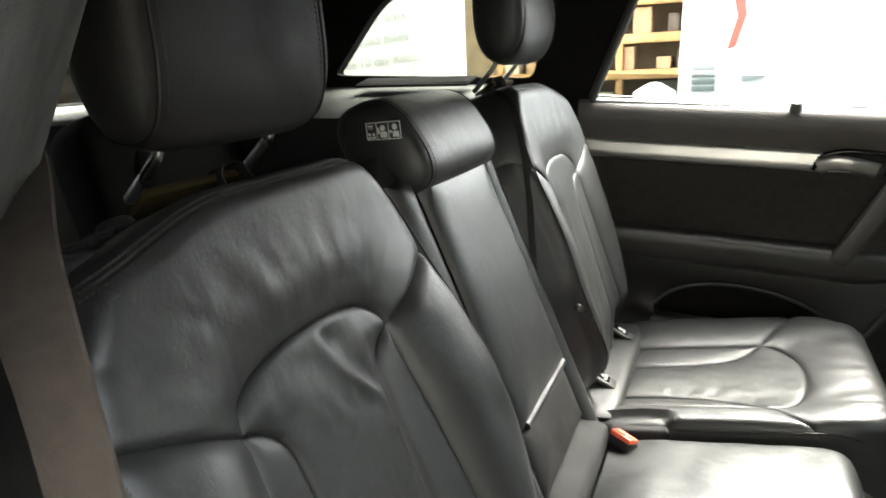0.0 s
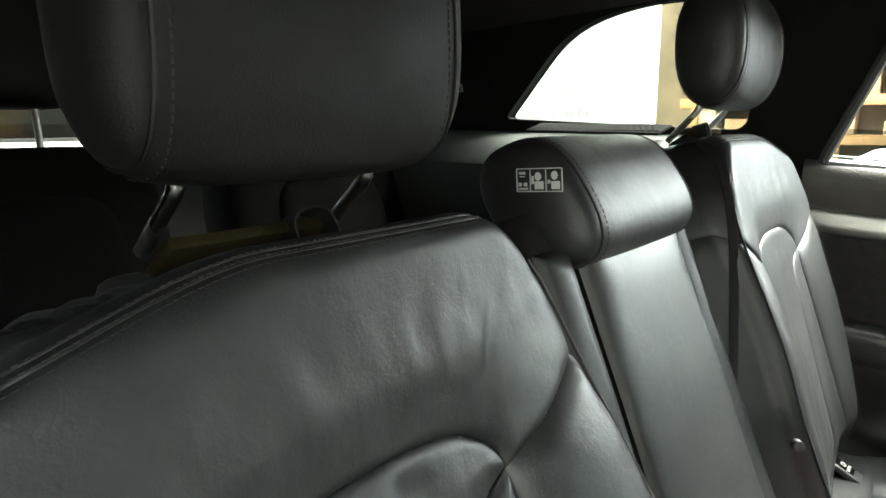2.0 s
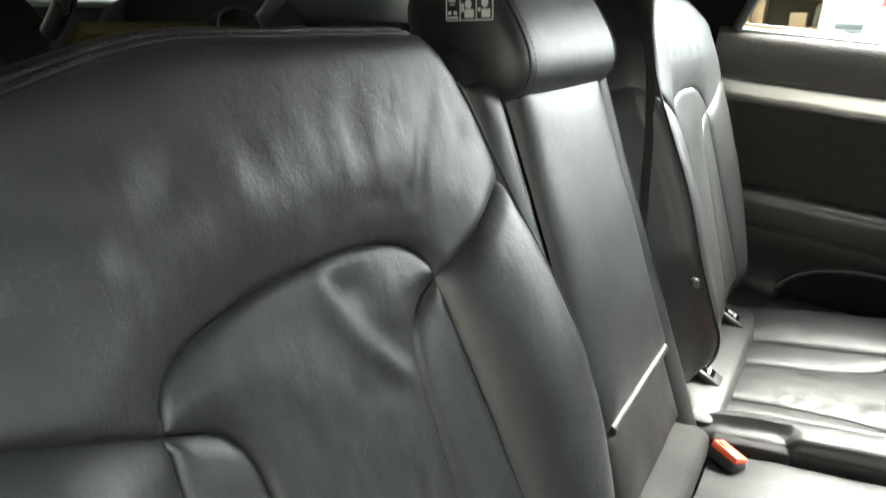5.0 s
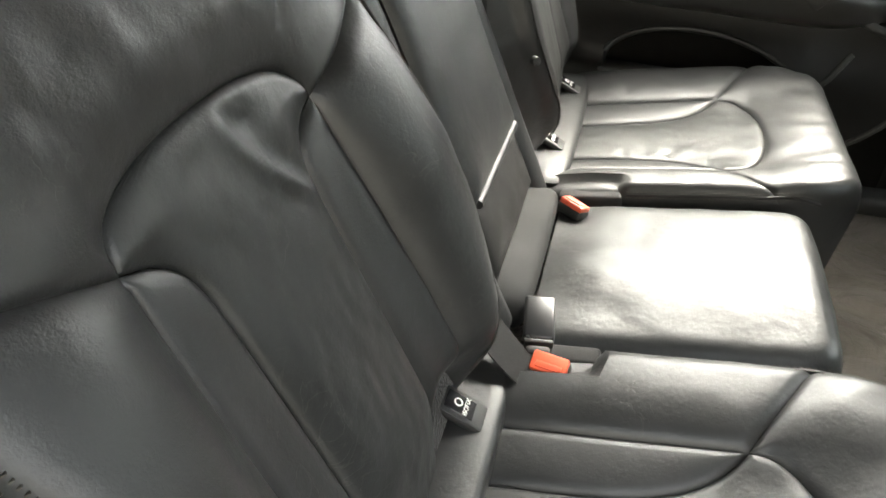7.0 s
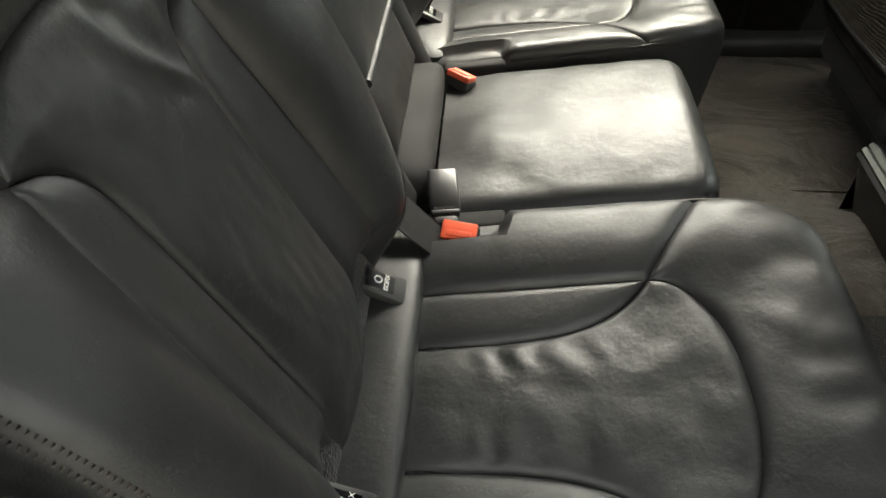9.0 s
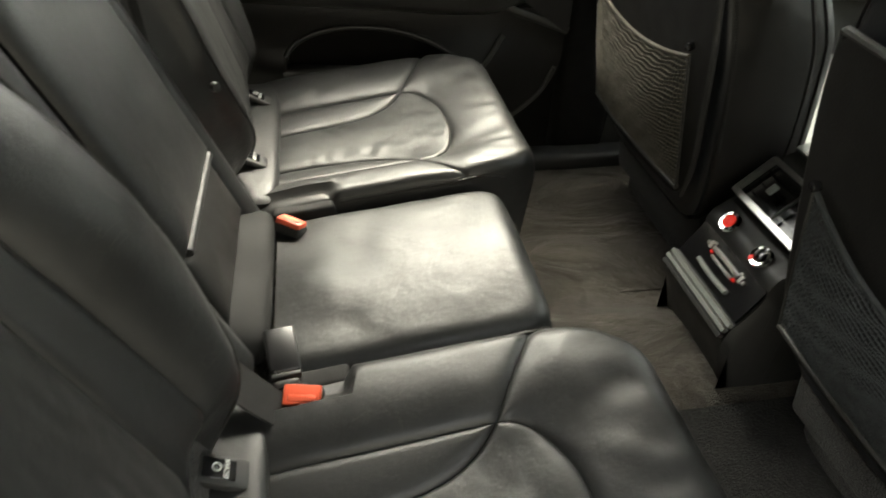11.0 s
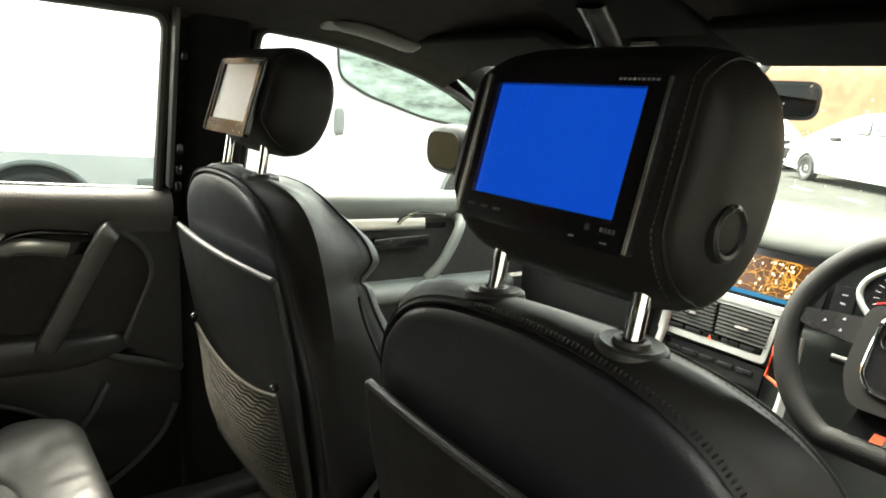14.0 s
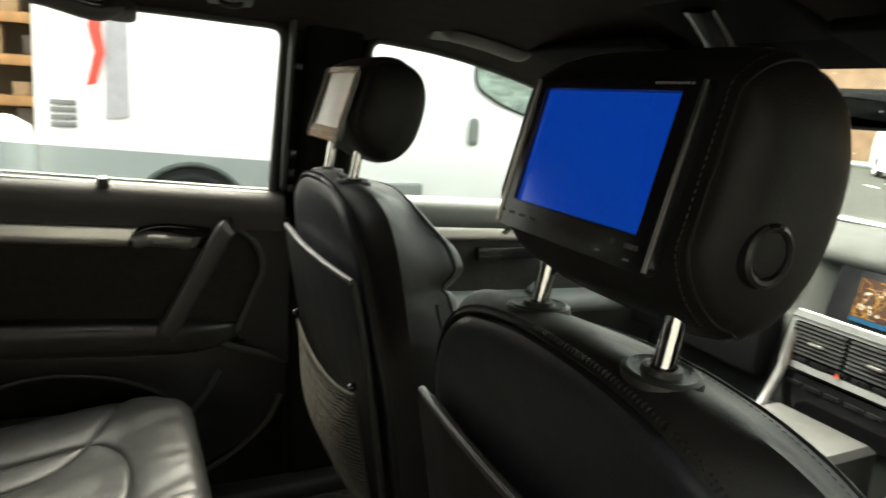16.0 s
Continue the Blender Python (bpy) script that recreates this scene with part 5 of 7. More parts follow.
# outer belt by the open door
nb = thing("outer_belt", (-0.14, -0.70, 0.50), "grey-brown seat belt hanging beside the outer seat", "seat belt")
part("webbing", sweep(smooth_path([(-0.37, -0.575, 1.31), (-0.31, -0.613, 1.249), (-0.23, -0.674, 1.20), (-0.175, -0.705, 1.106), (-0.155, -0.708, 0.85), (-0.12, -0.702, 0.50)], 10), [(-0.0012, -0.024), (0.0012, -0.024), (0.0012, 0.024), (-0.0012, 0.024)], up=(1, 0.12, 0.2)), WEBBING, nb)
tongue = box(0, 0, 0, 0.050, 0.012, 0.026, 0.004, 2, pose(0, 0, 0, 18, -30, 28))
bmesh.ops.translate(tongue, verts=tongue.verts, vec=(-0.178, -0.708, 1.010))
tongue = part("tongue", tongue, PLASTIC, nb, "black belt tongue")
blade = box(0, 0, 0, 0.018, 0.003, 0.016, 0.001, 2, pose(0, 0, 0, 18, -30, 28))
bmesh.ops.translate(blade, verts=blade.verts, vec=(-0.158, -0.696, 1.022))
part("blade", blade, DARK_STEEL, tongue, "steel tongue blade")

# ---- front seats with headrest screens ----
F_LEAN = radians(10.0)
F_N = Vector((math.cos(F_LEAN), 0, math.sin(F_LEAN)))
F_V = Vector((-math.sin(F_LEAN), 0, math.cos(F_LEAN)))


def front_seat(yc, x0, rise, label, lit):
    seat = thing("front_seat", (x0 + 0.10, yc, 0.44), label, "car seat", "front seats")
    o = Vector((x0, yc, 0.600))
    half = [(0.0, -0.02), (0.12, -0.02), (0.19, 0.0), (0.225, 0.08), (0.243, 0.22), (0.254, 0.40), (0.256, 0.47), (0.250, 0.525 + rise * 0.7), (0.232, 0.563 + rise), (0.195, 0.590 + rise), (0.13, 0.606 + rise), (0.05, 0.612 + rise), (0.0, 0.613 + rise)]
    line = smooth_path([(a, b, 0) for a, b in half], 5)
    loop = [(p.x, p.y) for p in line] + [(-p.x, p.y) for p in reversed(line[1:-1])]
    cu, cv = 0.0, 0.30
    inner = [(0.0, -0.02), (0.12, -0.02), (0.19, 0.0), (0.222, 0.08), (0.238, 0.22), (0.246, 0.38), (0.246, 0.45), (0.236, 0.500 + rise * 0.7), (0.210, 0.542 + rise), (0.170, 0.575 + rise), (0.12, 0.595 + rise), (0.06, 0.605 + rise), (0.0, 0.608 + rise)]
    line = smooth_path([(a, b, 0) for a, b in inner], 5)
    tight = [(p.x, p.y) for p in line] + [(-p.x, p.y) for p in reversed(line[1:-1])]

    def at(k, d):
        out = []
        for (u0, v0), (u1, v1) in zip(tight, loop):
            e = bump(d, 0.012, 0.050) * (1 - bump(d, 0.055, 0.115))
            if u0 < 0:
                u0 *= 1 - (0.06 if lit else 0.13) * bump(v0, 0.30, 0.48)
            u, v = u0 + (u1 - u0) * e, v0 + (v1 - v0) * e - (0.022 * bump(d, 0.020, 0.110) + (0.022 if lit else 0.008) * bump(d, 0.060, 0.150)) * bump(v1, 0.46, 0.56)
            wing = 1.0 + 0.10 * bump(0.575 - v, 0, 0.075) - 0.14 * math.exp(-((v - 0.474) / 0.010) ** 2) + 0.28 * bump(0.46 - v, 0, 0.16) + (0.0 if lit else 0.26) * bump(0.60 - v, 0, 0.08) * bump(v, 0.468, 0.50)
            deep = d if d <= 0.05 else 0.05 + (d - 0.05) * wing
            out.append(o + F_N * deep + F_V * (cv + (v - cv) * k) + Vector((0, cu + (u - cu) * k, 0)))
        return out
    rear = [(0.02, -0.003), (0.3, -0.003), (0.6, -0.002), (0.85, 0.0), (0.93, 0.002), (0.965, 0.003), (0.982, 0.007), (0.987, 0.020)]
    part("rear_panel", grid([at(k, d) for k, d in rear], closed_u=True), VINYL, seat, "smooth black rear panel")
    band = [(0.990, 0.014), (0.995, 0.0105), (1.003, 0.0085), (1.009, 0.012), (1.011, 0.018), (1.010, 0.026), (1.006, 0.036), (1.003, 0.05), (1.003, 0.085), (1.0, 0.117), (0.985, 0.130), (0.975, 0.132)]
    part("side_band", grid([at(k, d) for k, d in band], closed_u=True), LEATHER_FLAT, seat, "black leather band round the backrest")
    front = [(0.977, 0.131), (0.97, 0.138), (0.94, 0.146), (0.86, 0.142), (0.72, 0.124), (0.5, 0.108), (0.25, 0.105), (0.02, 0.105)]
    part("front_cover", grid([at(k, d) for k, d in front], closed_u=True), LEATHER, seat)
    for k, d in ((0.981, 0.1325),):
        part("piping", sweep(at(k, d), ring(0.0026, 6), up=F_N, closed=True), LEATHER_FLAT, seat)
    # twin rows of stitches beside the rear piping
    for k, d in ((1.010, 0.0135),):
        lp = at(k, d)
        n = len(lp)
        run = [lp[i] for i in range(int(n * 0.14), int(n * 0.86))]
        stitches(run, 0.0052, 0.0017, 0.0028, F_N * -1, STITCH, seat, 0.0012, centre=o + F_V * 0.30)
    lp = at(0.998, 0.119)
    stitches([lp[i] for i in range(int(len(lp) * 0.14), int(len(lp) * 0.86))], 0.0013, 0.0036, 0.0022, F_N, STITCH, seat, 0.0004, centre=o + F_V * 0.30)
    # seam down the sides of the leather band
    for s in (-1, 1):
        side = [o + F_N * (0.100 + 0.030 * bump(0.46 - v, 0, 0.16)) + F_V * v + Vector((0, s * (0.2585 - 0.055 * (max(0.0, 0.30 - v) / 0.3) ** 2), 0)) for v in [0.465 - 0.012 * i for i in range(32)]]
        part("side_seam", sweep(side, ring(0.0026, 6)), LEATHER_FLAT, seat)
    # hard pocket board, net and its lip
    bt = 0.474 if lit else 0.518
    brd = [(-0.230, bt), (0.230, bt), (0.236, 0.36), (0.218, 0.14), (0.19, 0.055), (-0.19, 0.055), (-0.218, 0.14), (-0.236, 0.36)]
    pl = lambda a, b, d: o + F_N * (-0.019 + d - 0.012 * (1 - (a / 0.24) ** 2)) + F_V * b + Vector((0, a, 0))
    ol = rounded(brd, [0.03, 0.03, 0.08, 0.08, 0.04, 0.04, 0.08, 0.08], 5)
    dense = []
    for p, q in zip(ol, ol[1:] + ol[:1]):
        m = max(1, int(math.hypot(q[0] - p[0], q[1] - p[1]) / 0.03))
        dense += [(p[0] + (q[0] - p[0]) * i / m, p[1] + (q[1] - p[1]) * i / m) for i in range(m)]
    board = part("pocket_board", plate(dense, [], pl, 0.012), BOARD, seat, "black hard pocket board", smooth=True)
    part("board_edge", sweep([pl(-0.226 + 0.452 * i / 24, bt, 0.004) for i in range(25)], ring(0.0055, 8, 0.005), up=F_N), PLASTIC_SOFT, board, "lighter grey board edge")
    for s in (-1, 1):
        part("board_side", sweep(smooth_path([pl(s * 0.229, bt, 0.005), pl(s * 0.234, 0.36, 0.005), pl(s * 0.217, 0.15, 0.005), pl(s * 0.19, 0.06, 0.005)], 6), ring(0.005, 8), up=F_N), PLASTIC, board)
    nw = 0.195

    def net_at(u, t):
        """t runs from the lip below (0) to the elastic top (1)."""
        top = 0.305 + rise * 0.5 - (0.062 if lit else 0.028) * (1 - (u / nw) ** 2)
        sag = 0.022 * math.sin(math.pi * t) * (1 - (u / nw) ** 4)
        return pl(u, 0.085 + (top - 0.085) * t, -0.009 - sag)
    verts, faces = [], []

    def strand(pts, r):
        k0 = len(verts)
        for i, p in enumerate(pts):
            d = (pts[min(i + 1, len(pts) - 1)] - pts[max(i - 1, 0)]).normalized()
            a = d.cross(F_N).normalized() * r
            b = F_N * r
            verts.extend([p + a, p - a * 0.5 + b * 0.87, p - a * 0.5 - b * 0.87])
        for i in range(len(pts) - 1):
            for j in range(3):
                a, b = k0 + i * 3 + j, k0 + i * 3 + (j + 1) % 3
                faces.append((a, b, b + 3, a + 3))
    nrow, ncol = (36, 62) if lit else (30, 52)
    for i in range(nrow + 1):
        t = i / nrow
        strand([net_at(-nw + 2 * nw * j / 48, min(1, max(0, t + 0.008 * math.sin(j * 0.9 + i)))) for j in range(49)], 0.0012 if lit else 0.0016)
    for j in range(ncol + 1):
        u = -nw + 2 * nw * j / ncol
        strand([net_at(max(-nw, min(nw, u + 0.0022 * (-1) ** i)), i / 22) for i in range(23)], 0.0008)
    net = part("pocket_net", mesh(verts, faces), NET_SHADED if lit else NETTING, seat, "elastic storage net with shade put into its colour" if lit else "grey elastic storage net", smooth=False)
    part("net_cord", sweep([net_at(-nw + 2 * nw * i / 24, 1.0) for i in range(25)], ring(0.0035, 8), up=F_N), NET_SHADED if lit else NETTING, net, "grey elastic cord")
    part("net_lip", sweep([pl(-nw + 2 * nw * i / 16, 0.083, -0.008) for i in range(17)], ring(0.005, 8), up=F_N), PLASTIC_SOFT, net, "grey lower lip")
    for s in (-1, 1):
        part("net_side", sweep([net_at(s * nw, i / 10) for i in range(11)], ring(0.0025, 6), up=F_N), PLASTIC_SOFT, net)
        part("net_knob", lathe([(0.0, 0.012), (0.006, 0.011), (0.0075, 0.006), (0.006, 0.0)], pl(s * nw, 0.307 + rise * 0.9, -0.004), -F_N, 14), GLOSS_BLACK, net, "small black net knob")
    # cushion seen from behind and below
    part("seat_cushion", soft_block((x0 + 0.33, yc, 0.66), (0.30, 0.25, 0.085), 0.3, 0.3, None, 36, 16), LEATHER, seat)
    part("seat_base", soft_block((x0 + 0.30, yc, 0.52), (0.24, 0.21, 0.10), 0.25, 0.25, None, 30, 12), CARPET_BLACK, seat, "black carpeted seat base")
    part("seat_skirt", box(x0 + 0.045, yc, 0.56, 0.03, 0.40, 0.14, 0.012, 3, pose(0, 0, 0, 0, -10, 0)), CARPET_BLACK, seat)
    # headrest: a broad rounded block carrying a screen
    top = o + F_V * (0.613 + rise)
    pc = Vector((top.x + 0.058, yc, top.z))
    lean = radians(14.1 if lit else 17.0)
    up, ah = Vector((math.sin(lean), 0, math.cos(lean))), Vector((math.cos(lean), 0, -math.sin(lean)))
    rod = Vector((0.16, 0, 0.987))
    sc = 1.0 if lit else 0.97
    hc = Vector((0.5753, -0.359, 1.3460) if lit else (0.5865, 0.3537, 1.3674)) + ah * 0.069 * sc - up * 0.0025
    sect = []
    for i in range(56):
        t = 2 * math.pi * i / 56
        x, z = math.copysign(abs(math.cos(t)) ** 0.88, math.cos(t)) * (0.053 if math.cos(t) > 0 else 0.074), math.copysign(abs(math.sin(t)) ** 0.86, math.sin(t)) * 0.098
        if x < 0 and z < 0:
            x, z = math.copysign(abs(math.cos(t)) ** 1.08, math.cos(t)) * 0.074, math.copysign(abs(math.sin(t)) ** 1.08, math.sin(t)) * 0.098
        sect.append(((max(x, -0.061) - 0.003) * sc, (z - 0.004 * (x > 0)) * sc * (1.0 if lit else 0.88) + (0.0 if lit else 0.010)))
    hr = headrest("headrest", seat, hc, up, ah, 0.246 * sc, sect, LEATHER_FLAT)
    for s in (-1, 1):
        y = s * 0.078
        foot = pc + Vector((-0.012, y, -0.02))
        part("post", sweep([foot, foot + rod * 0.10], ring(0.0078, 18), up=(0, 1, 0)), CHROME, seat, "polished chrome post")
        part("post_collar", lathe([(0.0085, 0.006), (0.0105, 0.0075), (0.0135, 0.0072), (0.0150, 0.0035), (0.0180, 0.0030), (0.0245, 0.0050), (0.0280, 0.0030), (0.0292, -0.002), (0.0292, -0.022)], foot + rod * 0.0185, (F_V + F_N * 0.20 + Vector((0, s * 0.06, 0))).normalized(), 32), PLASTIC, seat, "black post collar")
    sd = lambda y, a, b: hc + Vector((0, y, 0)) + ah * a + up * b
    for s in (-1, 1) if lit else ():
        part("side_button", lathe([(0.0, -0.002), (0.0125, -0.002), (0.0142, 0.0015), (0.0152, 0.0048), (0.0178, 0.006), (0.0205, 0.0045), (0.0218, -0.001), (0.0220, -0.006)], sd(s * (0.123 + 0.0078), -0.0205, -0.0345), (0, s, 0), 28), POLISHED_BLACK, hr, "round black side button")
        part("button_face", lathe([(0.0, -0.0012), (0.006, -0.0008), (0.0105, 0.0014), (0.0120, 0.0012), (0.0132, -0.001)], sd(s * (0.123 + 0.0085), -0.0205, -0.0345), (0, s, 0), 28), LEATHER_FLAT, hr, "hollowed black button face")
    # the screen unit on the rear face
    sa = Vector((0, -1, 0))
    so = hc - ah * 0.065 * sc - up * 0.004
    fr = lambda a, b, d: so + sa * a * sc + up * b * sc - ah * d
    bez = rounded([(-0.092, -0.064), (0.0965, -0.064), (0.0965, 0.063), (-0.092, 0.063)], 0.006)
    hole = [(-0.077, -0.041), (0.077, -0.041), (0.077, 0.054), (-0.077, 0.054)]
    unit = part("screen_bezel", plate(bez, [hole], fr, 0.008), GLOSS_BLACK, hr, "gloss black screen surround", smooth=False)
    part("screen_panel", plate([(-0.0765, -0.0405), (0.0765, -0.0405), (0.0765, 0.0535), (-0.0765, 0.0535)], [], lambda a, b, d: fr(a, b, d + 0.001), 0.003), BLUE_SCREEN if lit else GLARE_SCREEN, unit, "lit plain blue screen" if lit else "unlit screen, sky reflection painted in pale grey", smooth=False)
    for a in (-0.0895, 0.0945):
        part("edge_strip", plate([(a - 0.0012, -0.062), (a + 0.0012, -0.062), (a + 0.0012, 0.061), (a - 0.0012, 0.061)], [], lambda p, q, d: fr(p, q, 0.0075 + d), 0.0025), ALU if lit else PLASTIC, unit, "slim silver edge strip" if lit else "", smooth=False)

    def prints(items, z):
        return join(*[plate([(a - w / 2, b - h / 2), (a + w / 2, b - h / 2), (a + w / 2, b + h / 2), (a - w / 2, b + h / 2)], [], lambda p, q, d: fr(p, q, z + d), 0.0005) for a, b, w, h in items])
    tagged(part("small_print", prints([(0.052 + 0.004 * i, 0.0590, 0.0026, 0.0016) for i in range(9)] + [(0.045, -0.058, 0.005, 0.0014), (0.075, -0.058, 0.006, 0.0014)], 0.0078), DIM_PRINT, unit, smooth=False), kind="stuff")
    tagged(part("maker_plate", prints([(0.056 + 0.0016 * i, -0.0490, 0.0008, 0.0045) for i in range(3)] + [(0.0705 + 0.0036 * i, -0.0490, 0.0026, 0.0034) for i in range(4)], 0.0078), material("faint_grey_print", (0.10, 0.10, 0.10), 0.5, vary=0.08), unit, smooth=False), kind="stuff")
    tagged(part("buttons", prints([(-0.088 + 0.016 * i, -0.0520, 0.009, 0.0022) for i in range(4)], 0.0076), PLASTIC_SOFT, unit, smooth=False), kind="stuff")
    part("sensor_window", prints([(0.004, -0.0520, 0.046, 0.0045)], 0.0076), material("dark_red_window", (0.016, 0.003, 0.003), 0.15, vary=0.1) if lit else GLOSS_BLACK, unit, smooth=False)
    return seat


front_seat(-0.362, 0.652, 0.0, "black leather driver seat with a lit blue headrest screen", True)
front_seat(0.375, 0.668, 0.035, "black leather passenger seat with a grey headrest screen", False)

# ---- rear face of the centre console ----
YC = 0.021
con = thing("centre_console", (0.75, YC, 0.43), "black rear console with vent, two dials and a folding holder", "console")
prof = [(0.640, 0.44), (0.622, 0.50), (0.610, 0.545), (0.616, 0.575), (0.632, 0.596), (0.646, 0.618), (0.654, 0.638), (0.656, 0.656), (0.664, 0.671), (0.677, 0.680), (0.689, 0.688), (0.700, 0.690), (0.722, 0.708), (0.748, 0.735), (0.756, 0.757), (0.775, 0.772), (0.85, 0.79), (1.5, 0.80)]
prof = [(p.x, p.z) for p in smooth_path([(a, 0, b) for a, b in prof], 4)]
rows = []
for i in range(21):
    t = -1 + 2 * i / 20
    e = 1 - max(0.0, abs(t) - 0.86) / 0.14
    inset = 0.012 * (1 - math.sqrt(max(0.0, 1 - (1 - e) ** 2)))
    rows.append([Vector((x + inset, YC + t * 0.108, z - inset)) for x, z in prof])
for s in (0, -1):
    side = [Vector((p.x, p.y, 0.42)) for p in rows[s]]
    rows = [side] + rows if s == 0 else rows + [side]
part("body", grid(rows), PLASTIC, con, "black grained console body")


def dial(y, lit):
    ax = Vector((-0.72, 0, 0.69)).normalized()
    c = Vector((0.6665, y, 0.6735)) + ax * 0.001
    d = part("dial", lathe([(0.0, -0.003), (0.012, -0.002), (0.016, 0.001)], c, ax, 28), GLOSS_BLACK, con, "small climate dial")
    part("dial_ring", lathe([(0.0105, 0.001), (0.012, 0.0055), (0.0165, 0.0060), (0.0185, 0.001)], c, ax, 28), CHROME, d, "chrome dial ring")
    part("dial_face", lathe([(0.0, 0.004), (0.006, 0.004), (0.011, 0.002)], c, ax, 24), RED_LIT if lit else GLOSS_BLACK, d, "red dial face" if lit else "black dial knob")
    if not lit:
        part("dial_glow", lathe([(0.0, 0.0012), (0.0035, 0.0010), (0.0045, 0.0)], c + ax * 0.0058 + Vector((-0.008, 0.0085, -0.008)), ax, 16), RED_LIT, d, "red dial mark")


dial(0.069, True)
dial(-0.024, False)
# vent with a chrome surround
va = Vector((0, 1, 0))
vb = Vector((0.055, 0, 0.053)).normalized()
vn = Vector((-0.053, 0, 0.055)).normalized()
vo = Vector((0.7195, YC, 0.7305))
vf = lambda a, b, d: vo + va * a + vb * b + vn * d
out = rounded([(-0.098, -0.042), (0.098, -0.042), (0.098, 0.042), (-0.098, 0.042)], 0.008)
inn = rounded([(-0.090, -0.032), (0.090, -0.032), (0.090, 0.035), (-0.090, 0.035)], 0.005)
part("vent_back", plate(inn, [], lambda a, b, d: vf(a, b, d - 0.012), 0.004), GLOSS_BLACK, con, smooth=False)
vent = part("vent_frame", plate(out, [inn], lambda a, b, d: vf(a, b, d), 0.010), ALU, con, "silver vent surround", smooth=False)
for i in range(3):
    part("vent_slat", sweep([vf(-0.087, -0.020 + 0.020 * i, -0.003), vf(0.087, -0.020 + 0.020 * i, -0.003)], [(-0.006, -0.001), (0.006, -0.001), (0.006, 0.001), (-0.006, 0.001)], up=vb), GLOSS_BLACK, vent)
part("vent_divider", sweep([vf(0, -0.032, 0.004), vf(0, 0.034, 0.004)], ring(0.003, 6), up=vn), PLASTIC, vent)
for y in (-0.042, 0.042):
    part("vent_tab", sweep([vf(y, -0.008, 0.009), vf(y, 0.010, 0.009)], [(-0.006, -0.002), (0.006, -0.002), (0.006, 0.002), (-0.006, 0.002)], up=vn), LIGHT_GREY, vent, "pale vent tab")
# control strip and folding holder
cb = Vector((0.040, 0, 0.068)).normalized()
cn = Vector((-0.068, 0, 0.040)).normalized()
co = Vector((0.643, YC, 0.609))
cf = lambda a, b, d: co + va * a + cb * b + cn * d


def bar(a, b, w, h, z0, z1):
    return plate([(a - w / 2, b - h / 2), (a + w / 2, b - h / 2), (a + w / 2, b + h / 2), (a - w / 2, b + h / 2)], [], lambda p, q, d: cf(p, q, z0 + d), z1 - z0)


part("control_face", bar(0.0, 0.006, 0.188, 0.066, 0.003, 0.009), GLOSS_BLACK, con, smooth=False)
part("control_bar", bar(0.0, 0.022, 0.076, 0.006, 0.010, 0.014), ALU, con, "slim silver control bar", smooth=False)
part("control_bar", bar(0.0, 0.010, 0.060, 0.004, 0.010, 0.013), ALU, con, smooth=False)
tagged(part("control_marks", join(*[bar(s * a, b, w, h, 0.010, 0.013) for s in (-1, 1) for a, b, w, h in ((0.046, 0.022, 0.006, 0.013), (0.054, 0.021, 0.004, 0.006), (0.040, 0.028, 0.004, 0.005))]), ALU, con, smooth=False), kind="stuff")
part("red_mark", bar(-0.036, 0.012, 0.006, 0.005, 0.010, 0.0125), RED_LIT, con, smooth=False)
part("red_mark", bar(0.036, 0.014, 0.006, 0.004, 0.010, 0.0125), RED_LIT, con, smooth=False)
part("tray_pull", sweep([cf(-0.045 + 0.09 * i / 10, -0.009 - 0.002 * math.sin(math.pi * i / 10), 0.013) for i in range(11)], ring(0.0045, 8), up=cn), GREY_PLASTIC, con, "grey tray pull")
for k, (b, z) in enumerate(((-0.034, 0.013), (-0.045, 0.015), (-0.056, 0.013))):
    part("holder_blade", sweep([cf(-0.098 + 0.196 * i / 8, b, z) for i in range(9)], [(-0.0038, -0.005), (0.0038, -0.005), (0.0038, 0.005), (-0.0038, 0.005)], up=cn), GREY_PLASTIC if k < 2 else PLASTIC, con, "ribbed grey holder blade", smooth=False)

# ---- dashboard ----
dash = thing("dashboard", (1.68, 0, 0.72), "grey dashboard with centre vents, map screen and dials", "dashboard")
prof = [(1.52, 0.60), (1.54, 0.72), (1.555, 0.82), (1.565, 0.86), (1.572, 0.945), (1.60, 0.965), (1.625, 1.07), (1.615, 1.10), (1.635, 1.125), (1.72, 1.150), (1.85, 1.155), (2.02, 1.130)]
prof = [(p.x, p.z) for p in smooth_path([(a, 0, b) for a, b in prof], 4)]
rows = []
for i in range(61):
    y = -0.72 + 1.44 * i / 60
    hood = 0.055 * math.exp(-((y + 0.38) / 0.17) ** 4)
    mid_ = math.exp(-((y - 0.0) / 0.21) ** 8)
    rows.append([Vector((x + 0.05 * (1 - mid_) - hood * 0.5 * bump(z, 1.0, 1.1) + 0.10 * (y / 0.72) ** 2, y, z + hood * bump(z, 1.02, 1.11) * (1 - bump(x, 1.7, 1.9)))) for x, z in prof])
part("dash_skin", grid(rows), DASH, dash, "grey soft dashboard skin")
df = lambda a, b, d: Vector((1.566 - d + 0.10 * (b - 0.905), a, b))
part("vent_panel", plate(rounded([(-0.100, 0.862), (0.178, 0.862), (0.164, 0.980), (-0.115, 0.980)], 0.008), [], df, 0.012), GLOSS_BLACK, dash, smooth=False)
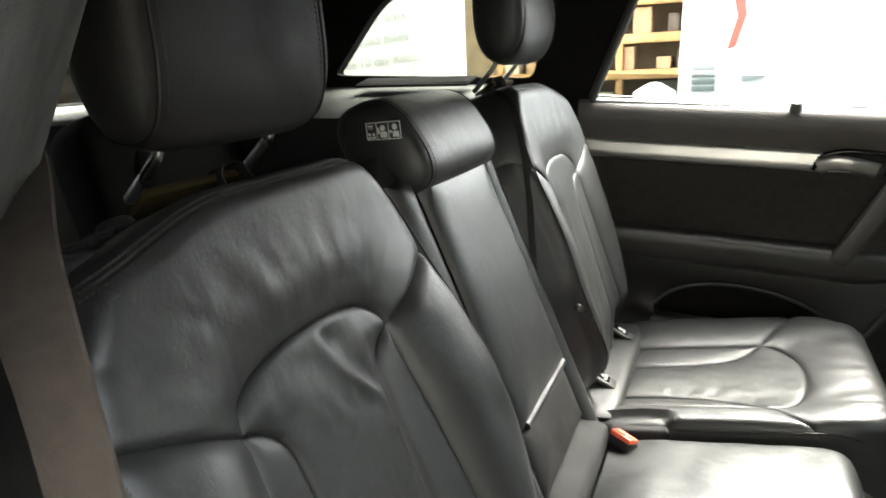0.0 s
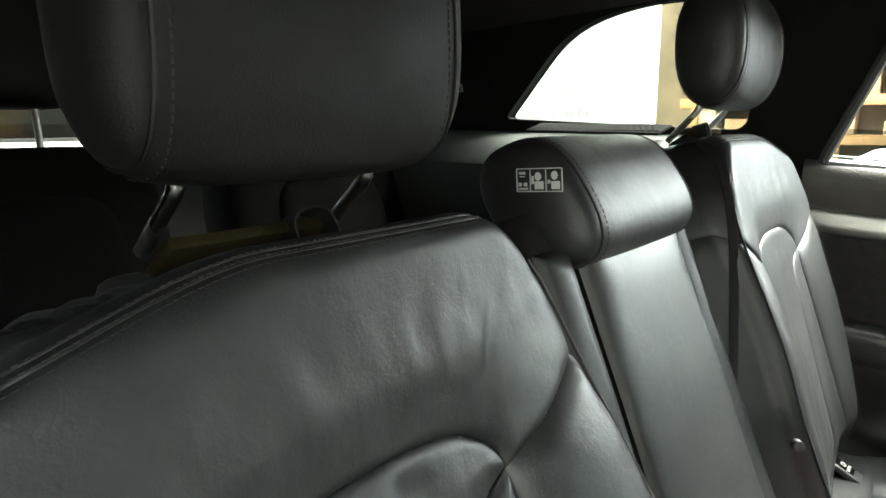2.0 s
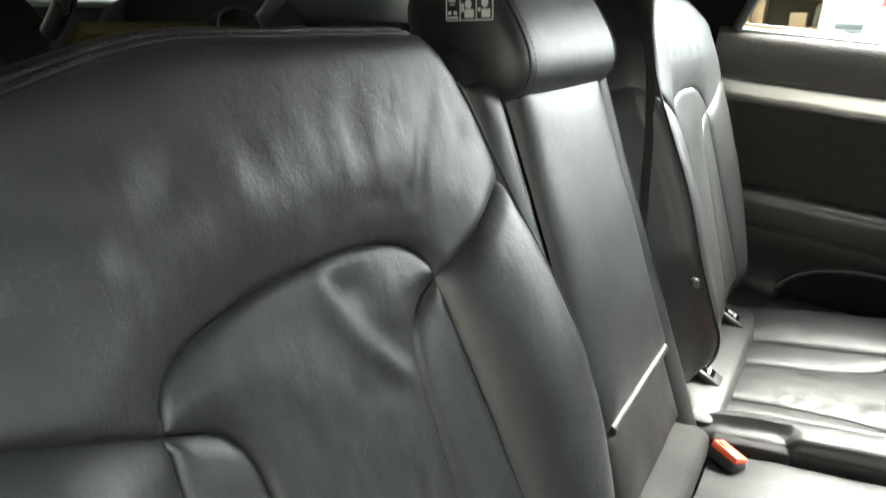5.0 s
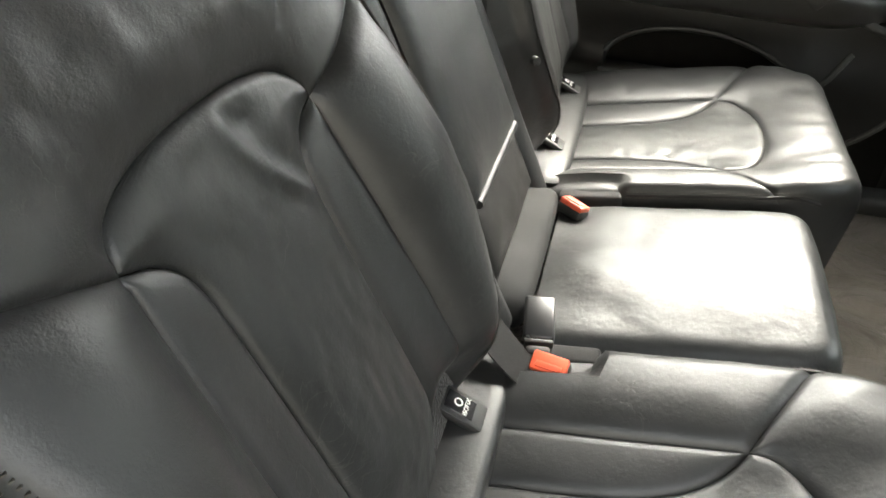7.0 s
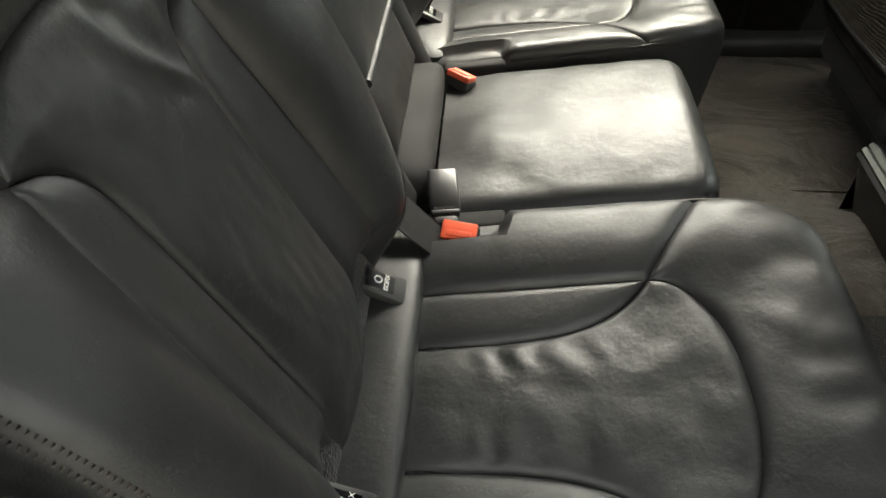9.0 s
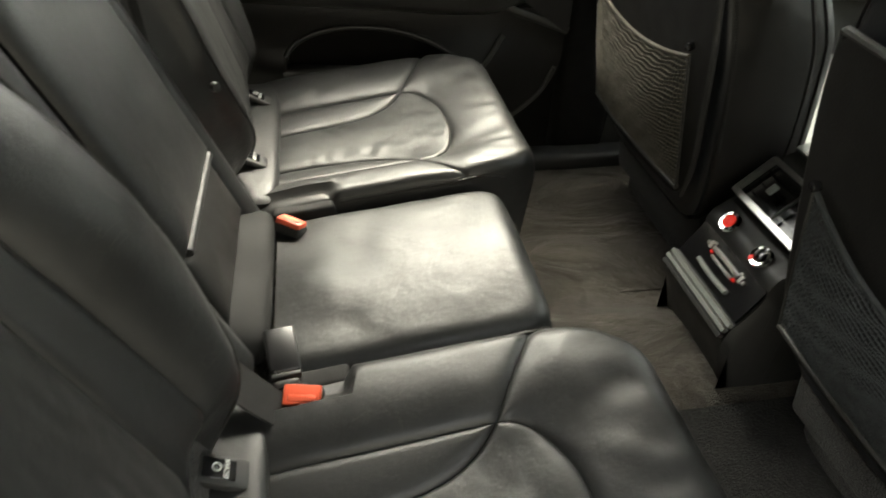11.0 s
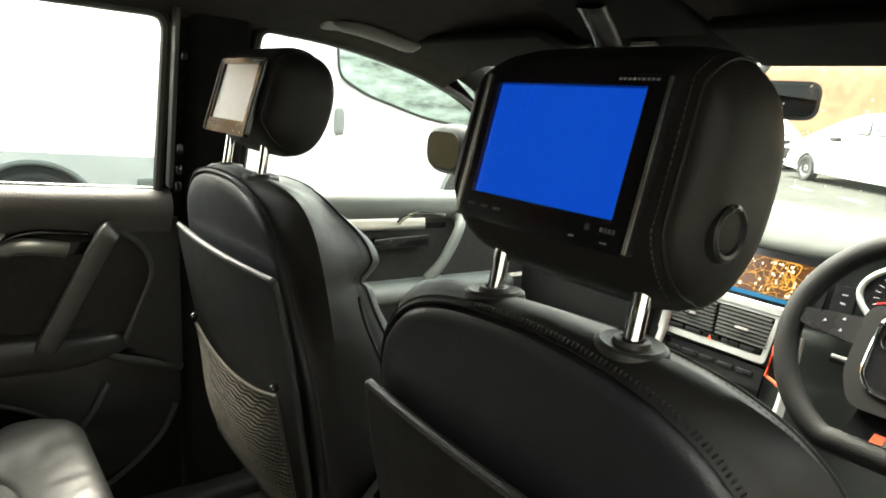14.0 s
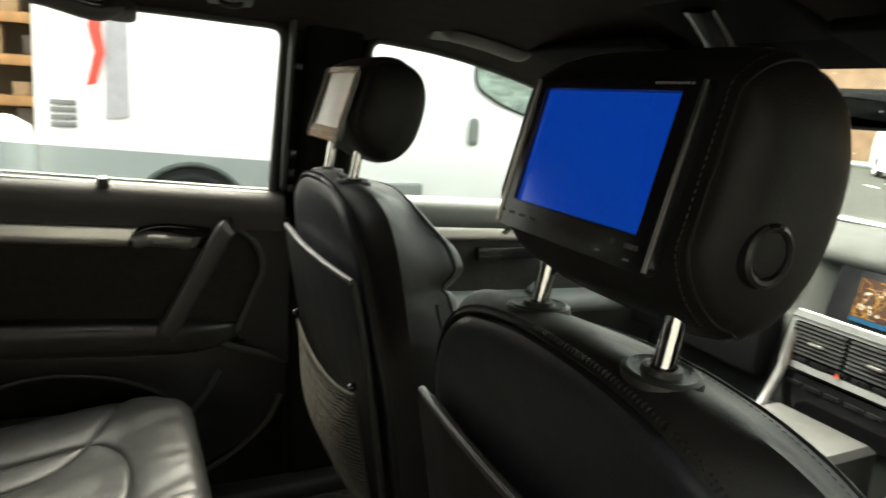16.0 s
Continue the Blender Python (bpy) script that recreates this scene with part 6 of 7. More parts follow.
part("vent_surround", plate(rounded([(-0.092, 0.868), (0.170, 0.868), (0.158, 0.976), (-0.107, 0.976)], 0.008), [rounded([(-0.083, 0.882), (0.161, 0.882), (0.150, 0.969), (-0.098, 0.969)], 0.005)], lambda a, b, d: df(a, b, 0.012 + d), 0.006), SILVER_PAINT, dash, "silver vent surround", smooth=False)
part("map_sill", plate(rounded([(-0.122, 0.9775), (0.160, 0.9775), (0.152, 0.9925), (-0.124, 0.9925)], 0.003), [], lambda a, b, d: df(a, b, 0.010 + d), 0.010), SILVER_PAINT, dash, "silver sill under the map screen", smooth=False)
for i in range(8):
    for y0, y1 in ((-0.092, 0.026), (0.036, 0.150)):
        z = 0.903 + 0.0085 * i
        part("vent_slat", sweep([df(y0, z, 0.016), df(y1, z, 0.016)], [(-0.004, -0.0021), (0.004, -0.0021), (0.004, 0.0021), (-0.004, 0.0021)]), SLAT_GREY, dash)
for y in (-0.033, 0.093):
    part("vent_tab", box(*df(y, 0.93, 0.022), 0.008, 0.03, 0.006, 0.002), ALU, dash, "silver vent tab")
for i in range(5):
    part("dash_button", box(*df(-0.055 + 0.045 * i, 0.8895, 0.016), 0.006, 0.040, 0.010, 0.002), POLISHED_BLACK, dash)
part("hazard_button", plate([(0.029, 0.883), (0.041, 0.883), (0.035, 0.894)], [], lambda a, b, d: df(a, b, 0.0205 + d), 0.001), RED, dash, "red hazard triangle", smooth=False)
part("radio_face", plate(rounded([(-0.090, 0.775), (0.168, 0.775), (0.172, 0.858), (-0.095, 0.858)], 0.006), [], lambda a, b, d: df(a, b, d + 0.004), 0.010), GLOSS_BLACK, dash, smooth=False)
for i in range(5):
    part("radio_button", box(*df(-0.055 + 0.045 * i, 0.838, 0.016), 0.004, 0.036, 0.011, 0.002), POLISHED_BLACK, dash)
for s in (-1, 1):
    part("console_cheek", sweep(smooth_path([(1.555, s * 0.150, 0.945), (1.535, s * 0.152, 0.86), (1.48, s * 0.158, 0.76), (1.38, s * 0.16, 0.70)], 6), ring(0.011, 10, 0.007)), ALU, dash, "silver console edge")
nf = lambda a, b, d: Vector((1.606 - d + 0.24 * (b - 1.02), a, b))
part("screen_hood", plate(rounded([(-0.165, 0.984), (0.115, 0.984), (0.115, 1.096), (-0.17, 1.096)], 0.01), [], nf, 0.010), GLOSS_BLACK, dash, smooth=False)
mapb = part("map_screen", plate([(-0.141, 0.995), (0.062, 0.995), (0.062, 1.082), (-0.141, 1.082)], [], lambda a, b, d: nf(a, b, 0.011 + d), 0.002), material("map_background", (0.03, 0.012, 0.005), 0.2, emit=(0.30, 0.10, 0.03), power=0.016, vary=0.3, vary_scale=40), dash, "lit satellite map screen", smooth=False)
rnd = random.Random(4)
streets = material("map_streets", (0.3, 0.15, 0.02), 0.3, emit=(1.0, 0.42, 0.05), power=0.022, vary=0.2)
flags = material("map_flags", (0.6, 0.55, 0.45), 0.3, emit=(1.0, 0.9, 0.75), power=0.028, vary=0.1)
bar_blue = material("map_footer", (0.0, 0.05, 0.12), 0.3, emit=(0.02, 0.22, 0.45), power=0.012, vary=0.1)
for k in range(46):
    a, b, g = rnd.uniform(-0.135, 0.055), rnd.uniform(1.008, 1.078), rnd.uniform(0, 6.28)
    pts = []
    w_ = 0.0011 if k % 7 == 0 else 0.00045
    for i in range(7):
        pts.append(nf(max(-0.139, min(0.060, a)), max(1.006, min(1.080, b)), 0.0138))
        a, b, g = a + 0.013 * math.cos(g), b + 0.013 * math.sin(g), g + rnd.uniform(-0.9, 0.9)
    part("map_street", sweep(pts, [(-w_, -0.0002), (w_, -0.0002), (w_, 0.0002), (-w_, 0.0002)], up=(-1, 0, 0.2)), streets, mapb, smooth=False)
for k in range(44):
    a, b, w = rnd.uniform(-0.132, 0.052), rnd.uniform(1.008, 1.072), rnd.uniform(0.0025, 0.0055)
    part("map_flag", plate([(a, b), (a + w, b), (a + w, b + w), (a, b + w)], [], lambda p, q, d: nf(p, q, 0.0142 + d), 0.0004), flags, mapb, smooth=False)
part("map_footer", plate([(-0.141, 0.995), (0.062, 0.995), (0.062, 1.004), (-0.141, 1.004)], [], lambda p, q, d: nf(p, q, 0.0142 + d), 0.0004), bar_blue, mapb, "blue footer bar", smooth=False)
part("switch_block", plate(rounded([(-0.222, 0.99), (-0.180, 0.99), (-0.180, 1.06), (-0.222, 1.06)], 0.005), [], lambda a, b, d: nf(a, b, d + 0.001), 0.012), GLOSS_BLACK, dash, smooth=False)
tagged(part("switch_print", join(*[plate([(-0.207, z), (-0.197, z), (-0.197, z + 0.002), (-0.207, z + 0.002)], [], lambda p, q, d: nf(p, q, 0.0135 + d), 0.0004) for z in (1.005, 1.025, 1.042)]), DIM_PRINT, dash, smooth=False), kind="stuff")
# black band with a padded ledge before the passenger
part("passenger_band", box(1.612, 0.455, 0.878, 0.094, 0.435, 0.165, 0.012, 3), LEATHER_MATT, dash, "black band across the passenger side")
part("band_rib", sweep([(1.563, 0.270 + 0.385 * i / 12, 0.911 + 0.014 * i / 12) for i in range(13)], ring(0.0034, 8), up=(1, 0, 0)), BROWN_TRIM, dash, "thin brown rib in the black band")
part("padded_ledge", soft_block((1.580, 0.455, 0.966), (0.030, 0.222, 0.017), 0.35, 0.35, pose(0, 0, 0, -1.5, 0, 0), 40, 16), BROWN_TRIM, dash, "padded brown-grey ledge")
part("defroster_strip", box(1.845, 0.0, 1.157, 0.055, 1.10, 0.006, 0.002, 2), GREY_PLASTIC, dash, "grey defroster strip")
# instrument binnacle
gf = lambda a, b, d: Vector((1.60 - d + 0.35 * (b - 1.06), a, b))
part("binnacle_face", plate([(-0.38 + 0.150 * math.cos(2 * math.pi * i / 40), 1.062 + 0.068 * math.sin(2 * math.pi * i / 40)) for i in range(40)], [], gf, 0.006), GLOSS_BLACK, dash, smooth=False)
part("binnacle_rim", sweep([gf(-0.38 + 0.152 * math.cos(2 * math.pi * i / 40), 1.062 + 0.070 * math.sin(2 * math.pi * i / 40), 0.008) for i in range(40)], ring(0.006, 8), up=(1, 0, 0), closed=True), ALU, dash, "silver binnacle rim")
for yc in (-0.305, -0.455):
    ticks = []
    for i in range(19):
        t = radians(215 - 250 * i / 18)
        r0, r1 = (0.042, 0.052) if i % 3 else (0.038, 0.052)
        c, s_ = math.cos(t), math.sin(t)
        q = Vector((-s_, c))
        ticks.append(plate([(yc - c * r0 - 0.0008, 1.06 + s_ * r0), (yc - c * r0 + 0.0008, 1.06 + s_ * r0), (yc - c * r1 + 0.0008, 1.06 + s_ * r1), (yc - c * r1 - 0.0008, 1.06 + s_ * r1)], [], lambda p, w, d: gf(p, w, 0.0065 + d), 0.0005))
    g = tagged(part("gauge_ticks", join(*ticks), WHITE_PRINT, dash, "white gauge ticks", smooth=False), kind="stuff")
    part("gauge_needle", sweep([gf(yc, 1.06, 0.011), gf(yc + 0.042, 1.045, 0.011)], ring(0.0014, 6)), RED_LIT, dash, "red gauge needle")

# ---- steering wheel ----
wheel = thing("steering_wheel", (1.40, -0.385, 0.84), "black leather sports steering wheel with silver-edged hub", "steering wheel")
wn_ = Vector((-0.90, 0, 0.42)).normalized()
wu_ = Vector((0.42, 0, 0.90)).normalized()
wr_ = Vector((0, -1, 0))
wc = Vector((1.385, -0.393, 1.025))
wp = lambda a, b, d: wc + wr_ * a + wu_ * b + wn_ * d
circ = []
for i in range(72):
    t = 2 * math.pi * i / 72
    r = 0.188
    y = r * math.sin(t)
    circ.append(wp(r * math.cos(t), max(y, -0.170), 0))
part("rim", sweep(circ, ring(0.0205, 16, 0.0180), up=wn_, closed=True), material("perforated_black_leather", (0.0065, 0.0065, 0.0068), 0.6, spec=0.14, grain=500, bump=0.0010, vary=0.2, rough_vary=0.08), wheel, "perforated black leather rim")
hub = [(-0.075, 0.045), (-0.062, 0.062), (0.062, 0.062), (0.075, 0.045), (0.078, -0.060), (0.055, -0.108), (-0.055, -0.108), (-0.078, -0.060)]
part("hub", join(plate(rounded(hub, 0.02, 4), [], lambda a, b, d: wp(a, b, d - 0.01), 0.032)), WHEEL_PAD, wheel, "black hub pad")
sq = rounded([(-0.048, 0.042), (0.048, 0.042), (0.052, -0.055), (0.030, -0.080), (-0.030, -0.080), (-0.052, -0.055)], 0.018, 4)
part("hub_ring", sweep([wp(a, b, 0.024) for a, b in sq], ring(0.0034, 8), up=wn_, closed=True), CHROME, wheel, "chrome hub outline")
part("hub_panel", plate([(a * 0.97, b * 0.97) for a, b in sq], [], lambda a, b, d: wp(a, b, 0.0215 + d), 0.0015), GLOSS_BLACK, wheel, smooth=False)
emb = [sweep([wp(-0.0285 + 0.019 * k + 0.0125 * math.cos(2 * math.pi * i / 24), 0.006 + 0.0125 * math.sin(2 * math.pi * i / 24), 0.0245) for i in range(24)], ring(0.0015, 6), up=wn_, closed=True) for k in range(4)]
part("emblem", join(*emb), CHROME, wheel, "chrome hub emblem")
for s in (-1, 1):
    part("spoke", plate(rounded([(s * 0.062, 0.038), (s * 0.170, 0.030), (s * 0.172, 0.002), (s * 0.066, -0.012)][::s], 0.006), [], lambda a, b, d: wp(a, b, d - 0.008), 0.020), POLISHED_BLACK, wheel, "black switch spoke")
    tagged(part("spoke_switch", join(*[plate([(s * (0.105 + dx) - 0.003, b - 0.002), (s * (0.105 + dx) + 0.003, b - 0.002), (s * (0.105 + dx), b + 0.003)], [], lambda p, q, d: wp(p, q, 0.0125 + d), 0.0008) for dx, b in ((0.0, 0.026), (0.0, 0.006), (0.028, 0.016))]), DIM_PRINT, wheel, smooth=False), kind="stuff")
part("lower_spoke", plate(rounded([(-0.040, -0.098), (0.040, -0.098), (0.055, -0.165), (-0.055, -0.165)], 0.01), [], lambda a, b, d: wp(a, b, d - 0.008), 0.014), GLOSS_BLACK, wheel, "dark grey lower spoke")
part("badge", plate([(-0.012, -0.150), (0.036, -0.150), (0.040, -0.135), (-0.008, -0.135)], [], lambda a, b, d: wp(a, b, 0.0065 + d), 0.0015), ALU, wheel, "small silver badge", smooth=False)
part("badge_block", plate([(-0.012, -0.150), (0.006, -0.150), (0.010, -0.135), (-0.008, -0.135)], [], lambda a, b, d: wp(a, b, 0.0082 + d), 0.0008), RED, wheel, "red badge block", smooth=False)
part("column", lathe([(0.05, 0.0), (0.055, -0.1), (0.06, -0.24)], wp(0, 0, -0.01), wn_, 24), PLASTIC, wheel)
part("stalk", tube([wp(-0.03, -0.03, -0.05), wp(-0.09, -0.035, -0.05), wp(-0.125, -0.036, -0.048)], 0.008, 10), PLASTIC, wheel, "black column stalk")
part("red_clip", join(sweep([Vector((1.50, -0.130, 0.93)), Vector((1.50, -0.122, 0.865)), Vector((1.50, -0.150, 0.852))], ring(0.004, 6)), sweep([Vector((1.50, -0.130, 0.93)), Vector((1.50, -0.158, 0.936))], ring(0.004, 6))), RED, dash, "red plastic frame")

# ---- roof fittings ----
def roof_handle(x0, x1, s):
    g = thing("grab_rail", ((x0 + x1) / 2, s * 0.585, 1.49), "grey-brown folding roof grab handle", "grab handle", "roof handles")
    z0, z1 = 1.515, 1.489
    zm = (z0 + z1) / 2
    part("bar", sweep(smooth_path([(x0 + 0.012, s * 0.598, z0 + 0.012), (x0 + 0.026, s * 0.572, z0 - 0.004), (x0 + 0.055, s * 0.562, z0 - 0.008), ((x0 + x1) / 2, s * 0.560, zm - 0.006), (x1 - 0.055, s * 0.562, z1 - 0.006), (x1 - 0.026, s * 0.572, z1 + 0.001), (x1 - 0.012, s * 0.598, z1 + 0.014)], 6), ring(0.018, 12, 0.011), up=(0, 0.5, 1)), BROWN_TRIM, g)
    for x, z in ((x0, z0), (x1, z1)):
        part("hinge", soft_block((x + (0.012 if x == x0 else -0.012), s * 0.590, z + 0.004), (0.026, 0.020, 0.013), 0.5, 0.5, pose(0, 0, 0, s * -30, 0, 0), 24, 12), BROWN_TRIM, g)
    # solid black box stands in for the shaded gap behind the bar
    part("recess", box((x0 + x1) / 2, s * 0.603, zm + 0.026, x1 - x0 - 0.02, 0.016, 0.040, 0.006, 2, pose(0, 0, 0, 0, 7, 0)), GLOSS_BLACK, g, "black box for the shade behind the bar")


roof_handle(0.868, 1.110, 1)
roof_handle(0.05, 0.28, 1)
hook = thing("coat_hook", (0.47, 0.655, 1.528), "pale coat hook on the roof lining", "coat hook")
part("plate", box(0.452, 0.586, 1.533, 0.080, 0.034, 0.012, 0.005, 3, pose(0, 0, 0, -19, 0, 0)), GREY_PLASTIC, hook, "pale grey hook plate")
part("peg", tube([(0.432, 0.582, 1.528), (0.442, 0.576, 1.522), (0.462, 0.576, 1.522), (0.470, 0.582, 1.527)], 0.0055, 10), PLASTIC, hook, "black hook peg")
lamp = thing("roof_lamp", (1.13, 0.06, 1.51), "black front roof lamp console with clear lenses, unlit", "roof lamp")
part("housing", box(1.085, 0.025, 1.540, 0.20, 0.27, 0.030, 0.012, 3, pose(0, 0, 0, 0, 20, 0)), HEADLINER, lamp)
part("trim_arch", sweep(smooth_path([(1.190, 0.104, 1.466), (1.155, 0.086, 1.488), (1.10, 0.061, 1.512), (1.045, 0.036, 1.532)], 6), ring(0.025, 12, 0.005), up=(0, 0, 1)), GLOSS_BLACK, lamp, "gloss black arch")
for y in (0.018, 0.160):
    part("lens", box(1.178, y, 1.478, 0.034, 0.050, 0.010, 0.003, 2, pose(0, 0, 0, 0, 25, 0)), material("lamp_lens", (0.22, 0.22, 0.21), 0.2, vary=0.05), lamp, "clear lamp lens")
for y0, y1 in ((-0.55, -0.16), (0.17, 0.55)):
    v = thing("sun_visor", (1.15, (y0 + y1) / 2, 1.46), "black folded sun visor", "sun visor", "sun visors")
    part("flap", box(1.150, (y0 + y1) / 2, 1.480, 0.17, y1 - y0, 0.020, 0.009, 3, pose(0, 0, 0, 0, 14, 0)), HEADLINER, v)
    part("hinge_rod", sweep([(1.228, y0 + 0.02, 1.470), (1.228, y1 - 0.02, 1.470)], ring(0.006, 8)), PLASTIC, v)
rm = thing("rear_mirror", (1.47, 0.0, 1.36), "black interior rear-view mirror", "mirror")
part("housing", plate(rounded([(-0.126, -0.036), (0.126, -0.036), (0.126, 0.036), (-0.126, 0.036)], 0.026, 6), [], lambda a, b, d: Matrix.Translation((1.462, -0.020, 1.405)) @ pose(0, 0, 0, 0, 11, 14) @ Vector((-0.0148 + d, a * (1 - 6 * d), b * (1 - 6 * d))), 0.03), material("matt_black_housing", (0.012, 0.012, 0.012), 0.8, spec=0.15, vary=0.1), rm)
part("mirror_face", plate(rounded([(-0.119, -0.029), (0.119, -0.029), (0.119, 0.029), (-0.119, 0.029)], 0.021), [], lambda a, b, d: Matrix.Translation((1.462, -0.020, 1.405)) @ pose(0, 0, 0, 0, 11, 14) @ Vector((-0.0158 - d, a, b)), 0.001), MIRROR_DARKENED, rm, smooth=False)
part("stem", tube([(1.475, 0.0, 1.425), (1.50, 0.0, 1.455), (1.535, 0.0, 1.475)], 0.012, 10), PLASTIC, rm)

# door mirror outside the passenger window
dm = thing("door_mirror", (1.52, 0.95, 1.15), "black passenger door mirror, brown reflection put into its glass", "door mirror")
part("shell", soft_block((1.535, 0.985, 1.215), (0.050, 0.105, 0.080), 0.7, 0.6, pose(0, 0, 0, 0, 0, 4)), WHEEL_PAD, dm)
part("mirror_face", plate(rounded([(-0.076, -0.056), (0.076, -0.056), (0.076, 0.056), (-0.076, 0.056)], 0.045, 8), [], lambda a, b, d: Matrix.Translation((1.535, 0.985, 1.215)) @ pose(0, 0, 0, 0, 0, 4) @ Vector((-0.050 - d, a, b)), 0.003), MIRROR_BROWNED, dm, smooth=False)
part("arm", tube([(1.55, 0.90, 1.17), (1.57, 0.84, 1.14), (1.58, 0.78, 1.12)], 0.022, 10), PLASTIC, dm)

# carpet mats
mat_ = [(0.40, 0.20), (0.80, 0.20), (0.80, 0.66), (0.42, 0.66)]
tagged(part("floor_mat", plate(rounded(mat_, 0.05), [], lambda a, b, d: Vector((a, b, 0.4150 + d)), 0.0065), CARPET), "worn grey carpet mat in the footwell", "floor mat")
tagged(part("door_sill", box(0.50, 0.715, 0.43, 1.5, 0.07, 0.05, 0.015, 3), PLASTIC), "black door sill trim", "sill", kind="structure")
tagged(part("door_sill", box(0.50, -0.715, 0.43, 1.5, 0.07, 0.05, 0.015, 3), PLASTIC), "black door sill trim", "sill", kind="structure")

# this mat is black to paint the driver seat's shadow in the footwell
mat_ = [(0.40, -0.66), (0.80, -0.66), (0.80, -0.12), (0.42, -0.12)]
tagged(part("floor_mat", plate(rounded(mat_, 0.05), [], lambda a, b, d: Vector((a, b, 0.428 + 0.02 * bump(b, -0.24, -0.12) + d + 0.003 * noise.noise(Vector((a * 9, b * 9, 0))))), 0.008), CARPET_BLACK), "carpet mat behind the driver seat, footwell shade in its black", "floor mat")

# ---- third row behind ----
def third_seat(yc):
    t = thing("third_row_seat", (-0.95, yc, 0.64), "black leather third-row seat in the load bay", "car seat", "third-row seats")
    part("backrest", soft_block((-1.08, yc, 0.98), (0.07, 0.24, 0.26), 0.35, 0.35, Matrix.Rotation(radians(-16), 4, 'Y'), 40, 24), HEADLINER, t)
    part("insert", soft_block((-1.035, yc, 0.97), (0.05, 0.15, 0.20), 0.4, 0.4, Matrix.Rotation(radians(-16), 4, 'Y'), 36, 20), HEADLINER, t)
    part("cushion", soft_block((-0.85, yc, 0.72), (0.20, 0.24, 0.08), 0.35, 0.35, None, 36, 16), HEADLINER, t)
    headrest("headrest", t, (-1.145, yc, 1.400), (-0.1, 0, 1), (1, 0, 0.1), 0.30, oval(0.05, 0.105, 0.65, 36), LEATHER_FLAT, (-0.07, 0.07), DARK_STEEL, 0.06)


third_seat(-0.30)
third_seat(0.30)
gr = thing("speaker_grille", (-0.62, 0.63, 1.24), "dark slotted grille on the load bay trim", "grille")
part("plate", box(-0.62, 0.655, 1.2615, 0.30, 0.075, 0.006, 0.002, 2, pose(0, 0, 0, 12, 1, 0)), GRILLE, gr)
tagged(part("grille_mesh", join(*[box(-0.75 + 0.013 * i, 0.655, 1.2655 - 0.0001 * i, 0.010, 0.062, 0.002, 0, 1, pose(0, 0, 0, 12, 1, 25)) for i in range(21)]), GRILLE, gr, smooth=False), kind="stuff")
sg = thing("airbag_sticker", (-0.95, 0.63, 1.40), "small pale printed sticker on the rear pillar", "sticker")
part("print", join(*[plate([(a, b), (a + w, b), (a + w, b + h), (a, b + h)], [], lambda p, q, d: left_place(p, q, -0.003 - d), 0.001) for a, b, w, h in ((-1.02, 1.35, 0.006, 0.02), (-1.01, 1.35, 0.008, 0.026), (-0.998, 1.35, 0.008, 0.020))]), DIM_PRINT, sg, smooth=False)

# ---- the yard outside ----
tagged(part("ground", grid([[Vector((-60 + 12 * i, -60 + 12 * j, 0.0)) for i in range(13)] for j in range(13)]), ASPHALT), "grey asphalt yard and road", "ground", kind="structure")


def road_wheel(parent, c, axis, r=0.33, w=0.20):
    ty = part("wheel", lathe([(r * 0.62, -w * 0.42), (r * 0.72, -w * 0.5), (r * 0.93, -w * 0.5), (r, -w * 0.36), (r, w * 0.36), (r * 0.93, w * 0.5), (r * 0.72, w * 0.5), (r * 0.62, w * 0.42)], c, axis, 40), TYRE, parent, "black tyre")
    part("rim", lathe([(0.0, 0.06), (r * 0.2, 0.065), (r * 0.55, 0.03), (r * 0.62, 0.07), (r * 0.66, 0.085), (r * 0.66, 0.0)], c, axis, 40), RIM, ty, "silver wheel rim")
    holes = []
    a = Vector(axis).normalized()
    s = a.orthogonal().normalized()
    t = a.cross(s)
    for k in range(8):
        ang = 2 * math.pi * k / 8
        p = Vector(c) + (s * math.cos(ang) + t * math.sin(ang)) * r * 0.44 + a * 0.052
        holes.append(lathe([(0.0, 0.002), (r * 0.09, 0.002), (r * 0.1, -0.01)], p, a, 12))
    part("rim_hole", join(*holes), TYRE, ty, smooth=False)


